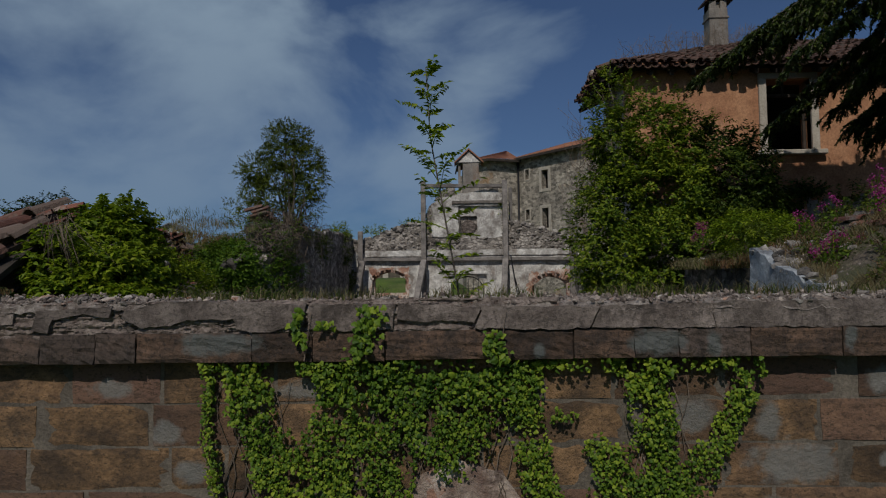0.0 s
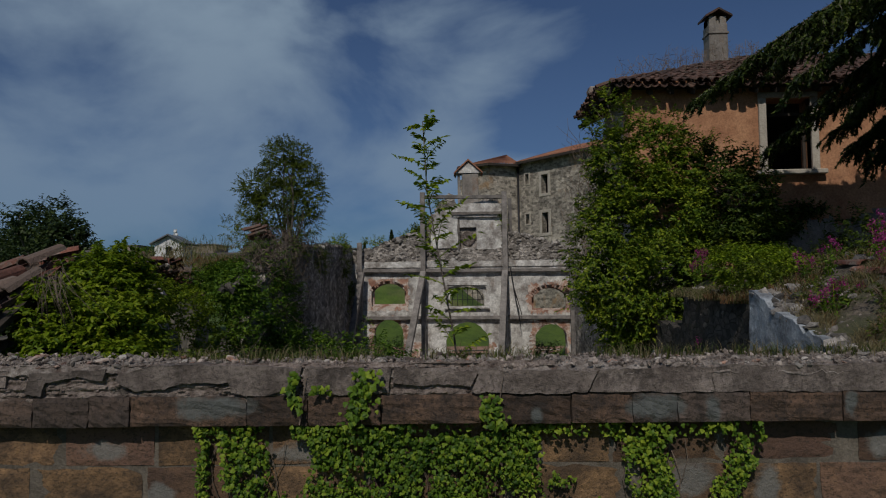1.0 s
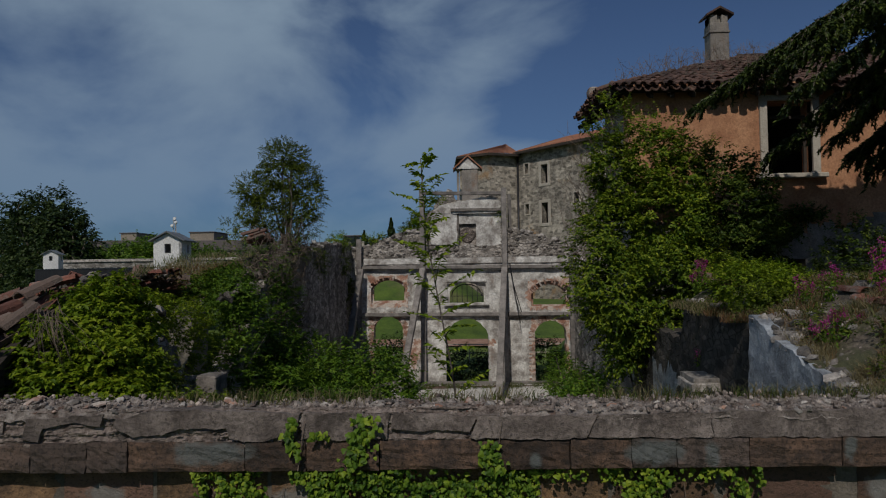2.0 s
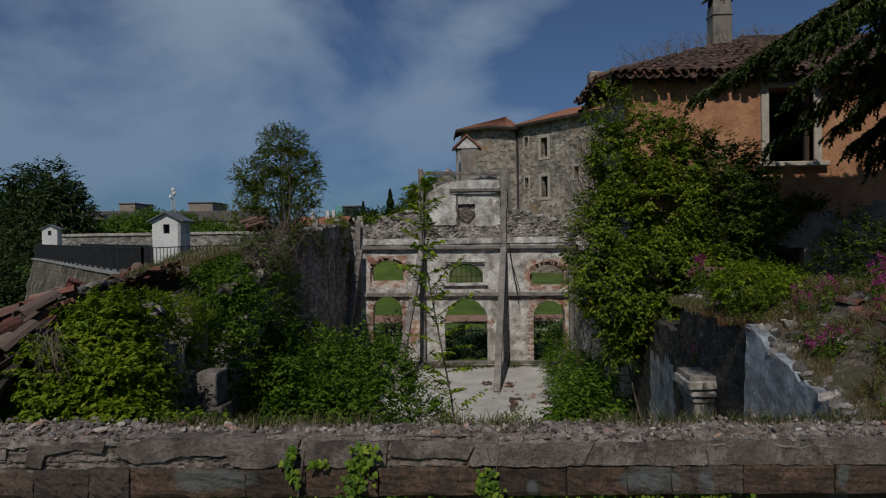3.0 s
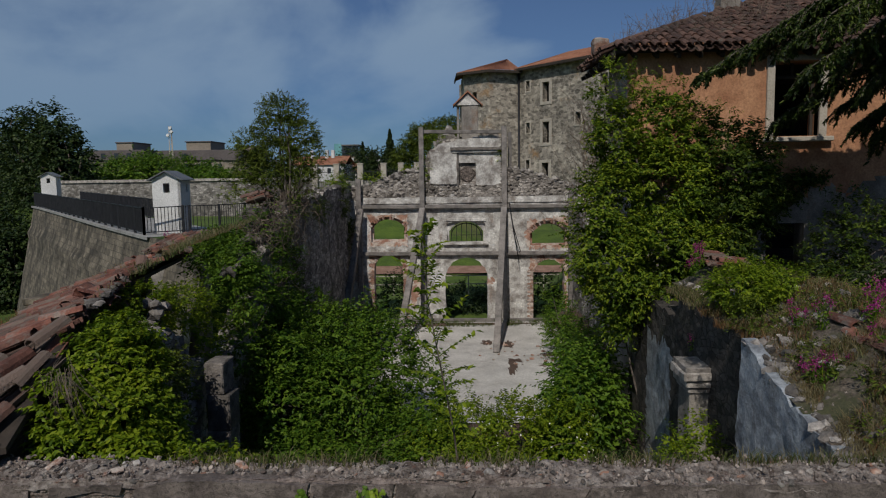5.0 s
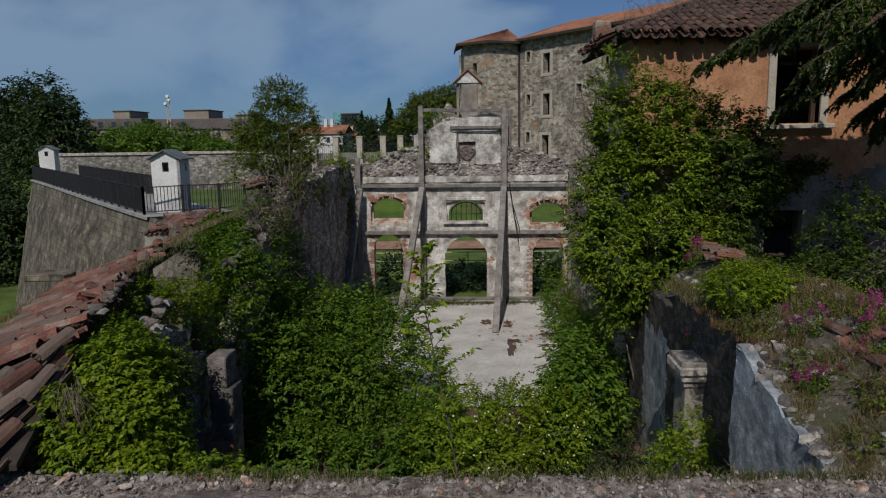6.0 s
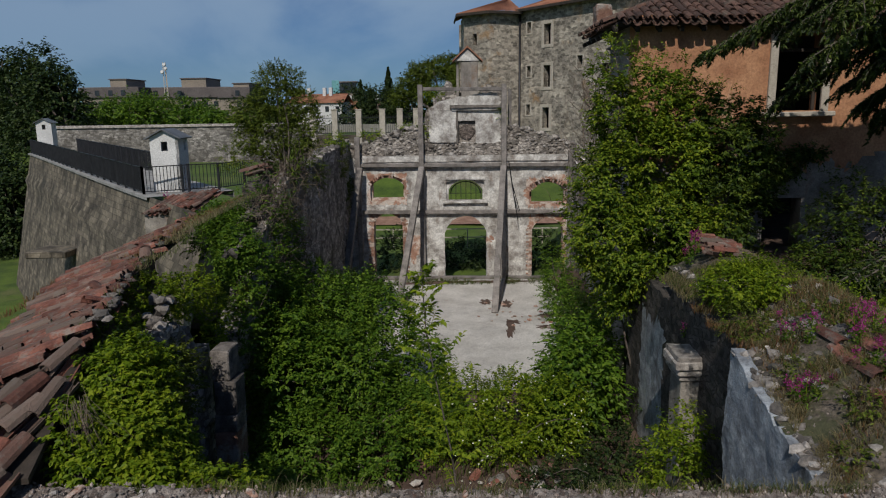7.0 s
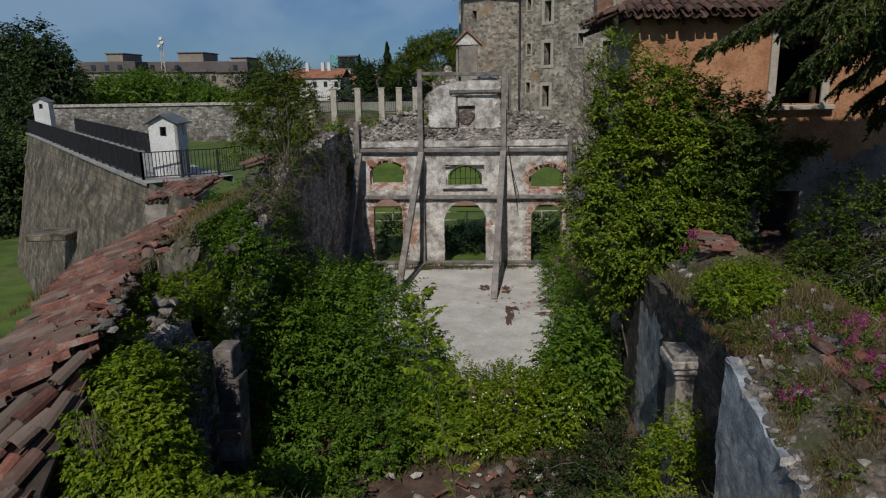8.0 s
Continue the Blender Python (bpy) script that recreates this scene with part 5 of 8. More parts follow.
def build_fragments():
    f = lambda x, y: 5.72 + 0.35 * (x + 4.9) + 0.0 * y
    r = tagged(new("roof_fragment"), "remnant of red tile coping on the side wall", "roof", kind="structure")
    tile_roof("x", "", f, (-1, 0.0), 0, [(-4.25, 17.2), (-4.5, 18.9)], 0.7, r, near=(-4.9, 17.5), mess=1.6, missing=0.08)
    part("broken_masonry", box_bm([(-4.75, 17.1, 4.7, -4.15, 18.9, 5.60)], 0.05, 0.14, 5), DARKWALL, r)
    r = tagged(new("lean_to_roof"), "small red tiled lean-to roof below the rampart", "roof", kind="structure")
    tile_roof("x", "", lambda x, y: 4.30 + 0.30 * (y - 25.9) + 0.12 * (x + 9.5), (-0.35, -0.95), 0, [(-10.1, 25.9), (-8.4, 25.9)], 1.6, r, near=(-10, 25), mess=1.6)
    part("lean_to_wall", box_bm([(-10.7, 24.6, -0.5, -8.9, 26.2, 3.75)], 0.02, 0.05, 3), GREYSTUCCO, r)
    # coping tiles on the right bank
    r = tagged(new("coping_right"), "broken line of red coping tiles on the right bank", "roof", kind="structure")
    t = tile_mesh("coping_tile", TILE, 0.2, 0.48)
    for col in range(3):
        for k in range(7):
            x, y = 4.88 + 0.19 * col + random.uniform(-0.03, 0.03), 6.65 + 0.40 * k + random.uniform(-0.06, 0.06)
            if random.random() < 0.2:
                continue
            piece("coping_tile", t, pose(x, y, BANK_TOP(x, y) + 0.03 + random.uniform(-0.015, 0.015), 2.5 + random.gauss(0, 2), random.gauss(0, 6), random.gauss(0, 5)) @ Matrix.Diagonal((1, 1, 0.7, 1)), r)
    tile_roof("x", "", lambda x, y: 4.72 - 0.25 * (x - 5.1), (1, 0.1), 0, [(5.1, 12.6), (5.3, 14.2)], 0.8, r, near=(5, 13), mess=2.0, missing=0.25)


build_fragments()

# ---- ochre house ----
def build_ochre_house():
    h = thing("ochre_house", (9, 20, 4), "abandoned ochre stucco house with a brown tiled hip roof", "house")
    win = [(7.92, 7.12), (8.98, 7.12), (8.98, 8.85), (7.92, 8.85)]
    V, F, Z = slab([(4.6, 0.5), (17, 0.5), (17, 9.34), (4.6, 9.34)], [win, [(7.85, 3.2), (8.75, 3.2), (8.75, 5.05), (7.85, 5.05)]], 0.13, 0.5, 0.02, Matrix.Translation((0, 16.55, 0)), lambda x, z: 1 if z < 6.1 + 1.3 * noise.noise(Vector((x * 0.9, z * 0.9, 0))) + 0.5 * noise.noise(Vector((x * 4.5, z * 4.5, 0))) else 0)
    solid("front_wall", V, F, [OCHRE, GREYSTUCCO], h, index=Z)
    part("side_wall", box_bm([(4.6, 17.05, 0.5, 5.05, 19.2, 9.34)], 0.0), GREYSTUCCO, h)
    part("rear_wall", box_bm([(5.05, 18.8, 0.5, 7.2, 19.2, 9.34), (7.2, 18.8, 0.5, 7.6, 25.6, 9.34)], 0.0), GREYSTUCCO, h)
    # plain room shell, painted near-black to stand in for the shade indoors
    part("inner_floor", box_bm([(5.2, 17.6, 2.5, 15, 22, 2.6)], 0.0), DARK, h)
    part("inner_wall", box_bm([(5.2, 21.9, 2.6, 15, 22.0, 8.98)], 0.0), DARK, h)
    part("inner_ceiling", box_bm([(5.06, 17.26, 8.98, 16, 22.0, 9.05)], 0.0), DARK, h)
    part("back_wall", box_bm([(7.2, 25.6, 0.5, 17, 26, 9.3)], 0.0), GREYSTUCCO, h)
    # window with stone surround, transom and half-open sashes
    w = part("window", box_bm([(7.74, 16.48, 7.10, 7.92, 16.75, 8.87), (8.98, 16.48, 7.10, 9.16, 16.75, 8.87), (7.74, 16.48, 8.87, 9.16, 16.75, 9.0)], 0.012), TRIM, h, "pale stone surround of a broken window")
    part("sill", box_bm([(7.62, 16.35, 6.98, 9.28, 16.8, 7.10)], 0.02, 0.01, 1), TRIM, w)
    part("sash_frame", box_bm([(7.93, 16.8, 8.48, 8.97, 16.87, 8.56), (8.42, 16.8, 8.56, 8.48, 16.86, 8.86), (8.90, 16.78, 7.13, 8.97, 16.85, 8.48)], 0.006), OLDWOOD, w, "dark wooden transom and sash remains")
    # eaves: boards, rafters
    ez, ey, ex = 9.12, 16.08, 3.90
    rise = 0.42
    planes = {"front": lambda x, y: ez + rise * (y - ey), "side": lambda x, y: ez + rise * (x - ex)}
    roof = sheet("roof", planes["front"], [(ex + 0.2, ey + 0.2), (18, ey + 0.2), (18, 21.5), (ex + 5.42, 21.5)], OLDWOOD, h, 0.09)
    sheet("roof", planes["side"], [(ex + 0.2, ey + 0.2), (ex + 5.42, 21.5), (ex + 5.42, 22), (ex + 3.6, 19.7), (ex + 0.2, 19.7)], OLDWOOD, h, 0.09)
    for i in range(26):
        x = 4.1 + 0.5 * i
        part("rafter", bar_bm((x, ey + 0.16, ez - 0.14), (x, ey + 0.9, ez - 0.19 + rise * 0.87), 0.09, 0.11, 0.008), OLDWOOD, h)
    for i in range(6):
        y = 16.6 + 0.6 * i
        part("rafter", bar_bm((ex + 0.03, y, ez - 0.19), (ex + 0.9, y, ez - 0.19 + rise * 0.87), 0.09, 0.11, 0.008), OLDWOOD, h)
    tiles = part("tile_covering", box_bm([(9, 20.0, 10.55, 9.3, 20.3, 10.58)]), HOUSETILE, h)
    hipf = lambda x, y: (x - ex) - (y - ey)
    tile_roof("x", "", lambda x, y: planes["front"](x, y) + 0.02, (0, -1), 0, [(4.0, 21.5), (15.5, 21.5)], 5.6, tiles, HOUSETILE, HOUSETILES, (6, 16.2), area=lambda x, y: hipf(x, y) > -0.05, mess=1.2)
    tile_roof("x", "", lambda x, y: planes["side"](x, y) + 0.02, (-1, 0), 0, [(ex + 5.4, 16.1), (ex + 5.4, 25.5)], 5.55, tiles, HOUSETILE, HOUSETILES, (4, 16.5), area=lambda x, y: hipf(x, y) < 0.05 and y < 19.6 + 0.5 * max(0, x - 7.5), mess=1.2)
    c = part("chimney", box_bm([(7.98, 20.45, 10.3, 8.52, 20.95, 12.02)], 0.012, 0.01, 2), GREYSTUCCO, h, "rendered chimney with gabled tile cap")
    part("chimney_head", box_bm([(7.95, 20.42, 11.72, 8.55, 20.98, 11.78), (8.0, 20.47, 12.0, 8.2, 20.93, 12.25), (8.32, 20.47, 12.0, 8.5, 20.93, 12.25), (8.0, 20.6, 12.0, 8.5, 20.93, 12.25)], 0.01), GREYSTUCCO, c)
    for x in (7.86, 8.64):
        V = [(x, 20.35, 12.2), (8.25, 20.35, 12.42), (8.25, 21.05, 12.42), (x, 21.05, 12.2)]
        V += [(a, b, z + 0.06) for a, b, z in V]
        solid("chimney_cap", V, [(0, 1, 2, 3), (7, 6, 5, 4), (0, 4, 5, 1), (1, 5, 6, 2), (2, 6, 7, 3), (3, 7, 4, 0)], HOUSETILE, c)
    part("brick_stub", box_bm([(4.15, 19.0, 9.1, 4.6, 19.5, 9.95)], 0.03, 0.05, 3), BRICK, h, "low broken brick stack")
    h.location += Vector((0.12, 0.55, 0.03))
    c.location -= Vector((0.12, 0.55, 0.03))
    return h


build_ochre_house()

# ---- stone tower and wing, far behind ----
def build_tower():
    t = thing("stone_tower_building", (6, 70, 2), "old rubble-stone tower and wing with red tiled roofs", "building")
    z0, ze = 0.5, 16.0
    # canted tower: two faces towards the ruin; the wing comes forward beside it
    pts = [(0.9, 73.0), (1.15, 68.8), (3.5, 67.0), (6.4, 68.2), (6.4, 75), (0.9, 77)]
    for (xa, ya), (xb, yb) in zip(pts, pts[1:] + pts[:1]):
        L = math.hypot(xb - xa, yb - ya)
        d = ((xb - xa) / L, (yb - ya) / L)
        m = Matrix(((d[0], -d[1], 0, xa), (d[1], d[0], 0, ya), (0, 0, 1, 0), (0, 0, 0, 1)))
        holes = []
        if (xa, ya) == (1.15, 68.8):
            holes = [[(1.0, 13.2), (1.5, 13.2), (1.5, 14.2), (1.0, 14.2)]]
        V, F, Z = slab([(0, z0), (L, z0), (L, ze), (0, ze)], holes, 0.6, 0.6, 0.05, m)
        solid("tower_wall", V, F, TOWERSTONE, t)
    d = Vector((5.1, -6.2)).normalized()
    wm = Matrix(((d.x, -d.y, 0, 6.4), (d.y, d.x, 0, 68.2), (0, 0, 1, 0), (0, 0, 0, 1)))
    holes, frames = [], []
    for u, z, w, hgt, o in ((3.1, 12.95, 0.85, 1.75, 0.30), (3.1, 9.2, 0.85, 1.9, 0.30), (3.0, 5.5, 0.85, 1.85, 0.30), (0.95, 14.1, 0.5, 0.95, 0.15), (0.95, 10.2, 0.5, 0.95, 0.15), (0.9, 6.7, 0.5, 0.95, 0.15), (7.1, 10.6, 0.6, 1.1, 0.12), (9.8, 12.9, 0.85, 1.8, 0.3), (9.8, 9.1, 0.85, 1.8, 0.3)):
        holes.append([(u, z), (u + w, z), (u + w, z + hgt), (u, z + hgt)])
        frames.append((u, z, w, hgt, o))
    V, F, Z = slab([(0, z0), (17, z0), (17, 16.3), (0, 16.2)], holes, 0.6, 0.6, 0.05, wm)
    solid("wing_wall", V, F, TOWERSTONE, t)
    dark = box_bm([(0.5, 2.4, 1, 17, 2.5, 16)])
    bmesh.ops.transform(dark, matrix=wm, verts=dark.verts[:])
    # black sheets behind the openings, in place of shaded rooms
    part("dark_interior", dark, DARK, t)
    part("dark_interior", box_bm([(1.6, 70.6, 2, 6.2, 70.7, 15.5)]), DARK, t)
    for u, z, w, hgt, o in frames:
        bm = box_bm([(u - o, -0.06, z - o, u, 0.3, z + hgt + o), (u + w, -0.06, z - o, u + w + o, 0.3, z + hgt + o), (u, -0.06, z - o, u + w, 0.3, z), (u, -0.06, z + hgt, u + w, 0.3, z + hgt + o)], 0.02)
        bmesh.ops.transform(bm, matrix=wm, verts=bm.verts[:])
        f = part("window", bm, TRIM, t, "pale stone window surround")
        bm = box_bm([(u + w * 0.68, 0.2, z, u + w * 0.98, 0.24, z + hgt)])
        bmesh.ops.transform(bm, matrix=wm, verts=bm.verts[:])
        part("shutter", bm, GREYSTUCCO, f)
    tubes("downpipe", [([(6.35, 67.95, 1), (6.35, 67.95, 16.0)], 0.10, 0.10)], IRON, t, "dark downpipe", 6)
    # roofs with ribs of tiles
    apex = Vector((5.6, 73.0, 18.0))
    rim = [(0.2, 74.0), (0.45, 68.3), (3.4, 66.2), (6.6, 67.4)]
    V, F = [], []
    for (xa, ya), (xb, yb) in zip(rim, rim[1:]):
        n = int(math.hypot(xb - xa, yb - ya) / 0.16)
        for i in range(n):
            f0, f1 = i / n, (i + 1) / n
            a, b = Vector((xa + (xb - xa) * f0, ya + (yb - ya) * f0, 16.0)), Vector((xa + (xb - xa) * f1, ya + (yb - ya) * f1, 16.0))
            m = (a + b) / 2 + Vector((0, 0, 0.11))
            k = len(V)
            V += [a, m, b, apex, apex + Vector((0, 0, 0.05))]
            F += [(k, k + 1, k + 4, k + 3), (k + 1, k + 2, k + 3, k + 4)]
    tagged(solid("tower_roof", V, F, REDTILE, t, "red tiled roof"), kind="stuff")
    V, F = [], []
    n = 110
    for i in range(n + 1):
        u = 17.2 * i / n
        up = 0.10 if i % 2 else 0.0
        a, b = wm @ Vector((u, -0.75, 16.2 + up)), wm @ Vector((max(u, 1.5), 5.5, 18.2 + up))
        V += [a, b]
    F = [(2 * i, 2 * i + 2, 2 * i + 3, 2 * i + 1) for i in range(n)]
    solid("wing_roof", V, F, REDTILE, t, "red tiled roof")
    for (xa, ya), (xb, yb) in zip(rim, rim[1:]):
        part("eave", bar_bm((xa, ya, 15.92), (xb, yb, 15.92), 0.12, 0.25, 0.02), OLDWOOD, t)
    part("eave", bar_bm(wm @ Vector((0, -0.7, 16.12)), wm @ Vector((17, -0.7, 16.12)), 0.12, 0.25, 0.02), OLDWOOD, t)


build_tower()

# ---- rampart, railing and sentry huts ----
def build_rampart():
    A, B = BAST_A, BAST_B
    L = (B - A).length
    V, F = [], []
    nu, nv = 90, 20
    for j in range(nv + 1):
        for i in range(nu + 1):
            u = -7.5 + (L + 7.5 + 0.0) * i / nu
            h = 4.15 - 10.4 * j / nv
            out_d = 0.12 + (4.15 - h) * 0.21 + 0.04 * noise.noise(Vector((u * 1.6, h * 2.2, 0)))
            if j == 4:
                out_d += 0.16
            p = A + BAST_D * u + BAST_N * out_d
            V.append((p.x, p.y, h + 0.25 * smooth(0, L, u)))
    for j in range(nv):
        for i in range(nu):
            a = j * (nu + 1) + i
            F.append((a, a + 1, a + nu + 2, a + nu + 1))
    # the return face at the far corner
    k = len(V)
    back = Vector((0.95, 0.3)).normalized()
    for j in range(nv + 1):
        h = 4.15 - 10.4 * j / nv
        o = 0.12 + (4.15 - h) * 0.21
        c = A + BAST_D * L + BAST_N * o
        for i in range(9):
            p = c + Vector((-BAST_N.x * 0.2 + BAST_D.x, -BAST_N.y * 0.2 + BAST_D.y)) * (i * 1.5)
            V.append((p.x, p.y, h + 0.25))
    for j in range(nv):
        for i in range(8):
            a = k + j * 9 + i
            F.append((a, a + 1, a + 10, a + 9))
    r = solid("rampart", V, F, BASTIONSTONE, smooth=True)
    tagged(r, "battered rampart wall of weathered grey-brown masonry", "rampart", kind="structure")
    # coping and walkway
    V, F = [], []
    for u in np.linspace(-1.0, L + 0.5, 40):
        h = 4.15 + 0.25 * smooth(0, L, u)
        a, b = A + BAST_D * u + BAST_N * 0.25, A + BAST_D * u - BAST_N * 3.2
        V += [(a.x, a.y, h - 0.12), (a.x, a.y, h), (b.x, b.y, h), (b.x, b.y, h - 0.3)]
    for i in range(39):
        for s in range(3):
            F.append((4 * i + s, 4 * i + s + 1, 4 * i + s + 5, 4 * i + s + 4))
    w = solid("walkway", V, F, surface("walkway_paving", (0.22, 0.21, 0.20), (0.34, 0.33, 0.32), 1, 0.9, 0.2, 14))
    tagged(w, "grey paved walkway along the rampart top", "pavement", kind="structure")
    ledge = thing("stone_outlet", (-20.8, 37.0, -1), "projecting stone ledge on the rampart", "ledge")
    part("slab", box_bm([(-22.4, 35.6, -0.1, -20.2, 37.6, 0.25)], 0.05, 0.05, 2), BASTIONSTONE, ledge)


build_rampart()


BAR = bpy.data.meshes.new("bar")
bar_b = box_bm([(-0.011, -0.011, 0, 0.011, 0.011, 1)])
bar_b.to_mesh(BAR)
bar_b.free()
BAR.materials.append(IRON)


def railing(name, path, height=1.08, gap=0.13):
    """Iron railing along (x, y, z) points: posts, rails and thin bars."""
    base = thing(name, path[0], "dark iron railing with thin upright bars", "railing", "railings on the rampart")
    n = 0
    for a, b in zip(path, path[1:]):
        a, b = Vector(a), Vector(b)
        L = (b - a).length
        for o in (0.10, height):
            part("rail", bar_bm(a + Vector((0, 0, o)), b + Vector((0, 0, o)), 0.05, 0.04, 0), IRON, base)
        for i in range(int(L / 1.5) + 1):
            p = a + (b - a) * min(1, i * 1.5 / L)
            part("post", bar_bm(p, p + Vector((0, 0, height + 0.04)), 0.09, 0.07, 0), IRON, base)
        k = int(L / gap)
        if k > 1:
            for i in range(1, k):
                p = a + (b - a) * (i / k)
                piece("bar", BAR, Matrix.Translation((p.x, p.y, p.z + 0.1)) @ Matrix.Diagonal((1, 1, height - 0.1, 1)), base)
    return base


def along(u, o, z=0.0):
    p = BAST_A + BAST_D * u + BAST_N * o
    return (p.x, p.y, 4.15 + 0.25 * smooth(0, 35, u) + z)


railing("railing", [along(0.2, 0.05), along(35, 0.05)])
railing("railing", [along(4.5, -3.0), along(33, -3.0)])
p0 = along(0.2, 0.05)
railing("railing", [p0, (-10.35, 28.1, 4.2), (-9.3, 28.6, 4.2), (-8.4, 30.5, 4.2)])


def sentry_hut(place, turn=0.0, size=1.0):
    h = thing("sentry_hut", (0, 0, 0), "small white plastered sentry hut with a grey gabled roof", "hut", "sentry huts on the rampart")
    V, F, Z = slab([(-0.58, 0), (0.58, 0), (0.58, 2.25), (0, 2.55), (-0.58, 2.25)], [[(-0.13, 1.72), (0.13, 1.72), (0.13, 2.10), (-0.13, 2.10)]], 0.3, 0.12, 0.0, Matrix.Translation((0, -0.55, 0)))
    solid("front_wall", V, F, WHITE, h)
    V, F, Z = slab([(-0.55, 0), (0.55, 0), (0.55, 2.25), (-0.55, 2.25)], [[(0.05, 1.72), (0.28, 1.72), (0.28, 2.08), (0.05, 2.08)]], 0.3, 0.12, 0.0, Matrix(((0, -1, 0, 0.58), (1, 0, 0, 0), (0, 0, 1, 0), (0, 0, 0, 1))))
    solid("side_wall", V, F, WHITE, h)
    part("side_wall", box_bm([(-0.578, -0.43, 0, -0.46, 0.55, 2.25)]), WHITE, h)
    part("back_wall", box_bm([(-0.46, 0.43, 0, 0.46, 0.55, 2.25)]), WHITE, h)
    for s in (-1, 1):
        V = [(0, -0.72, 2.62), (0, 0.72, 2.62), (s * 0.74, 0.72, 2.24), (s * 0.74, -0.72, 2.24)]
        V += [(x, y, z - 0.05) for x, y, z in V]
        solid("roof_slope", V, [(0, 1, 2, 3), (7, 6, 5, 4), (0, 4, 5, 1), (1, 5, 6, 2), (2, 6, 7, 3), (3, 7, 4, 0)], SLATE, h)
    h.matrix_basis = pose(*place, 0, 0, turn)
    return h


hut = sentry_hut((-11.42, 29.05, 4.1), 2)
copy_thing(hut, pose(-33.2, 57.2, 4.5, 0, 0, 12))


def build_back_wall():
    b = thing("terrace_wall", (-24, 62, 4.5), "pale patchy stone wall with a flat coping", "wall", kind="structure")
    V, F, Z = slab([(-14, 2.0), (9.5, 2.0), (9.5, 6.25), (-14, 6.15)], [], 0.5, 0.5, 0.08, Matrix.Translation((-21.5, 62, 0)))
    solid("masonry", V, F, surface("patchy_terrace_stone", (0.14, 0.128, 0.115), (0.33, 0.305, 0.28), 0.8, 0.95, 0.7, 8, (0.085, 0.075, 0.062), 0.8, 0.54, cells=3.6, joint=(0.13, 0.115, 0.10)), b)
    part("coping", box_bm([(-35.6, 61.85, 6.15, -11.9, 62.65, 6.38)], 0.03, 0.03, 4), STONE, b)


build_back_wall()


def build_pillar_fence():
    f = thing("pillar_fence", (-6, 59, 4.8), "pale stone pillars joined by iron fence panels", "fence")
    xs = [-11.6, -9.75, -7.75, -5.78, -4.32, -2.95]
    for x in xs:
        part("pillar", box_bm([(x - 0.24, 58.8, 4.5, x + 0.24, 59.25, 7.36)], 0.02, 0.02, 2), TRIM, f)
        part("pillar_cap", box_bm([(x - 0.27, 58.76, 7.36, x + 0.27, 59.29, 7.46)], 0.02), TRIM, f)
    for a, b in zip(xs, xs[1:]):
        part("rail", bar_bm((a, 59, 6.75), (b, 59, 6.75), 0.05, 0.05, 0), IRON, f)
        part("rail", bar_bm((a, 59, 5.5), (b, 59, 5.5), 0.05, 0.05, 0), IRON, f)
        n = int((b - a) / 0.16)
        for i in range(1, n):
            piece("bar", BAR, Matrix.Translation((a + (b - a) * i / n, 59, 5.4)) @ Matrix.Diagonal((1.2, 1.2, 1.55, 1)), f)
    part("plinth", box_bm([(-12.5, 58.85, 2.4, -2.7, 59.2, 5.35)], 0.02, 0.04, 4), BASTIONSTONE, f)
    far = thing("low_wall", (-6, 75, 4.5), "low pale wall beyond the garden fence", "wall", kind="structure")
    part("masonry", box_bm([(-22, 75, 3.5, 2, 75.4, 5.9)], 0.03, 0.05, 4), surface("pale_far_wall", (0.16, 0.15, 0.13), (0.26, 0.245, 0.22), 0.5, 0.9, 0.2, 6), far)


build_pillar_fence()


def build_field_rail():
    f = thing("field_rail", (1, 40, 2), "thin metal rail fence on the lawn", "fence")
    for z in (0.55, 1.0):
        part("rail", bar_bm((-5, 37, ground_z(0, 37) + z), (7, 37, ground_z(0, 37) + z), 0.05, 0.05, 0), TRIM, f)
    for x in range(-5, 8, 2):
        part("post", bar_bm((x, 37, ground_z(0, 37) - 0.1), (x, 37, ground_z(0, 37) + 1.05), 0.06, 0.06, 0), TRIM, f)
    p = solid("garden_path", [(-6, 43.2, ground_z(-2, 43.2) + 0.06), (14, 43.2, ground_z(2, 43.2) + 0.12), (14, 44.6, ground_z(2, 44.6) + 0.12), (-6, 44.6, ground_z(-2, 44.6) + 0.06)], [(0, 1, 2, 3)], surface("red_gravel", (0.20, 0.11, 0.075), (0.30, 0.18, 0.13), 2, 0.95, 0.3, 20))
    tagged(p, "reddish gravel path across the lawn", "path", kind="structure")


build_field_rail()


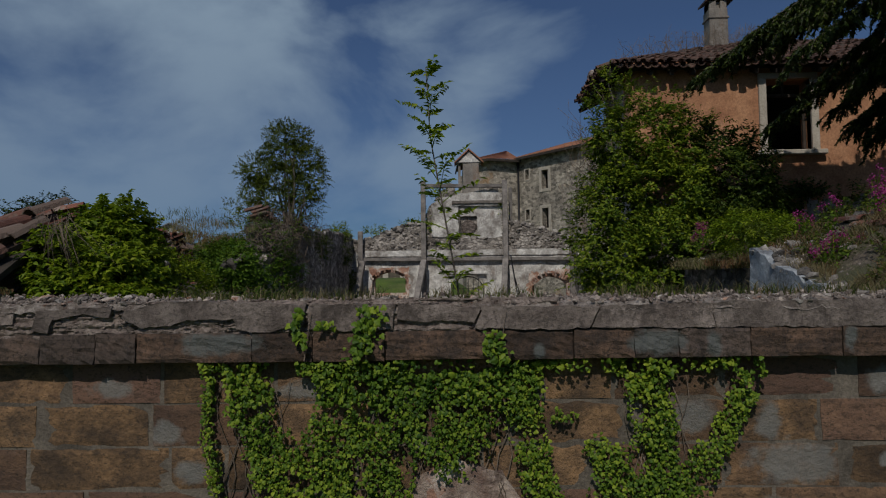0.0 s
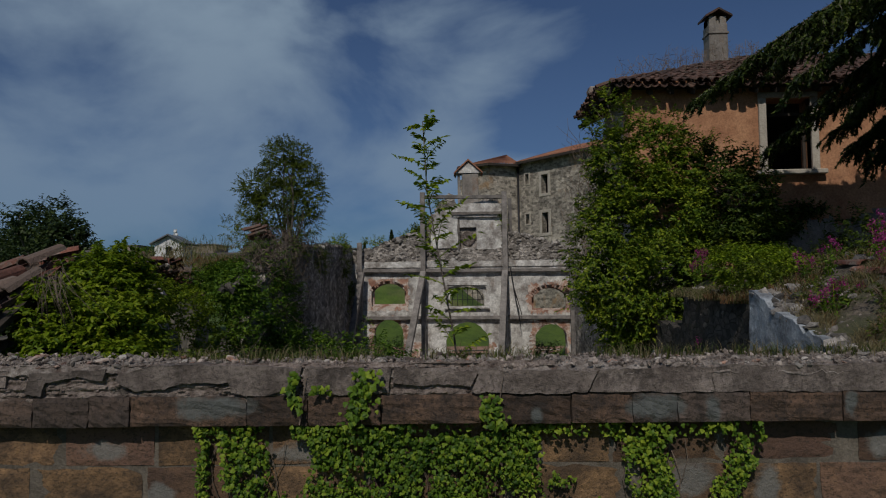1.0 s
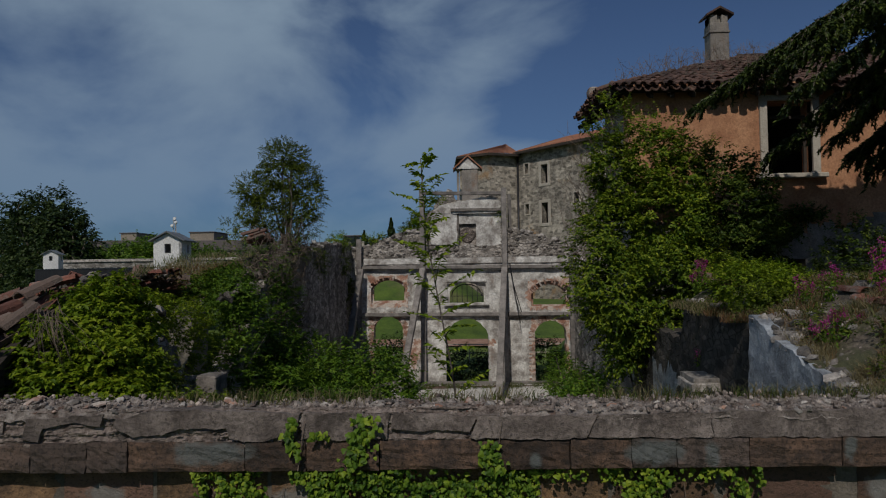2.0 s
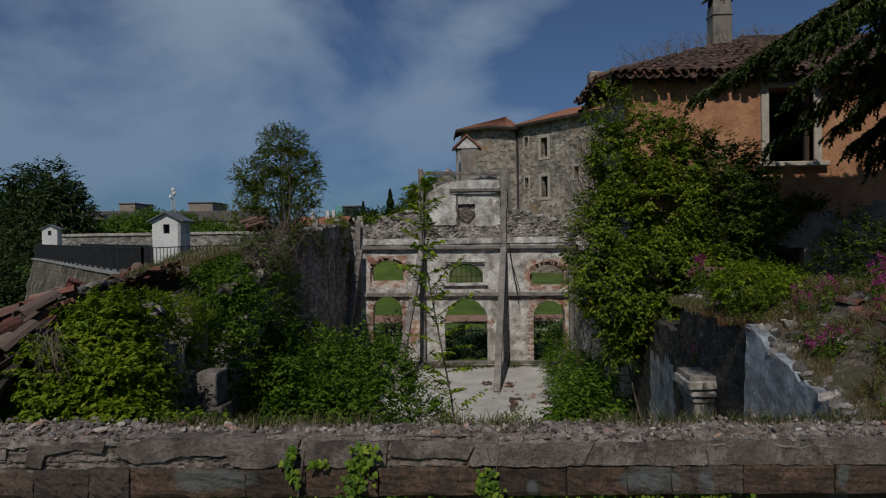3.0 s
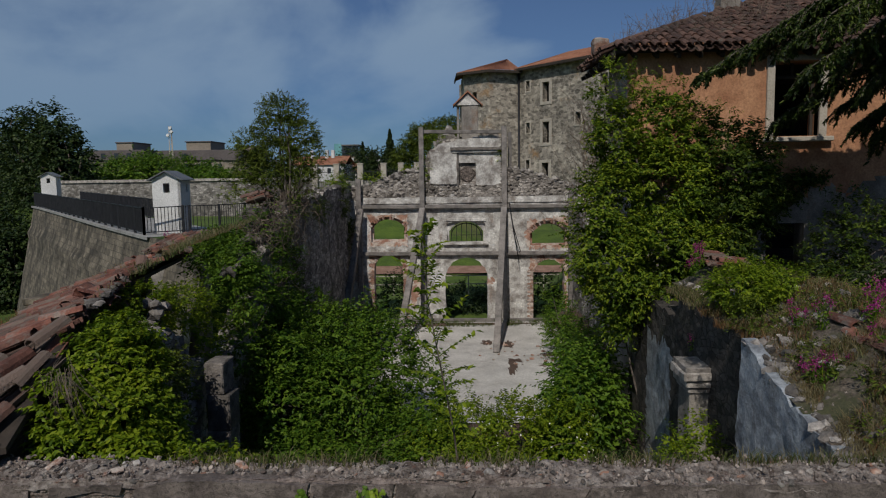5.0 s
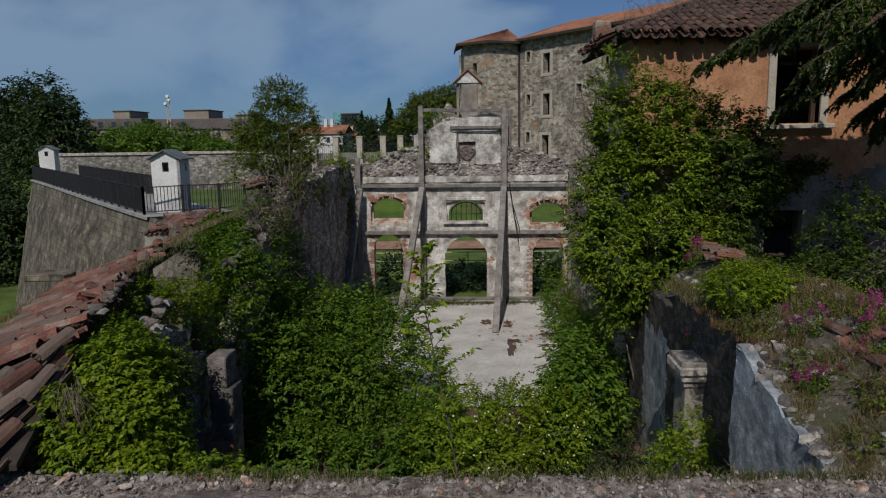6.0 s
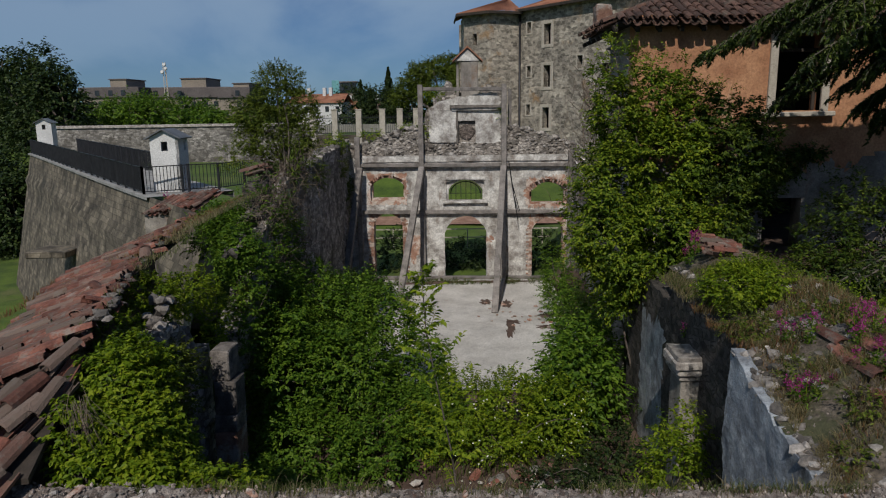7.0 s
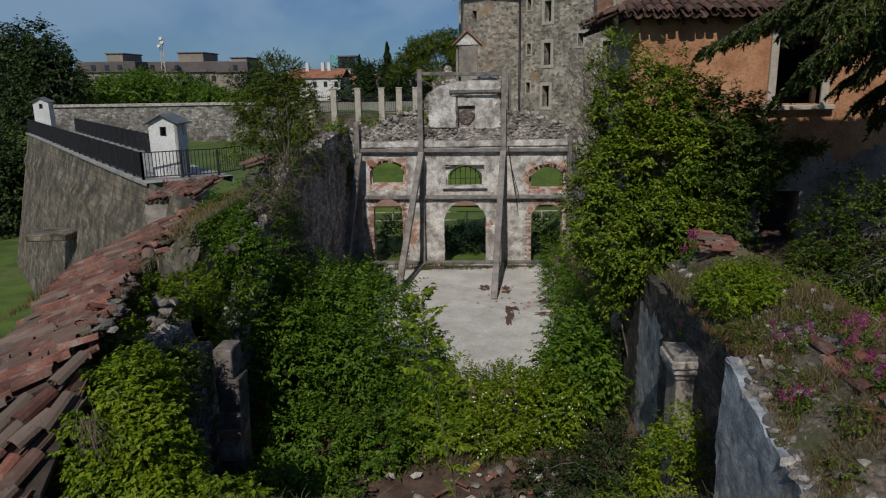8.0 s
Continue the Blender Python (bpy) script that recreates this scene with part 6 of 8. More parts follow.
# ---- town and trees far behind ----
def apartment(place, sx, sy, sz, towers=(), turn=0):
    a = thing("apartment_building", (0, 0, 0), "beige flat-roofed apartment block with dark attic storeys", "building", "apartment blocks behind the trees")
    V, F = [], []
    part("body", box_bm([(-sx / 2, -sy / 2, 0, sx / 2, sy / 2, sz)], 0.05), APARTMENT, a)
    part("attic", box_bm([(-sx / 2 - 0.6, -sy / 2 - 0.6, sz, sx / 2 + 0.6, sy / 2 + 0.6, sz + 2.9)], 0.1), APARTROOF, a)
    for x0, w, h in towers:
        part("roof_house", box_bm([(x0, -sy / 2 + 1, sz + 2.9, x0 + w, sy / 2 - 1, sz + 2.9 + h)], 0.05), APARTMENT, a)
        part("roof_house_cap", box_bm([(x0 - 0.3, -sy / 2 + 0.7, sz + 2.9 + h, x0 + w + 0.3, sy / 2 - 0.7, sz + 3.2 + h)], 0.05), APARTROOF, a)
    n = int(sx / 3.4)
    for i in range(n):
        for zz in (sz + 0.6, sz - 2.4, sz - 5.2):
            x = -sx / 2 + 3.4 * (i + 0.5) + random.uniform(-0.4, 0.4)
            if zz > 0.5 and random.random() > 0.3:
                w = part("window", box_bm([(x - 0.6, -sy / 2 - (0.75 if zz > sz else 0.08), zz, x + 0.6, -sy / 2 - (0.6 if zz > sz else -0.02), zz + 1.4)]), GLASSY, a)
    a.matrix_basis = pose(*place, 0, 0, turn)
    return a


GZ = 3.0
apartment((-97.5, 205, GZ - 4), 16, 14, 13.0, ((0.0, 4.6, 2.0),), 0)
apartment((-84, 212, GZ - 4), 11, 12, 13.0, (), 0)
apartment((-71.5, 205, GZ - 4), 15, 14, 12.6, ((-5.8, 7.0, 2.3),), 0)
apartment((-61.5, 203, GZ - 4), 8.2, 12, 12.4, ((-0.5, 4.5, 0.9),), -4)

teal_b = thing("office_building", (-34, 215, GZ), "far office block with a teal end wall and dark top storey", "building")
part("body", box_bm([(-37, 212, GZ, -24, 224, 12.5)], 0.1), APARTMENT, teal_b)
part("end_wall", box_bm([(-37.2, 211.7, 9, -35.0, 212, 16.3)], 0.05), TEAL, teal_b)
part("top_storey", box_bm([(-34.9, 211.8, 12.5, -30, 220, 15.6)], 0.1), GLASSY, teal_b)
part("roof_slab", box_bm([(-35.0, 211.5, 15.6, -29.6, 221, 16.0)], 0.05), APARTROOF, teal_b)

mast = thing("antenna_mast", (-78, 190, GZ), "thin lattice antenna mast with white dishes", "antenna")
tubes("lattice", [([(-78 + dx, 190 + dy, GZ), (-78 + dx * 0.6, 190 + dy * 0.6, 20.8)], 0.13, 0.08) for dx, dy in ((-0.6, 0), (0.6, 0), (0, 0.8))] + [([(-78.5, 190, z), (-77.5, 190, z + 0.8)], 0.06, 0.06) for z in np.arange(12, 20, 0.9)], TRIM, mast, sides=4)
for dz, dx in ((19.2, 0.5), (18.3, -0.5), (20.2, 0.2)):
    bm = bmesh.new()
    bmesh.ops.create_cone(bm, cap_ends=True, segments=14, radius1=0.5, radius2=0.4, depth=0.3, matrix=pose(-78 + dx, 189.4, dz, 80, 0, 0))
    part("dish", bm, WHITE, mast)


def red_house(place, w, d, hgt, turn):
    h = thing("white_house", (0, 0, 0), "white house with a red tiled gable roof", "house", "houses behind the garden")
    V, F, Z = slab([(-d / 2, 0), (d / 2, 0), (d / 2, hgt), (0, hgt + d * 0.22), (-d / 2, hgt)], [], 1.2, 0.3, 0, Matrix(((0, 1, 0, -w / 2), (1, 0, 0, 0), (0, 0, 1, 0), (0, 0, 0, 1))))
    solid("gable_wall", V, F, WHITE, h)
    part("front_wall", box_bm([(-w / 2 + 0.3, -d / 2, 0, w / 2, d / 2, hgt)]), WHITE, h)
    for s in (-1, 1):
        V, F = [], []
        n = 60
        for i in range(n + 1):
            x = -w / 2 - 0.5 + (w + 1) * i / n
            up = 0.08 if i % 2 else 0
            V += [(x, s * (d / 2 + 0.5), hgt - 0.15 + up), (x, 0, hgt + d * 0.22 + 0.12 + up)]
        F = [(2 * i, 2 * i + 2, 2 * i + 3, 2 * i + 1) for i in range(n)]
        solid("roof_slope", V, F, REDTILE, h)
    for x in (-w * 0.2, w * 0.1, w * 0.22):
        part("chimney", box_bm([(x - 0.4, -1.2, hgt + 0.5, x + 0.4, -0.4, hgt + d * 0.22 + 1.6)], 0.03), WHITE, h)
    for x in np.arange(-w / 2 + 1.5, w / 2 - 1, 2.6):
        part("window", box_bm([(x - 0.45, -d / 2 - 0.06, hgt - 2.2, x + 0.45, -d / 2 + 0.02, hgt - 0.9)]), GLASSY, h)
    h.matrix_basis = pose(*place, 0, 0, turn)
    return h


red_house((-33.5, 175, 4.0), 13, 9, 5.4, -6)
copy = red_house((-24, 182, 3.0), 16, 9, 4.6, 4)


def broad_tree(name, x, y, z, height, spread, material, n=2600, size=0.5, label="dense round-crowned dark green deciduous tree", trunk=True):
    t = thing(name, (x, y, z), label, "tree", "trees behind the rampart")
    g = np.random.default_rng(int(abs(x * 13 + y * 7)))
    blobs = []
    for k in range(11):
        a, r = g.random() * 6.28, math.sqrt(g.random()) * spread * 0.6
        s = spread * (0.28 + 0.18 * g.random())
        blobs.append((x + r * math.cos(a), y + r * math.sin(a), z + height * (0.25 + 0.6 * g.random()) - 0.1 * r, s, s, min(s * 0.75, height * 0.35)))
    blobs.append((x, y, z + height * 0.5, spread * 0.7, spread * 0.7, height * 0.42))
    blobs.append((x, y, z + height * 0.2, spread * 0.8, spread * 0.8, height * 0.25))
    leafy("crown", blobs, n * 2, size, material, t, shell=0.6, ragged=0.5, freq=0.35, slim=0.7)
    tubes("trunk", [([(x, y, z - 0.3), (x, y, z + height * 0.5)], spread * 0.07, spread * 0.04)] + branches((x, y, z + height * 0.3), [b[:3] for b in blobs[:6]], spread * 0.03, 0.1, 4, int(abs(x))), BARK, t)
    return t


for x, y, hgt, sp in ((-66, 108, 11.5, 6.5), (-60, 104, 9.8, 6), (-75, 114, 12.8, 7.5), (-54, 101, 7.2, 5.5), (-84, 120, 13.5, 8), (-57, 92, 11.0, 5.5), (-65, 98, 12.0, 6), (-45, 78, 12.5, 4.6), (-50, 82, 13.4, 5), (-44, 70, 10.0, 4.2), (-41, 74, 9.6, 4.0), (-52, 74, 12.5, 5), (-47, 66, 9.5, 4.4), (-42.5, 66, 8.0, 3.6)):
    broad_tree("broadleaf_tree", x, y, ground_z(x, y), hgt, sp, DEEP, 5200, 0.42)
for x, y, hgt, sp in ((-44, 96, 7.8, 4.5), (-40, 93, 7.2, 4.2), (-36.0, 94, 5.4, 4.0), (-31, 92, 3.6, 3.6), (-48, 97, 6.6, 4.5), (-38, 100, 7.0, 4.5), (-26, 93, 3.4, 3.6), (-41.5, 98, 7.6, 4.2), (-46, 95, 7.2, 4.0), (-34, 95, 6.0, 4.2), (-29, 92, 4.6, 3.8)):
    broad_tree("broadleaf_tree", x, y, ground_z(x, y), hgt, sp, SHRUB, 3800, 0.36, "olive-green leafy tree above the terrace wall")
for x, y, hgt, sp in ((-39, 160, 6, 5), (-45, 165, 9, 6), (-22, 150, 7, 5), (-15, 140, 9, 6), (-8, 135, 9, 6), (-28, 190, 12, 7), (-52, 180, 8, 7), (-40, 185, 9, 7), (-20, 172, 11, 7), (-12, 175, 11, 7), (-62, 170, 8, 7)):
    broad_tree("broadleaf_tree", x, y, ground_z(x, y), hgt, sp, DEEP, 2600, 0.55, "dark green leafy tree among the town houses")


def stone_pine(x, y, z, height, spread):
    t = thing("umbrella_pine", (x, y, z), "broad umbrella pine with a dense dark crown", "tree")
    g = np.random.default_rng(5)
    blobs = []
    for k in range(26):
        a, r = g.random() * 6.28, math.sqrt(g.random()) * spread
        s = spread * 0.2
        blobs.append((x + r * math.cos(a), y + r * math.sin(a) * 0.6, z + height * (0.95 - 0.45 * (r / spread) ** 2), s * 1.3, s * 1.2, s * 0.75))
    leafy("crown", blobs, 60000, 0.38, OLIVE, t, shell=0.7, ragged=0.5, freq=0.5, slim=0.4)
    tubes("trunk", branches((x, y, z), [b[:3] for b in blobs[:8]], 0.4, 0.06, 5, 3), BARK, t)


stone_pine(-1.2, 128, 3.0, 13.0, 9.5)
stone_pine(6.5, 134, 3.0, 13.5, 8)


def conifer(x, y, z, height, r, material=DEEP, n=5200, name="conifer_tree", label="dark conifer with a pointed crown", size=0.4):
    t = thing(name, (x, y, z), label, "tree")
    k = RNG.random(n) ** 0.8
    a = RNG.random(n) * 6.28
    tier = 0.75 + 0.25 * np.sin(k * 42 + np.sin(a * 3) * 1.2)
    rad = r * (1 - k) ** 0.85 * tier * (0.45 + 0.55 * RNG.random(n) ** 0.5)
    P = np.stack([x + rad * np.cos(a), y + rad * np.sin(a), z + height * (0.06 + 0.94 * k) - 0.12 * rad], 1)
    N = unit(np.stack([np.cos(a) * 0.5, np.sin(a) * 0.5, 0.9 + 0 * a], 1) + RNG.normal(size=(n, 3)) * 0.35)
    ob = new("crown", leaf_mesh("crown", P, N, size * (0.6 + 0.8 * RNG.random(n)), material, 0.45))
    under(ob, t)
    tubes("trunk", [([(x, y, z - 0.2), (x, y, z + height * 0.95)], r * 0.07, 0.03)], BARK, t)


conifer(-13.2, 140, 3.0, 12.6, 2.9)
conifer(-19.5, 146, 3.0, 10.5, 1.9, label="slender conifer with a drooping tip")
conifer(-5.7, 150, 3.0, 14.6, 0.75, n=2600, name="cypress_tree", label="tall thin dark cypress")
conifer(-15.8, 132, 3.0, 8.0, 2.2)


# ---- plants in and on the ruin ----
def ivy_leaf(name, material):
    """A five-pointed ivy leaf about 1 m across, to be scaled."""
    pts = [(0, -0.42), (0.30, -0.45), (0.50, -0.12), (0.30, 0.08), (0.24, 0.30), (0.0, 0.55), (-0.24, 0.30), (-0.30, 0.08), (-0.50, -0.12), (-0.30, -0.45)]
    V = [(0, -0.05, 0.09)] + [(x, y, -0.05 * (abs(x) + abs(y))) for x, y in pts]
    F = [(0, i + 1, (i + 1) % 10 + 1) for i in range(10)]
    return mesh(name, V, F, material)


# stems of the ivy on the front wall: (x, z, half width) along each
IVY_LEFT = [
    [(-1.47, 3.38, 0.05), (-1.49, 2.95, 0.05), (-1.42, 2.52, 0.05), (-1.36, 2.2, 0.03)],
    [(-1.22, 3.38, 0.20), (-1.15, 3.1, 0.17), (-1.08, 2.8, 0.13), (-1.02, 2.5, 0.10), (-0.95, 2.2, 0.12)],
    [(-0.55, 3.38, 0.10), (-0.42, 3.1, 0.18), (-0.45, 2.8, 0.22), (-0.55, 2.5, 0.30), (-0.65, 2.1, 0.35)],
    [(-0.1, 3.36, 0.25), (-0.05, 3.0, 0.30), (-0.1, 2.7, 0.30), (-0.2, 2.3, 0.28), (-0.25, 2.0, 0.25)],
    [(0.45, 3.36, 0.35), (0.45, 3.0, 0.36), (0.4, 2.80, 0.28)],
]
IVY_RIGHT = [
    [(0.95, 3.36, 0.25), (1.0, 3.1, 0.16), (1.08, 2.8, 0.13), (1.12, 2.5, 0.12), (1.2, 2.2, 0.16)],
    [(1.05, 2.9, 0.05), (1.3, 2.96, 0.06), (1.42, 2.95, 0.04)],
    [(-0.7, 3.36, 0.06), (0.3, 3.37, 0.05), (1.3, 3.36, 0.05), (2.2, 3.37, 0.06), (2.85, 3.36, 0.06)],
    [(2.0, 3.36, 0.22), (2.02, 3.1, 0.16), (2.05, 2.8, 0.17), (2.1, 2.5, 0.26), (2.0, 2.2, 0.40)],
    [(2.82, 3.36, 0.10), (2.74, 3.1, 0.09), (2.58, 2.8, 0.10), (2.42, 2.6, 0.14), (2.2, 2.4, 0.2)],
    [(1.6, 2.7, 0.10), (1.75, 2.55, 0.18), (1.85, 2.3, 0.3)],
    [(-0.9, 2.75, 0.12), (-0.75, 2.5, 0.2), (-0.8, 2.2, 0.3)],
]

IVY_RUNS = IVY_LEFT + IVY_RIGHT


def ivy_density(x, z):
    """How thickly the ivy covers the front wall."""
    n2 = noise.noise(Vector((x * 5.5, z * 5.5, 5)))
    d = 0.0
    for run in IVY_RUNS:
        for (xa, za, wa), (xb, zb, wb) in zip(run, run[1:]):
            ux, uz = xb - xa, zb - za
            t = max(0.0, min(1.0, ((x - xa) * ux + (z - za) * uz) / (ux * ux + uz * uz)))
            r = math.hypot(x - xa - ux * t, z - za - uz * t) / (wa + (wb - wa) * t)
            d = max(d, 1.0 - smooth(0.7, 1.25, r + 0.55 * n2))
    return d * (1.0 if n2 > -0.30 else 0.12)


def build_wall_ivy():
    v = thing("wall_ivy", (0.4, 5.8, 2.0), "bright green ivy climbing over the sandstone front wall", "ivy")
    leaf = ivy_leaf("ivy_leaf", IVY)
    mats4 = []
    tries = 0
    while len(mats4) < 14500 and tries < 180000:
        tries += 1
        x, z = random.uniform(-1.7, 3.1), random.uniform(1.9, 3.40)
        if random.random() > ivy_density(x, z):
            continue
        bulge = 0.02 + 0.16 * random.random() * (0.4 + 0.6 * smooth(-0.2, 0.5, noise.noise(Vector((x * 3, z * 3, 1))) + 0.3))
        s = random.uniform(0.016, 0.040) * (1 + 0.45 * smooth(2.85, 3.35, z) * random.random())
        mats4.append((x, z, pose(x, 5.80 - bulge, z, 0, 0, 0) @ pose(0, 0, 0, 58 + random.gauss(0, 26), random.gauss(0, 32), random.gauss(0, 30)) @ pose(0, 0, 0, 0, 0, 180 + random.gauss(0, 40)) @ Matrix.Scale(s, 4)))
    # sprigs that climb over the cornice
    for cx, z0, z1, w, k in ((-0.68, 3.5, 3.84, 0.022, 46), (-0.20, 3.40, 3.84, 0.055, 130), (0.84, 3.38, 3.63, 0.05, 80), (-0.48, 3.66, 3.72, 0.04, 12)):
        for i in range(k):
            z = random.uniform(z0, z1)
            x = cx + random.gauss(0, w) + 0.05 * math.sin(z * 9 + cx * 5)
            y = 5.62 if z < 3.66 else 5.605
            s = random.uniform(0.03, 0.065)
            mats4.append((x, z, pose(x, y - random.uniform(0.0, 0.07), z) @ pose(0, 0, 0, 65 + random.gauss(0, 20), random.gauss(0, 25), random.gauss(0, 25)) @ pose(0, 0, 0, 0, 0, 180 + random.gauss(0, 40)) @ Matrix.Scale(s, 4)))
    mats4.sort(key=lambda a: abs(a[0] - 0.2) + abs(a[1] - 3.4))
    for _, _, m in mats4[:300]:
        piece("ivy_leaf", leaf, m, v)
    joined("ivy_leaves", leaf, [m for _, _, m in mats4[300:]], IVY, v)
    stems = []
    for i in range(46):
        x = random.choice([random.uniform(-0.6, 1.2), random.uniform(-1.5, -0.9), random.uniform(1.9, 2.3)])
        pts = [(x + 0.08 * math.sin(k * 0.9 + i), 5.785, 1.9 + 0.15 * k) for k in range(10)]
        stems.append((pts, 0.007, 0.003))
    for cx in (-0.68, -0.20, 0.84):
        stems.append(([(cx, 5.78, 3.38), (cx, 5.62, 3.42), (cx + 0.03, 5.61, 3.6), (cx + 0.06, 5.60, 3.8)], 0.006, 0.003))
    tagged(tubes("stem_net", stems, TWIG, v, sides=4), kind="stuff")
    TORN = surface("torn_pink_render", (0.17, 0.108, 0.086), (0.43, 0.34, 0.285), 5, 0.9, 0.8, 24, (0.09, 0.055, 0.045), 5, 0.55)
    # torn patch of pale coat and brick under the ivy
    V, F, Z = slab([(0.0, 1.7), (1.15, 1.7), (1.1, 2.2), (0.85, 2.50), (0.5, 2.60), (0.2, 2.50), (0.0, 2.2)], [], 0.06, 0.05, 0.03, Matrix.Translation((0, 5.775, 0)), lambda x, z: 1 if noise.noise(Vector((x * 4, z * 2, 2))) > 0.1 else 0, jag=0.05)
    solid("torn_render", V, F, [TORN, BRICK], FRONT, "torn pinkish render showing brick", index=Z)


build_wall_ivy()


def build_sapling():
    """The slender sapling with feather leaves that grows just inside the front wall."""
    t = thing("sapling", (0.62, 6.65, 0), "slender green sapling with long feathered leaves", "tree")
    stem = [(0.62, 6.70, 0), (0.66, 6.62, 1.5), (0.62, 6.55, 3.0), (0.52, 6.45, 4.0), (0.40, 6.35, 4.7), (0.30, 6.28, 5.3), (0.27, 6.25, 5.92)]
    tubes("stem", [(stem, 0.014, 0.004)], BARK, t, sides=6)
    g = np.random.default_rng(12)
    P, N, U, S, rach = [], [], [], [], []
    for k in range(48):
        f = 0.28 + 0.72 * (k / 47) ** 0.75
        q = f * (len(stem) - 1)
        i = min(int(q), len(stem) - 2)
        a = np.array(stem[i]) * (1 - (q - i)) + np.array(stem[i + 1]) * (q - i)
        if 3.85 > a[2] > 2.0 and k % 2:
            continue
        ang = k * 2.4 + g.normal() * 0.3
        L = (0.28 - 0.15 * max(0, (a[2] - 4.9))) * (0.55 + 0.75 * g.random())
        d = np.array([math.cos(ang), math.sin(ang) * 0.8, 0.75 + 0.35 * g.normal()])
        pts = [a + d * L * s + np.array([0, 0, -0.30 * L * s * s]) for s in np.linspace(0, 1, 7)]
        rach.append((pts, 0.006, 0.002))
        side = np.cross(d, [0, 0, 1])
        side /= np.linalg.norm(side)
        for j, s in enumerate(np.linspace(0.2, 1, 8)):
            c = a + d * L * s + np.array([0, 0, -0.30 * L * s * s])
            for w in ((-1, 1) if j < 7 else (0,)):
                out_v = side * w * 0.9 + d * (0.45 if w else 1.0) + np.array([0, 0, -0.25])
                out_v /= np.linalg.norm(out_v)
                ln = 0.072 * (0.75 + 0.5 * g.random())
                P.append(c + out_v * ln * 0.5)
                U.append(out_v)
                N.append(np.array([0, 0, 1]) + g.normal(size=3) * 0.35)
                S.append(ln)
    P, N, U, S = map(np.array, (P, N, U, S))
    N = unit(N)
    upv = np.cross(U, N)
    ob = new("leaves", leaf_mesh("leaves", P, N, S, BRIGHT, 0.48, 0.1, up=unit(upv)))
    under(ob, t)
    tagged(tubes("leaf_stalk", rach, BRIGHT, t, sides=4), kind="stuff")


build_sapling()


def shrub(name, label, blobs, n, size, material, root, stems=9, category="shrub", **kw):
    s = thing(name, root, label, category)
    leafy("leaves", blobs, n, size, material, s, **kw)
    if not stems:
        b = blobs[0]
        tubes("woody_stem", [([root, ((root[0] + b[0]) / 2, b[1] + 0.1, (root[2] + b[2]) / 2), b[:3]], 0.03, 0.015)], BARK, s)
        return s
    tips = [(b[0] + RNG.normal() * b[3] * 0.4, b[1] + RNG.normal() * b[4] * 0.4, b[2] + b[5] * 0.5 * RNG.random()) for b in blobs for _ in range(max(1, stems // len(blobs)))]
    tagged(tubes("woody_growth", branches(root, tips, 0.016, 0.12, 6, len(tips)), BARK, s, sides=5), kind="stuff")
    return s


shrub("elder_shrub", "dense dark green shrub filling the ruin", [(-2.4, 17.0, 1.8, 1.1, 1.3, 1.5), (-1.3, 16.8, 1.7, 1.0, 1.1, 1.5), (-3.2, 15.2, 1.4, 0.9, 1.2, 1.3), (-1.9, 15.4, 1.5, 1.0, 1.0, 1.1), (-0.5, 16.3, 1.1, 0.8, 1.0, 1.1), (-3.5, 16.6, 2.2, 0.6, 0.9, 1.2), (-3.3, 15.3, 2.1, 0.7, 0.8, 0.9), (-3.2, 14.2, 1.5, 0.7, 0.8, 0.9)], 42000, 0.105, SHRUB, (-1.8, 16.2, 0), ragged=0.5)
shrub("hazel_shrub", "spreading green shrub with broad leaves", [(-2.5, 13.0, 0.7, 1.2, 1.0, 0.8), (-1.1, 13.4, 0.5, 1.1, 0.9, 0.7), (-0.2, 14.6, 0.6, 1.0, 0.9, 0.75), (-3.0, 11.2, 0.5, 0.8, 0.9, 0.7), (-1.9, 11.6, 0.3, 0.7, 0.6, 0.45)], 22000, 0.10, SHRUB, (-1.6, 13.4, 0), ragged=0.5)
shrub("dogwood_shrub", "low bright green shrub with fresh tips", [(0.7, 14.6, 0.85, 0.75, 0.7, 0.85), (1.7, 14.5, 0.9, 0.75, 0.7, 0.95), (2.6, 14.2, 0.8, 0.8, 0.8, 0.85), (1.3, 13.7, 0.5, 0.9, 0.6, 0.5), (0.0, 14.0, 0.6, 0.7, 0.7, 0.6)], 24000, 0.080, BRIGHT, (1.6, 14.0, 0), ragged=0.55)
shrub("maple_shrub", "young maple shrub with large green leaves", [(3.3, 15.2, 1.1, 0.9, 1.0, 1.1), (3.6, 16.6, 1.3, 0.9, 1.0, 1.3), (2.8, 15.0, 0.9, 0.7, 0.8, 0.9)], 9000, 0.15, SHRUB, (3.3, 15.4, 0), ragged=0.45)
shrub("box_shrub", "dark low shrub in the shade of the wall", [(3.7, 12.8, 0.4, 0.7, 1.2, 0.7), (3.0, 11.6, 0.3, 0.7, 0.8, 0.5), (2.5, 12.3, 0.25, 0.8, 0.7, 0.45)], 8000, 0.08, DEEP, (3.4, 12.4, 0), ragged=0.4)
shrub("yellow_green_shrub", "yellow-green shrub beside the broken pier", [(3.45, 9.6, 1.2, 0.5, 0.6, 0.9), (3.75, 9.9, 1.9, 0.4, 0.5, 0.6), (4.1, 10.4, 2.2, 0.35, 0.5, 0.5), (3.1, 9.9, 0.9, 0.5, 0.6, 0.7)], 8000, 0.075, BRIGHT, (3.5, 10.1, 0), ragged=0.55)
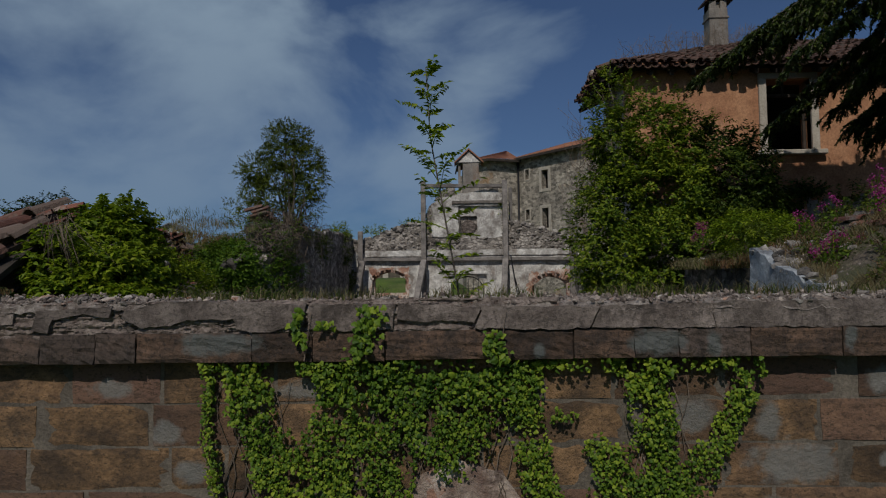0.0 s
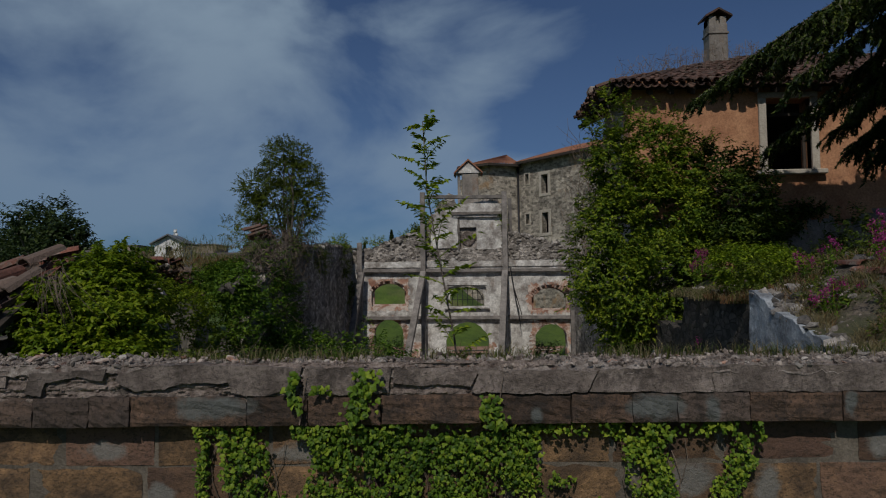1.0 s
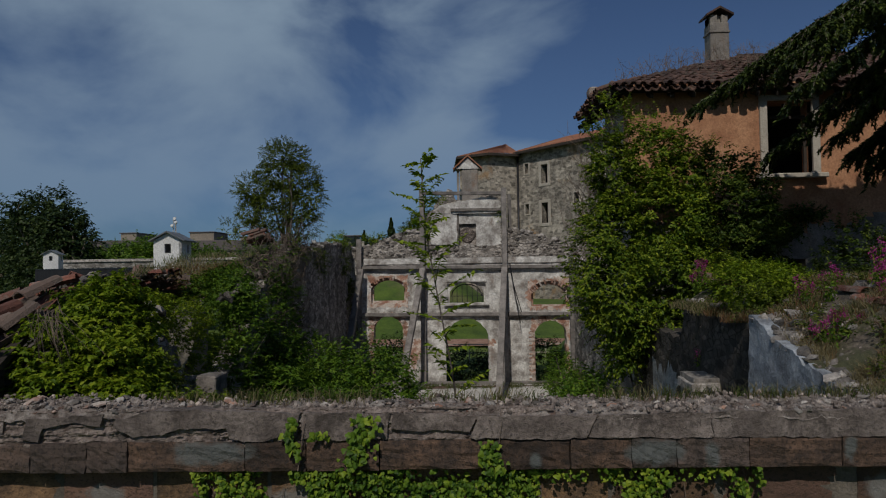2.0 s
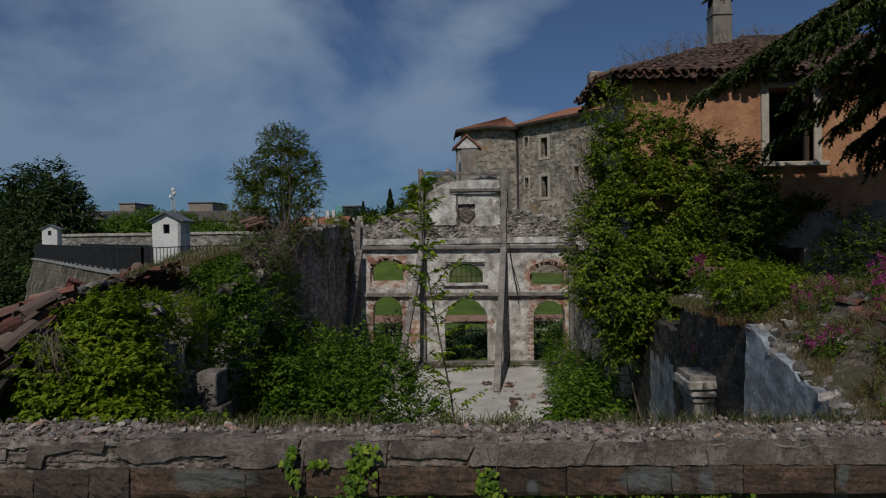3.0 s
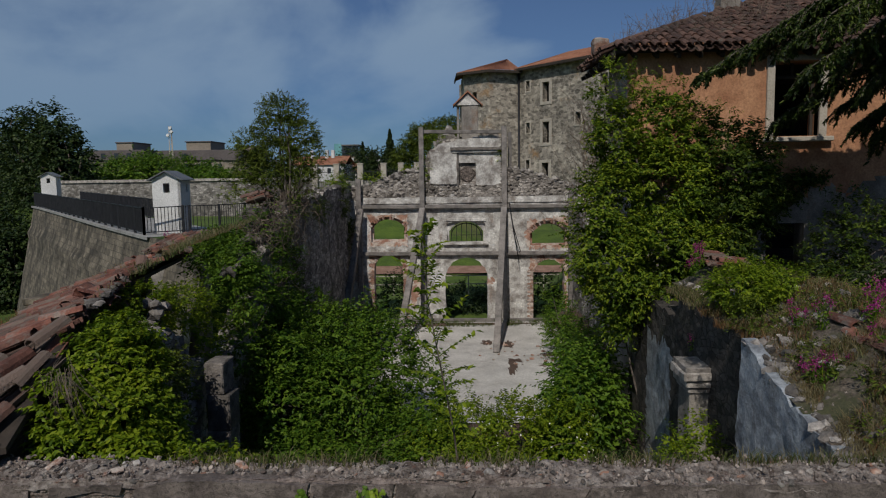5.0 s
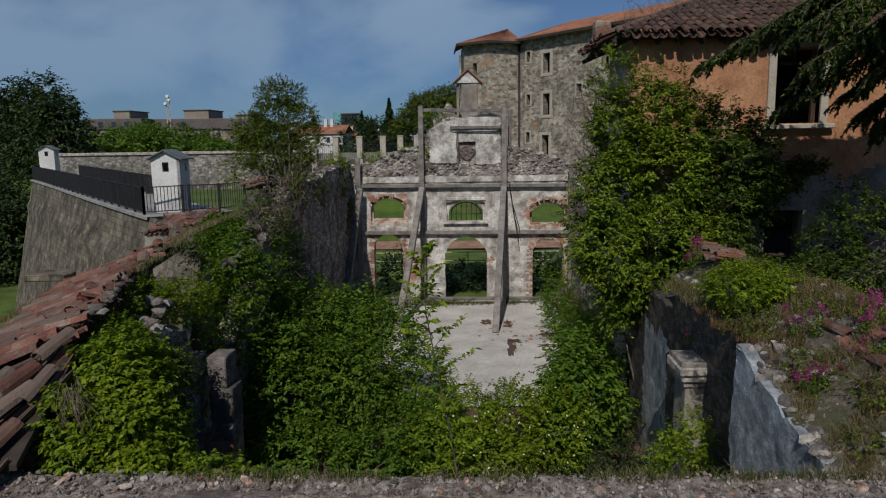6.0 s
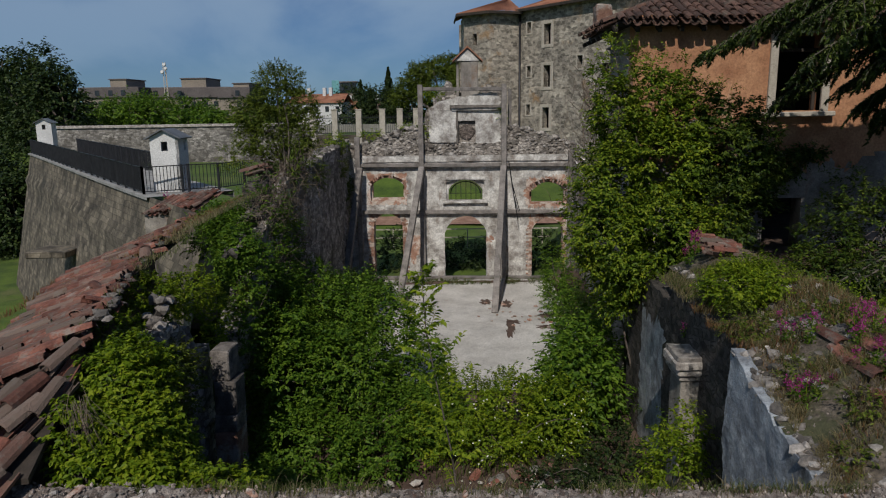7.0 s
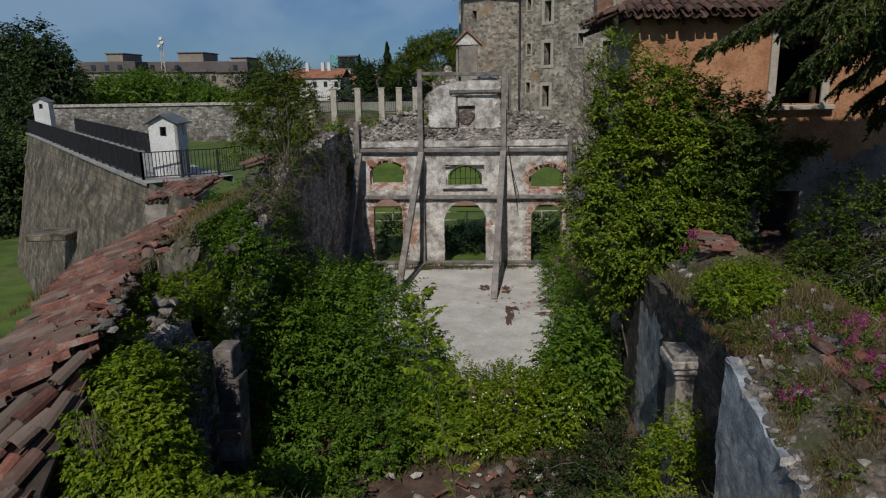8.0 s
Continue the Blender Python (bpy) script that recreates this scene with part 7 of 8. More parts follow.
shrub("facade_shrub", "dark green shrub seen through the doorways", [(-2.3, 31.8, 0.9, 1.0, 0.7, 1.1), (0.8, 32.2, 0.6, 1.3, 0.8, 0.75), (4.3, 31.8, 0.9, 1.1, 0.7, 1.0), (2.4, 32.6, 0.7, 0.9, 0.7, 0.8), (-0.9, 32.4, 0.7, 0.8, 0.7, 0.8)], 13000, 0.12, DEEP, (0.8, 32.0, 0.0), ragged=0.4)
shrub("corner_shrub", "dark shrub in the shaded corner beside the facade", [(4.3, 26.0, 0.8, 0.6, 1.6, 0.9), (4.1, 23.6, 0.7, 0.7, 1.2, 0.8), (4.4, 28.0, 1.0, 0.4, 0.7, 1.0), (4.1, 20.5, 1.0, 0.7, 1.6, 1.1), (3.9, 18.4, 1.0, 0.8, 1.2, 1.2)], 9000, 0.11, SHRUB, (4.3, 24.0, 0.0), ragged=0.5)
shrub("left_corner_shrub", "green shrub against the dark side wall", [(-3.2, 20.5, 1.3, 0.7, 1.6, 1.3), (-2.9, 23.2, 0.9, 0.8, 1.4, 0.9), (-3.2, 18.6, 2.2, 0.6, 0.9, 1.1), (-3.0, 25.8, 0.6, 0.7, 1.1, 0.7)], 11000, 0.11, SHRUB, (-3.1, 21.5, 0), ragged=0.5)

def add_blossom():
    P, N = blob_points([(0.7, 14.5, 0.95, 0.75, 0.7, 0.85), (1.7, 14.4, 1.0, 0.75, 0.7, 0.95), (2.6, 14.1, 0.9, 0.8, 0.8, 0.85), (1.3, 13.1, 0.5, 1.1, 0.9, 0.5)], 240, 0.15, 0.55)
    ob = new("blossom", leaf_mesh("blossom", P, N + [0, -0.3, 0.6], 0.05, WHITEFLOWER, 0.8))
    tagged(under(ob, bpy.data.objects["dogwood_shrub"]), "small white blossoms", kind="stuff")


add_blossom()

# creeper over the left pier
shrub("creeper_mass", "bright green creeper heaped over a stone pier", [(-3.1, 7.2, 4.52, 0.44, 0.45, 0.40), (-2.92, 7.25, 4.42, 0.34, 0.5, 0.40), (-2.72, 7.0, 4.10, 0.34, 0.4, 0.40), (-2.58, 7.0, 3.75, 0.28, 0.4, 0.4), (-3.12, 6.6, 4.12, 0.36, 0.40, 0.40), (-2.82, 6.6, 3.95, 0.38, 0.40, 0.48), (-2.66, 7.2, 3.45, 0.32, 0.5, 0.55), (-2.58, 6.7, 3.4, 0.34, 0.4, 0.5), (-2.2, 6.5, 3.55, 0.30, 0.22, 0.26), (-1.75, 6.4, 3.68, 0.35, 0.2, 0.2), (-2.95, 6.3, 3.92, 0.36, 0.22, 0.28), (-2.55, 6.28, 3.78, 0.36, 0.2, 0.25)], 38000, 0.072, BRIGHT, (-2.9, 6.9, 3.4), stems=0, ragged=0.6, shell=0.35, shoot=0.15)
shrub("ivy_mound", "ivy mound on the broken wall top", [(-4.6, 11.3, 4.42, 0.65, 0.9, 0.28), (-4.25, 11.0, 4.1, 0.25, 0.6, 0.45), (-4.4, 12.3, 4.1, 0.5, 0.8, 0.40), (-4.3, 9.6, 4.3, 0.35, 0.5, 0.22), (-4.0, 12.6, 3.4, 0.2, 0.5, 0.8)], 17000, 0.055, BRIGHT, (-4.2, 11.0, 4.1), stems=0, ragged=0.5, shoot=0.12)
shrub("wall_end_vines", "dark vines hanging over the broken wall end", [(-3.95, 9.35, 3.5, 0.25, 0.25, 0.7), (-4.0, 9.4, 2.5, 0.25, 0.25, 0.8), (-3.8, 10.3, 3.3, 0.18, 0.7, 0.7), (-4.2, 9.3, 4.15, 0.35, 0.3, 0.2)], 9000, 0.075, OLIVE, (-4.0, 9.2, 2.0), stems=0, ragged=0.8, gaps=0.3)
# tangled vines over the left wall
shrub("vine_tangle", "tangled vines and dry stems over the side wall", [(-4.8, 15.8, 4.5, 0.8, 1.0, 0.5), (-4.2, 17.0, 4.9, 0.6, 0.9, 0.8), (-4.0, 15.4, 3.6, 0.45, 1.2, 1.1), (-3.9, 17.3, 3.8, 0.4, 1.0, 1.2), (-4.1, 14.6, 4.4, 0.5, 0.7, 0.5), (-4.2, 19.4, 5.6, 0.4, 0.9, 0.3), (-3.9, 14.0, 2.6, 0.3, 0.5, 1.5)], 30000, 0.088, SHRUB, (-4.2, 16.2, 3.0), stems=14, ragged=0.8, shell=0.6, gaps=0.25)
shrub("vine_curtain", "dark hanging vines on the shaded side wall", [(-3.95, 14.2, 2.2, 0.18, 0.8, 1.6), (-3.92, 16.0, 2.2, 0.22, 1.2, 1.7), (-3.92, 18.4, 3.6, 0.2, 0.8, 1.5), (-3.92, 27.0, 5.4, 0.12, 0.8, 0.6), (-3.92, 28.4, 3.6, 0.12, 0.5, 1.4), (-3.9, 19.0, 1.6, 0.2, 1.4, 1.6), (-3.92, 22.5, 5.3, 0.10, 1.0, 0.4)], 17000, 0.085, OLIVE, (-3.95, 17.0, 0.5), stems=0, ragged=0.5, gaps=0.28)
shrub("roof_end_bush", "green bush at the end of the tiled roof", [(-4.75, 16.0, 4.75, 0.55, 0.8, 0.42), (-4.45, 15.3, 4.5, 0.4, 0.6, 0.5), (-5.2, 16.8, 4.8, 0.45, 0.7, 0.3)], 8500, 0.088, SHRUB, (-4.7, 16.0, 4.3), stems=0, ragged=0.6)
shrub("wall_top_weeds", "green weeds along the broken facade top", [(-3.0, 29.2, 6.3, 0.6, 0.3, 0.22), (-4.2, 27.5, 6.2, 0.4, 0.8, 0.3), (-1.6, 29.4, 6.6, 0.5, 0.3, 0.2), (-0.75, 29.1, 6.6, 0.2, 0.3, 0.6), (2.35, 29.1, 7.1, 0.12, 0.3, 0.5), (-0.4, 29.6, 8.0, 0.6, 0.4, 0.2)], 3600, 0.08, BRIGHT, (-2.4, 29.3, 6.1), stems=0, ragged=0.6)


def build_wall_tree():
    t = thing("wall_tree", (-4.15, 19.2, 5.2), "small evergreen tree rooted on the ruined wall top", "tree")
    crown = [(-3.75, 17.95, 7.98, 0.50, 0.42, 0.42), (-3.95, 17.9, 7.55, 0.58, 0.5, 0.45), (-3.55, 17.95, 7.3, 0.50, 0.5, 0.45), (-4.55, 17.8, 7.1, 0.42, 0.4, 0.30), (-4.1, 17.9, 6.9, 0.62, 0.5, 0.40), (-3.5, 17.9, 6.6, 0.40, 0.4, 0.5), (-4.75, 17.8, 6.5, 0.32, 0.35, 0.35), (-3.25, 17.9, 7.4, 0.32, 0.35, 0.4), (-4.0, 17.9, 7.9, 0.5, 0.45, 0.45), (-4.65, 17.9, 7.15, 0.55, 0.45, 0.42), (-3.25, 17.9, 6.9, 0.45, 0.4, 0.55), (-4.3, 17.9, 6.4, 0.6, 0.45, 0.4)]
    far = lambda q: (0.616 + (q[0] - 0.616) * 1.07, 0.24 + (q[1] - 0.24) * 1.07, 5.42 + (q[2] - 5.42) * 1.07) + tuple(k * 1.07 for k in q[3:])
    crown = [far(c) for c in crown]
    leafy("crown", crown, 80000, 0.052, OLIVE, t, shell=0.95, ragged=0.35, freq=2.4, shoot=0.15)
    leafy("low_sprays", [far(c) for c in [(-4.6, 17.8, 6.0, 0.6, 0.5, 0.45), (-3.6, 17.9, 5.7, 0.5, 0.5, 0.5), (-5.2, 17.8, 6.1, 0.5, 0.4, 0.35), (-3.3, 17.9, 6.2, 0.4, 0.4, 0.5)]], 9000, 0.06, OLIVE, t, shell=0.9, gaps=0.35)
    tips = [c[:3] for c in crown] + [far((-4.9, 17.8, 6.2)), far((-3.1, 17.9, 6.3)), far((-4.6, 17.8, 6.8)), far((-5.0, 17.7, 5.9))]
    tubes("trunk", [([(-4.15, 19.2, 4.4), (-4.12, 19.2, 5.6), (-4.02, 19.18, 6.7), (-4.0, 19.18, 7.8)], 0.08, 0.03)] + branches((-4.15, 19.2, 5.2), tips, 0.035, 0.08, 6, 4), BARK, t)


build_wall_tree()

# tall bush before the ochre house
BUSH = [(4.2, 15.9, 3.3, 0.45, 0.6, 0.6), (4.1, 15.6, 4.2, 0.72, 0.8, 1.2), (4.0, 15.6, 5.7, 0.78, 0.7, 0.9), (5.2, 15.2, 4.6, 1.1, 0.8, 1.2), (5.1, 15.6, 6.1, 1.0, 0.7, 0.9), (3.75, 15.6, 4.8, 0.68, 0.7, 1.2), (4.0, 15.7, 7.2, 0.55, 0.5, 0.9), (4.9, 15.9, 7.3, 0.75, 0.45, 0.75), (5.7, 15.9, 6.9, 0.9, 0.45, 0.75)]
DARK_BUSH = [(6.2, 15.5, 4.9, 1.0, 0.7, 1.1), (6.5, 15.7, 6.1, 0.85, 0.6, 0.75), (7.2, 15.8, 5.6, 0.5, 0.5, 0.75), (6.4, 15.9, 6.9, 0.75, 0.45, 0.75), (7.1, 15.9, 6.2, 0.6, 0.45, 0.75), (5.9, 15.6, 3.9, 0.7, 0.6, 0.7)]
shrub("tall_bush", "tall green bush covering the corner of the ochre house", BUSH, 76000, 0.098, BUSHLEAF, (4.8, 15.8, 0.5), stems=0, ragged=1.0, shell=0.6, freq=1.5, shoot=0.34, gaps=0.10)
shrub("dark_bush", "darker green bush beside the broken window", DARK_BUSH, 36000, 0.095, DARKLEAF, (6.6, 15.9, 3.4), stems=0, ragged=1.0, shell=0.6, freq=1.6, shoot=0.32, gaps=0.10)
shrub("climber", "thin climbing shoots up to the eaves", [(3.95, 15.8, 8.5, 0.25, 0.3, 0.45), (4.3, 15.9, 8.2, 0.40, 0.3, 0.45), (5.1, 16.0, 8.1, 0.55, 0.3, 0.4), (5.9, 16.1, 7.6, 0.45, 0.3, 0.35), (6.5, 16.1, 7.6, 0.40, 0.25, 0.35), (7.35, 16.1, 6.9, 0.35, 0.25, 0.4)], 12000, 0.065, BUSHLEAF, (4.9, 15.9, 5.5), stems=0, ragged=0.8, shell=0.9, gaps=0.3)
shrub("bank_shrub", "low yellow-green shrub on the broken wall top", [(4.7, 10.4, 4.66, 0.50, 0.6, 0.28), (5.2, 10.6, 4.7, 0.5, 0.6, 0.28)], 11000, 0.058, BRIGHT, (4.8, 10.9, 4.1), stems=0, ragged=0.6)
shrub("bank_weeds", "fresh green weeds behind the coping tiles", [(6.2, 8.6, 4.4, 0.6, 0.9, 0.3), (6.9, 7.9, 4.1, 0.6, 0.8, 0.4), (6.2, 10.3, 4.4, 0.6, 0.9, 0.3), (7.0, 9.6, 4.1, 0.7, 1.0, 0.4)], 18000, 0.06, BRIGHT, (6.3, 8.8, 3.9), stems=0, ragged=0.6)
# dark shrub, thickened so its colour also carries the shade before the wall
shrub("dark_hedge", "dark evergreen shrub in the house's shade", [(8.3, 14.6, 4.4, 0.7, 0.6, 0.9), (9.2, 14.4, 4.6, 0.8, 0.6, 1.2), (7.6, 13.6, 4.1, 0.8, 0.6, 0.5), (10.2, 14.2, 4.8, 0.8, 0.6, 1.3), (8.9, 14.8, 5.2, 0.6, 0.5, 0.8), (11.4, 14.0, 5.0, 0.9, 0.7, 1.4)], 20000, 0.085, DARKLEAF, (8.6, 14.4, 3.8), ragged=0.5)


shrub("wall_vine", "dark vine strand trailing across the stucco wall", [(7.5, 16.9, 5.35, 0.35, 0.12, 0.22), (8.0, 16.9, 5.5, 0.35, 0.12, 0.16), (8.45, 16.92, 5.85, 0.28, 0.12, 0.25), (8.8, 16.92, 6.2, 0.25, 0.1, 0.18), (9.1, 16.92, 6.15, 0.2, 0.1, 0.1)], 3600, 0.09, DARKLEAF, (7.2, 16.95, 5.0), stems=0, ragged=0.8)


def build_house_vines():
    v = thing("bare_vine", (4.7, 16.9, 5.0), "bare grey vine stems on the house corner", "vine")
    g = np.random.default_rng(8)
    paths = []
    for k in range(170):
        a = np.array([4.35 + g.normal() * 0.22, 17.0 + g.random() * 3, 4 + 3.5 * g.random()])
        pts = [a]
        for i in range(6):
            pts.append(pts[-1] + np.array([g.normal() * 0.13 - 0.05, g.normal() * 0.15, 0.12 + 0.2 * g.random()]))
        paths.append((pts, 0.012, 0.004))
    tagged(tubes("stem_tangle", paths, TWIG, v, sides=4), kind="stuff")
    d = thing("roof_weeds", (7, 19.5, 10.4), "dry bare weeds growing on the tiled roof", "weeds")
    paths = []
    for k in range(170):
        x = 4.6 + 4.6 * g.random()
        y = 17 + 3.5 * g.random()
        z = 9.12 + 0.42 * min(y - 16.08, x - 3.9) + 0.05
        if x < 5.0 and g.random() < 0.3:
            continue
        h = 0.25 + 0.45 * g.random()
        p = np.array([x, y, z])
        top = p + np.array([g.normal() * 0.2, g.normal() * 0.1, h])
        paths.append(([p, (p + top) / 2 + g.normal(size=3) * 0.04, top], 0.006, 0.003))
        for _ in range(3):
            s = p + (top - p) * (0.3 + 0.6 * g.random())
            paths.append(([s, s + np.array([g.normal() * 0.12, g.normal() * 0.05, 0.12 * g.random()])], 0.004, 0.002))
    tagged(tubes("stalk_growth", paths, TWIG, d, sides=3), kind="stuff")


build_house_vines()


def build_dry_tangle():
    d = thing("dry_vine_tangle", (-4.2, 18.5, 5.3), "grey tangle of dry vine stems on the wall top", "vine")
    g = np.random.default_rng(44)
    paths = []
    hanging = []
    for k in range(460):
        y = 15.4 + 5.2 * g.random()
        a = np.array([-3.95 + g.normal() * 0.3, y, np.interp(y, [16, 18.6, 20, 22], [5.0, 5.7, 5.8, 5.7]) + g.normal() * 0.12])
        low = g.random() < 0.45
        if low:
            a = np.array([-3.85 + g.normal() * 0.08, 16 + 4 * g.random(), 2.5 + 3 * g.random()])
        pts = [a]
        v = g.normal(size=3) * 0.14
        for i in range(5):
            v = v * 0.6 + g.normal(size=3) * [0.08, 0.12, 0.10]
            pts.append(pts[-1] + v)
        (hanging if low else paths).append((pts, 0.009, 0.004))
    tagged(tubes("top_tangle", paths, TWIG, d, sides=3), kind="stuff")
    tagged(tubes("hanging_tangle", hanging, TWIG, d, sides=3), kind="stuff")
    rocks = rock_meshes("stone", DULLSTONE, 4, 0.8, 61)
    w = thing("wall_top_stones", (-4.2, 18.5, 5.3), "loose stones on the broken side wall", "stones")
    for k in range(150):
        y = random.uniform(14, 29)
        top = np.interp(y, [13.6, 15.5, 17.4, 18.6, 20, 21.5, 24, 27, 29.3], [4.4, 4.75, 5.2, 5.55, 5.7, 5.6, 5.9, 5.95, 6.2])
        s = random.uniform(0.1, 0.3)
        piece("stone", random.choice(rocks), pose(-4.2 + random.uniform(-0.2, 0.2), y, top + random.uniform(-0.1, 0.05), random.uniform(0, 50), random.uniform(0, 50), random.uniform(0, 360)) @ Matrix.Scale(s, 4), w)


build_dry_tangle()


def build_cedar():
    t = thing("cedar_tree", (14.2, 11.2, 3.9), "old cedar with drooping dark green boughs", "tree")
    tubes("trunk", [([(14.2, 11.2, 3.5), (14.2, 11.2, 8), (14.15, 11.2, 13), (14.1, 11.2, 17)], 0.45, 0.2)], BARK, t, sides=10)
    g = np.random.default_rng(31)
    tips = [(5.65, 15.2, 8.60), (5.95, 14.6, 8.85), (6.30, 13.9, 9.10), (6.60, 13.0, 8.95), (6.50, 12.6, 8.25), (6.20, 11.0, 8.80), (7.00, 12.2, 8.60), (7.30, 15.5, 7.60), (7.90, 14.9, 8.30), (8.40, 14.0, 8.20), (8.70, 15.4, 7.90), (9.20, 15.2, 7.60), (8.20, 12.5, 9.30), (9.00, 13.5, 9.20), (9.6, 14.6, 8.4), (9.3, 14.2, 7.2), (7.6, 11.6, 9.5), (7.2, 13.0, 9.1), (7.2, 11.8, 9.2), (8.9, 15.1, 7.5), (9.4, 15.2, 7.2), (9.2, 14.6, 7.9), (6.9, 14.3, 9.0), (8.8, 14.4, 8.6), (9.0, 15.3, 8.2), (9.4, 14.8, 8.8), (9.0, 14.0, 9.4), (8.6, 13.6, 9.0), (9.7, 15.2, 7.9), (9.1, 14.8, 7.3), (8.8, 12.9, 9.6)]
    boughs = [((14.2, 11.2, z + 2.9 + 0.25 * (x - 7)), (x, y, z)) for x, y, z in tips]
    boughs += [((14.2, 11.2, z + 2.0), (x, y, z)) for x, y, z in ((6.10, 10.5, 4.80), (6.45, 10.3, 4.95), (7.30, 11.2, 4.55), (8.30, 11.0, 4.45))]
    for a, b in boughs:
        P, N, U, S, wood = [], [], [], [], []
        a, b = np.array(a), np.array(b)
        L = np.linalg.norm(b - a)
        line = [a + (b - a) * f + np.array([0, 0, 0.55 * math.sin(math.pi * f) - 0.25 * f * f]) for f in np.linspace(0, 1, 16)]
        wood.append((line, 0.075, 0.012))
        d = (b - a) / L
        for k in range(int(L * 30)):
            f = 0.25 + 0.75 * g.random()
            q = f * 15
            i = min(14, int(q))
            p = line[i] * (1 - q + i) + line[i + 1] * (q - i)
            side = np.array([d[1], -d[0], 0]) * g.normal() * 0.9 + d * (0.3 + 0.5 * g.random())
            ln = (0.35 + 0.6 * g.random()) * (1.15 - 0.55 * f)
            end = p + side * ln * 0.75 + np.array([0, 0, -ln * (0.35 + 0.5 * g.random())])
            mid = (p + end) / 2 + np.array([0, 0, 0.12 * ln])
            wood.append(([p, mid, end], 0.010, 0.003))
            for s in g.random(36):
                c = (1 - s) ** 2 * p + 2 * s * (1 - s) * mid + s * s * end
                v = (end - p) * 0.6 + g.normal(size=3) * 0.35 * ln + np.array([0, 0, -0.25 * ln])
                v /= np.linalg.norm(v)
                P.append(c + v * 0.03)
                U.append(v)
                N.append(g.normal(size=3) * 0.6 + np.array([0, -0.3, 0.8]))
                S.append(0.10 + 0.09 * g.random())
        P, N, U, S = map(np.array, (P, N, U, S))
        bough = tubes("bough", wood, BARK, t, sides=4)
        ob = new("needles", leaf_mesh("needles", P, unit(N), S, NEEDLE, 0.26, 0.03, up=unit(np.cross(U, unit(N)))))
        tagged(under(ob, bough), kind="stuff")
    # masses added mostly out of view: thicken the crown, shade the lower house wall
    leafy("inner_foliage", [(8.9, 13.6, 9.3, 0.7, 0.5, 0.5), (9.6, 13.8, 8.6, 0.8, 0.5, 0.6), (8.2, 12.4, 9.7, 0.7, 0.4, 0.3), (10.2, 13.8, 7.7, 0.8, 0.5, 0.6), (9.6, 12.6, 9.6, 1.0, 0.7, 0.7), (10.8, 12.9, 8.6, 1.2, 0.8, 0.9), (9.4, 12.2, 10.6, 1.3, 0.8, 0.5), (11.6, 12.4, 10.2, 1.6, 0.9, 1.2), (12.4, 12.0, 7.6, 1.4, 1.0, 1.3)], 20000, 0.13, NEEDLE, t, slim=0.26, shell=0.9, ragged=0.6, shoot=0.5)
    # the rest of the crown, above and behind
    leafy("upper_crown", [(14.2, 11.2, 15, 3.0, 2.6, 1.2), (14.2, 11.2, 18, 2.2, 2.0, 1.6), (16.5, 12.5, 12, 2.5, 2.5, 1.0), (16.8, 12.5, 8.5, 2.5, 2.5, 1.0)], 9000, 0.22, NEEDLE, t, slim=0.3, shell=0.9)


build_cedar()


def build_grass():
    def strip(n, x0, x1, y0, y1, zf):
        x, y = RNG.uniform(x0, x1, n), RNG.uniform(y0, y1, n)
        keep = np.array([noise.noise(Vector((a * 1.7, b * 1.7, 2))) > -0.12 for a, b in zip(x, y)])
        x, y = x[keep], y[keep]
        return np.stack([x, y, np.array([zf(a, b) for a, b in zip(x, y)])], 1)

    def add(name, label, P, h, m, **kw):
        tagged(blades(name, P, h, m, None, label, **kw), category="grass", kind="stuff")

    top = lambda x, y: 3.86
    add("wall_grass", "wild grass tufts behind the front wall top", strip(1500, -2.4, 4.2, 5.92, 6.03, top), 0.10, GRASS, width=0.004)
    add("wall_dry_grass", "dry grass stalks on the front wall top", strip(1100, -2.0, 4.5, 5.90, 6.03, top), 0.13, DRYGRASS, width=0.003)
    add("bank_grass", "dry and green grass on the rubble bank", strip(13000, 4.25, 6.3, 6.2, 12.8, BANK_TOP), 0.11, GRASS, width=0.004)
    add("bank_dry_grass", "dry grass stalks on the rubble bank", strip(15000, 4.2, 6.3, 6.2, 12.8, BANK_TOP), 0.13, DRYGRASS, width=0.0035)
    add("bank_tufts", "dry grass tufts between the bank stones", strip(9000, 4.05, 5.3, 6.2, 7.8, BANK_TOP), 0.12, DRYGRASS, width=0.003)
    add("bank_red_weeds", "rusty red weeds on the rubble bank", strip(10000, 4.15, 6.2, 6.2, 11.0, BANK_TOP), 0.11, REDWEED, width=0.005)
    ra = lambda x, y: plane_a(x, y) + 0.03
    add("roof_grass", "dry grass growing between the roof tiles", strip(8000, -6.4, -4.2, 9.5, 18, ra), 0.11, DRYGRASS, width=0.004)
    add("roof_green_grass", "green tufts between the roof tiles", strip(3200, -6.4, -3.8, 7.5, 17, ra), 0.10, GRASS, width=0.004)
    add("roof_red_weeds", "rusty weeds on the far end of the tiled roof", strip(7000, -7.4, -4.8, 11.5, 19.0, ra), 0.13, REDWEED, width=0.006)
    add("floor_weeds", "green weeds at the foot of the facade", strip(2600, -2.5, 4.6, 28.0, 28.85, lambda x, y: 0.2), 0.16, GRASS, width=0.008)
    add("undergrowth", "green undergrowth on the ruin's soil", strip(4200, -3.8, 4.4, 12.8, 18.0, lambda x, y: 0.0), 0.30, GRASS, width=0.008)


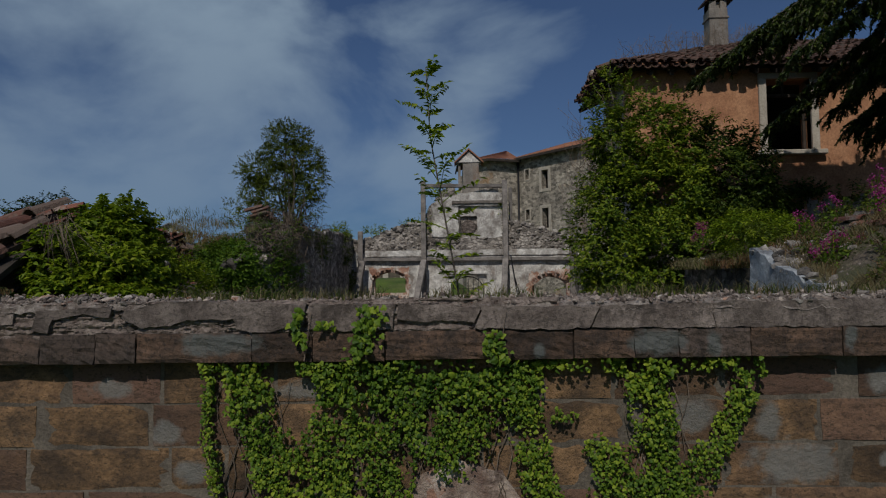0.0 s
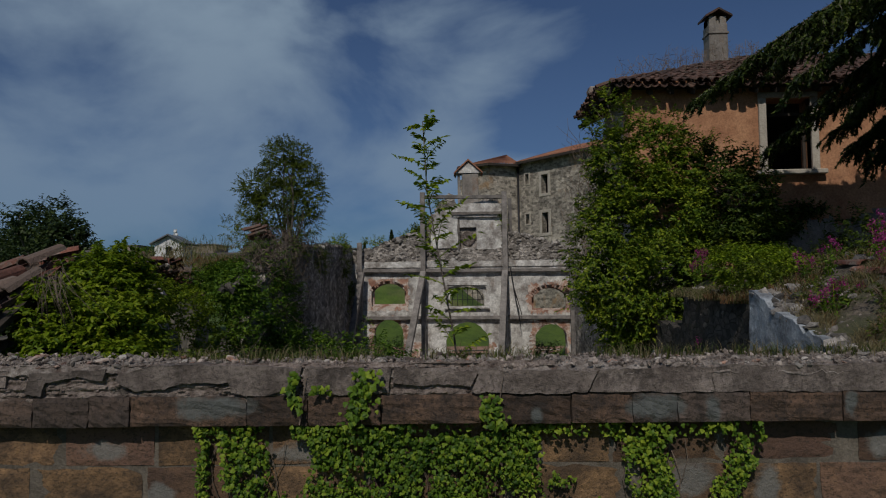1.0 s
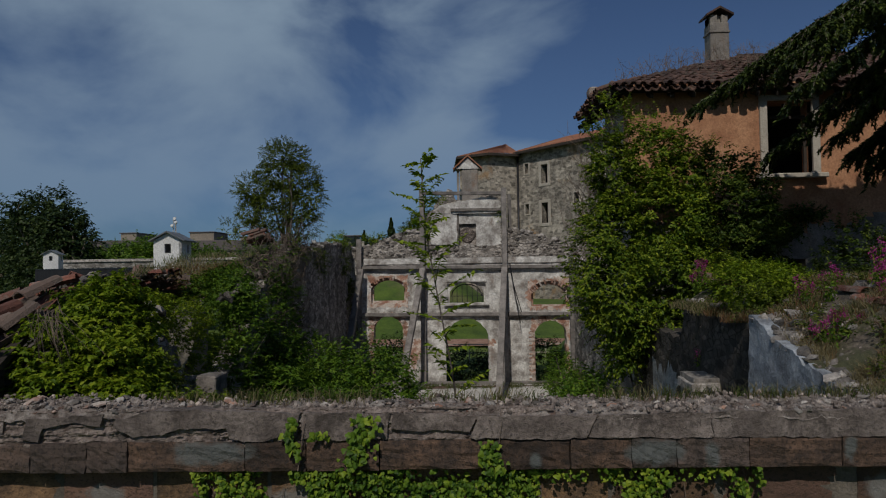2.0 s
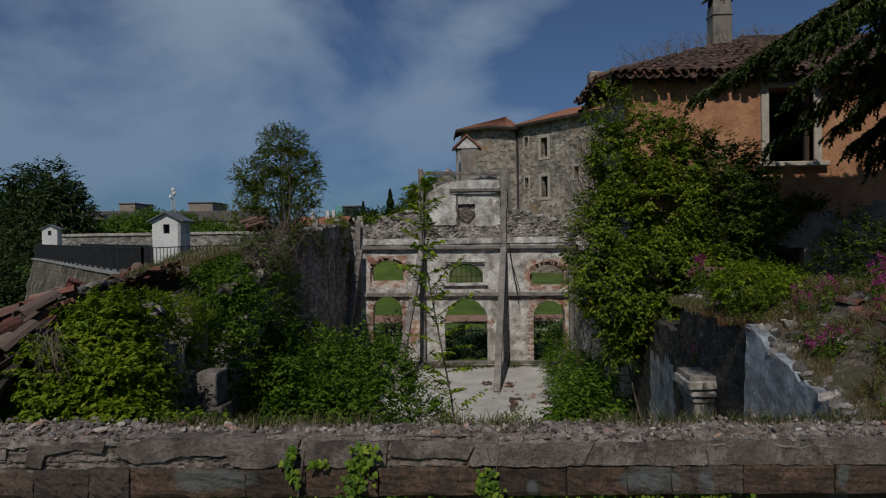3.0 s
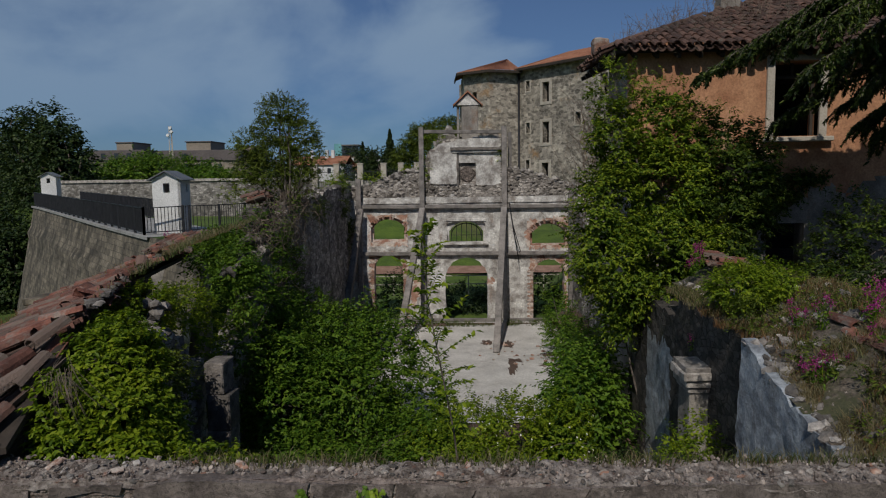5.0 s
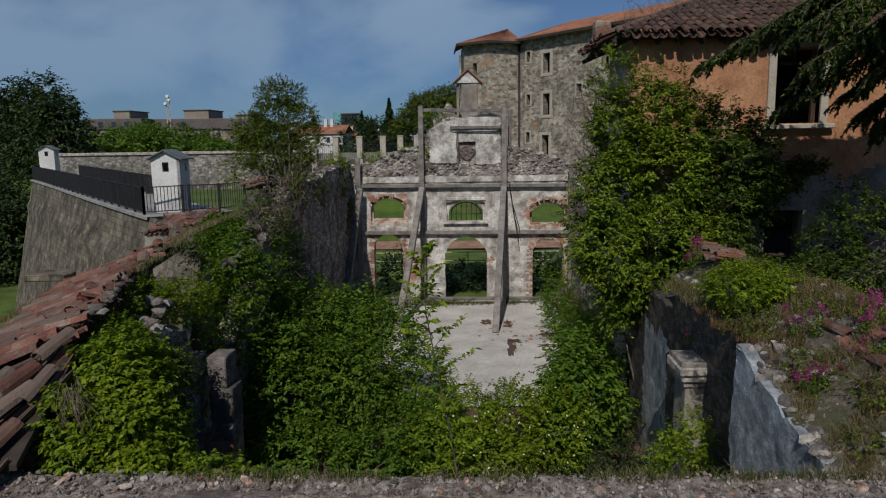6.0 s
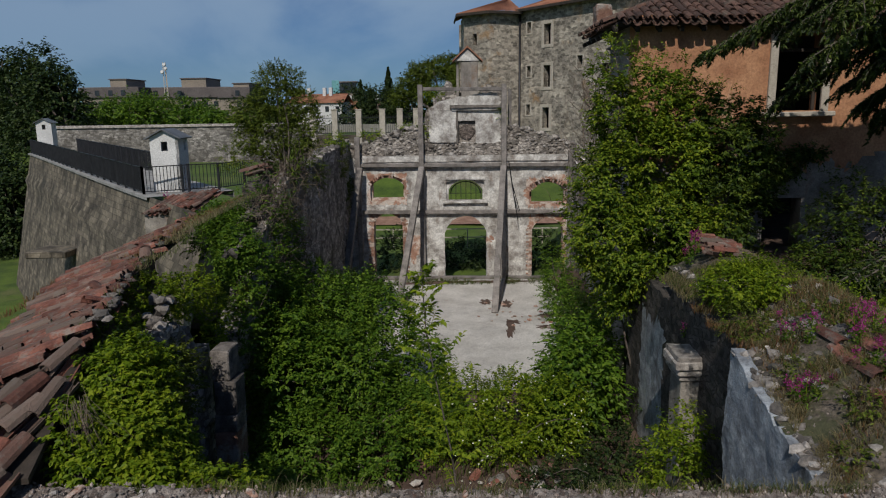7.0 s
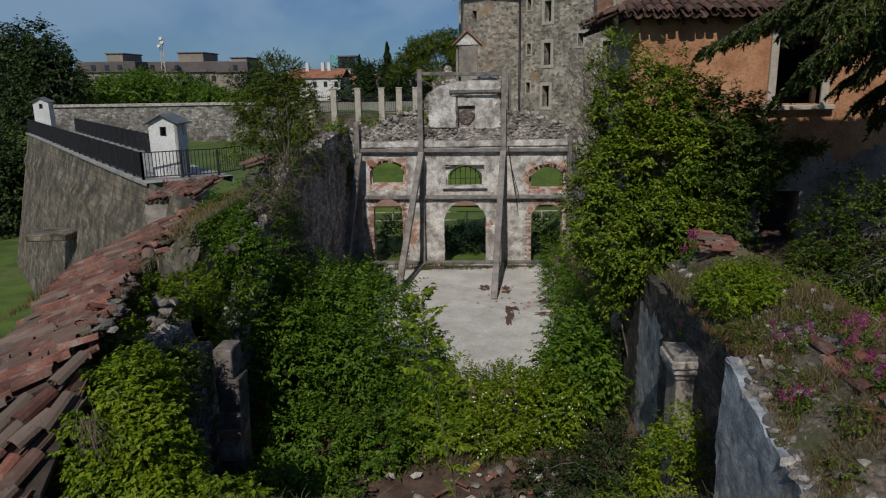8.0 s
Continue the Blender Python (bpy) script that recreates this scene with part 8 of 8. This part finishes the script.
build_grass()
shrub("bank_herbs", "low green herbs among the bank stones", [(4.5, 7.6, 4.35, 0.3, 0.4, 0.15), (4.75, 6.8, 4.3, 0.3, 0.3, 0.15), (5.2, 8.6, 4.7, 0.4, 0.5, 0.15), (4.4, 9.0, 4.5, 0.3, 0.5, 0.18), (5.3, 7.2, 4.6, 0.4, 0.4, 0.2), (4.3, 6.4, 4.0, 0.3, 0.2, 0.12)], 5000, 0.045, OLIVE, (4.7, 7.6, 4.2), stems=0, ragged=0.7)


def valerian_meshes():
    g = np.random.default_rng(91)
    heads, stalks = [], []
    for k in range(4):
        P = g.normal(size=(46, 3)) * [0.022, 0.022, 0.036]
        heads.append(leaf_mesh("flower_head", P, g.normal(size=(46, 3)) + [0, -0.3, 0.5], 0.02, MAGENTA, 0.8))
        Q = np.stack([g.normal(size=18) * 0.03, g.normal(size=18) * 0.03, g.random(18) * 0.8], 1)
        stalks.append(leaf_mesh("leafy_stem", Q * [1, 1, 0.3], g.normal(size=(18, 3)) + [0, 0, 0.7], 0.06, SHRUB, 0.35))
    return heads, stalks


VAL_HEADS, VAL_STEMS = valerian_meshes()


def valerian(place, n=5, h=0.3, spread=0.12):
    v = thing("valerian", place, "flowering valerian with magenta heads and grey-green leaves", "flower", "valerian plants on the walls")
    for k in range(n):
        dx, dy, hh = random.gauss(0, spread), random.gauss(0, spread), h * random.uniform(0.7, 1.2)
        x, y, z = place
        top = (x + dx, y + dy, z + hh)
        tagged(piece("flower_head", random.choice(VAL_HEADS), pose(*top, 0, 0, random.uniform(0, 360)), v), kind="stuff")
        tagged(piece("leafy_stem", random.choice(VAL_STEMS), pose(x + dx * 0.5, y + dy * 0.5, z, 0, 0, random.uniform(0, 360)) @ Matrix.Diagonal((1, 1, hh / 0.3, 1)), v), kind="stuff")
        tubes("stem", [([place, (x + dx * 0.6, y + dy * 0.6, z + hh * 0.6), top], 0.004, 0.003)], BRIGHT, v, sides=4)


for x, y in ((4.55, 8.3), (4.7, 8.1), (4.95, 7.2), (5.05, 7.0), (5.15, 7.1), (5.1, 6.9), (4.95, 6.6), (5.0, 7.6), (5.05, 7.75), (5.1, 7.9), (5.22, 7.7), (4.25, 7.4), (4.32, 7.3)):
    valerian((x, y, BANK_TOP(x, y) + 0.02), random.randint(3, 5), random.uniform(0.2, 0.36), 0.09)
for p in ((4.85, 12.7, 4.6), (5.0, 12.85, 4.65), (4.75, 12.55, 4.5), (4.62, 12.2, 3.25), (-10.3, 26.0, 3.9), (-10.6, 26.3, 4.0)):
    valerian(p, random.randint(3, 5), random.uniform(0.25, 0.45))


def build_roof_debris():
    d = thing("roof_debris", (-5.0, 12.0, 4.5), "broken stones and mortar along the torn roof edge", "rubble", kind="stuff")
    rocks = rock_meshes("debris_stone", DULLSTONE, 4, 0.6, 83)
    t = tile_mesh("broken_tile", TILE, 0.2, 0.26)
    for i in range(170):
        y = random.uniform(7.8, 18.5)
        x = np.interp(y, [6, 7.6, 8.6, 10, 14, 18, 20], [-3.5, -3.5, -3.9, -4.4, -5.2, -6.2, -7.6]) + random.uniform(-0.35, 0.12)
        m = pose(x, y, plane_a(x, y) + 0.05, random.uniform(-25, 25), random.uniform(-25, 25), random.uniform(0, 360))
        if i % 3:
            piece("debris_stone", random.choice(rocks), m @ Matrix.Scale(random.uniform(0.05, 0.2), 4), d)
        else:
            piece("broken_tile", t, m, d)


build_roof_debris()


def build_dry_stems():
    d = thing("dry_stem_bundle", (-2.9, 6.55, 4.3), "bundle of dry bent grass stems in the creeper", "dry grass")
    g = np.random.default_rng(2)
    paths = []
    for k in range(34):
        a = np.array([-3.05 + g.normal() * 0.07, 6.35 + g.normal() * 0.08, 4.62 + g.normal() * 0.06])
        b = a + np.array([0.16 + g.normal() * 0.14, -0.06 + g.normal() * 0.05, -0.32 - 0.2 * g.random()])
        paths.append(([a, (a + b) / 2 + np.array([0.03, -0.10, 0.05]), b], 0.003, 0.0015))
    tagged(tubes("stem_tangle", paths, TWIG, d, sides=3), kind="stuff")
    d = thing("dry_shoot_heap", (3.75, 8.6, 0.5), "heap of dry hanging shoots beside the pier", "dry grass")
    paths = []
    for k in range(120):
        a = np.array([3.75 + g.normal() * 0.08, 8.7 + g.normal() * 0.12, 2.1 + g.normal() * 0.12])
        ang = g.random() * 6.28
        b = a + np.array([math.cos(ang) * 0.35 - 0.15, math.sin(ang) * 0.3 - 0.1, -0.4 - 0.9 * g.random()])
        paths.append(([a, (a + b) / 2 + np.array([0, 0, 0.28]), b], 0.005, 0.002))
    tagged(tubes("stem_tangle", paths, TWIG, d, sides=3), kind="stuff")
    d = thing("rubble_heap", (0.4, 12.4, 0.0), "broken tiles, stones and soil on the ruin's floor", "rubble", kind="stuff")
    rocks = rock_meshes("debris_stone", STONE, 4, 0.5, 77)
    for i in range(120):
        x, y = random.uniform(-2.5, 3.6), random.uniform(8.0, 13.6)
        s = random.uniform(0.06, 0.3)
        piece("debris_stone", random.choice(rocks), pose(x, y, 0.02 + s * 0.15, random.uniform(-20, 20), random.uniform(-20, 20), random.uniform(0, 360)) @ Matrix.Scale(s, 4), d)
    t = tile_mesh("broken_tile", TILE, 0.2, 0.3)
    for i in range(60):
        x, y = random.uniform(-2.0, 3.6), random.uniform(8.0, 13.8)
        piece("broken_tile", t, pose(x, y, 0.05, random.uniform(-30, 30), random.uniform(-60, 60), random.uniform(0, 360)), d)


build_dry_stems()
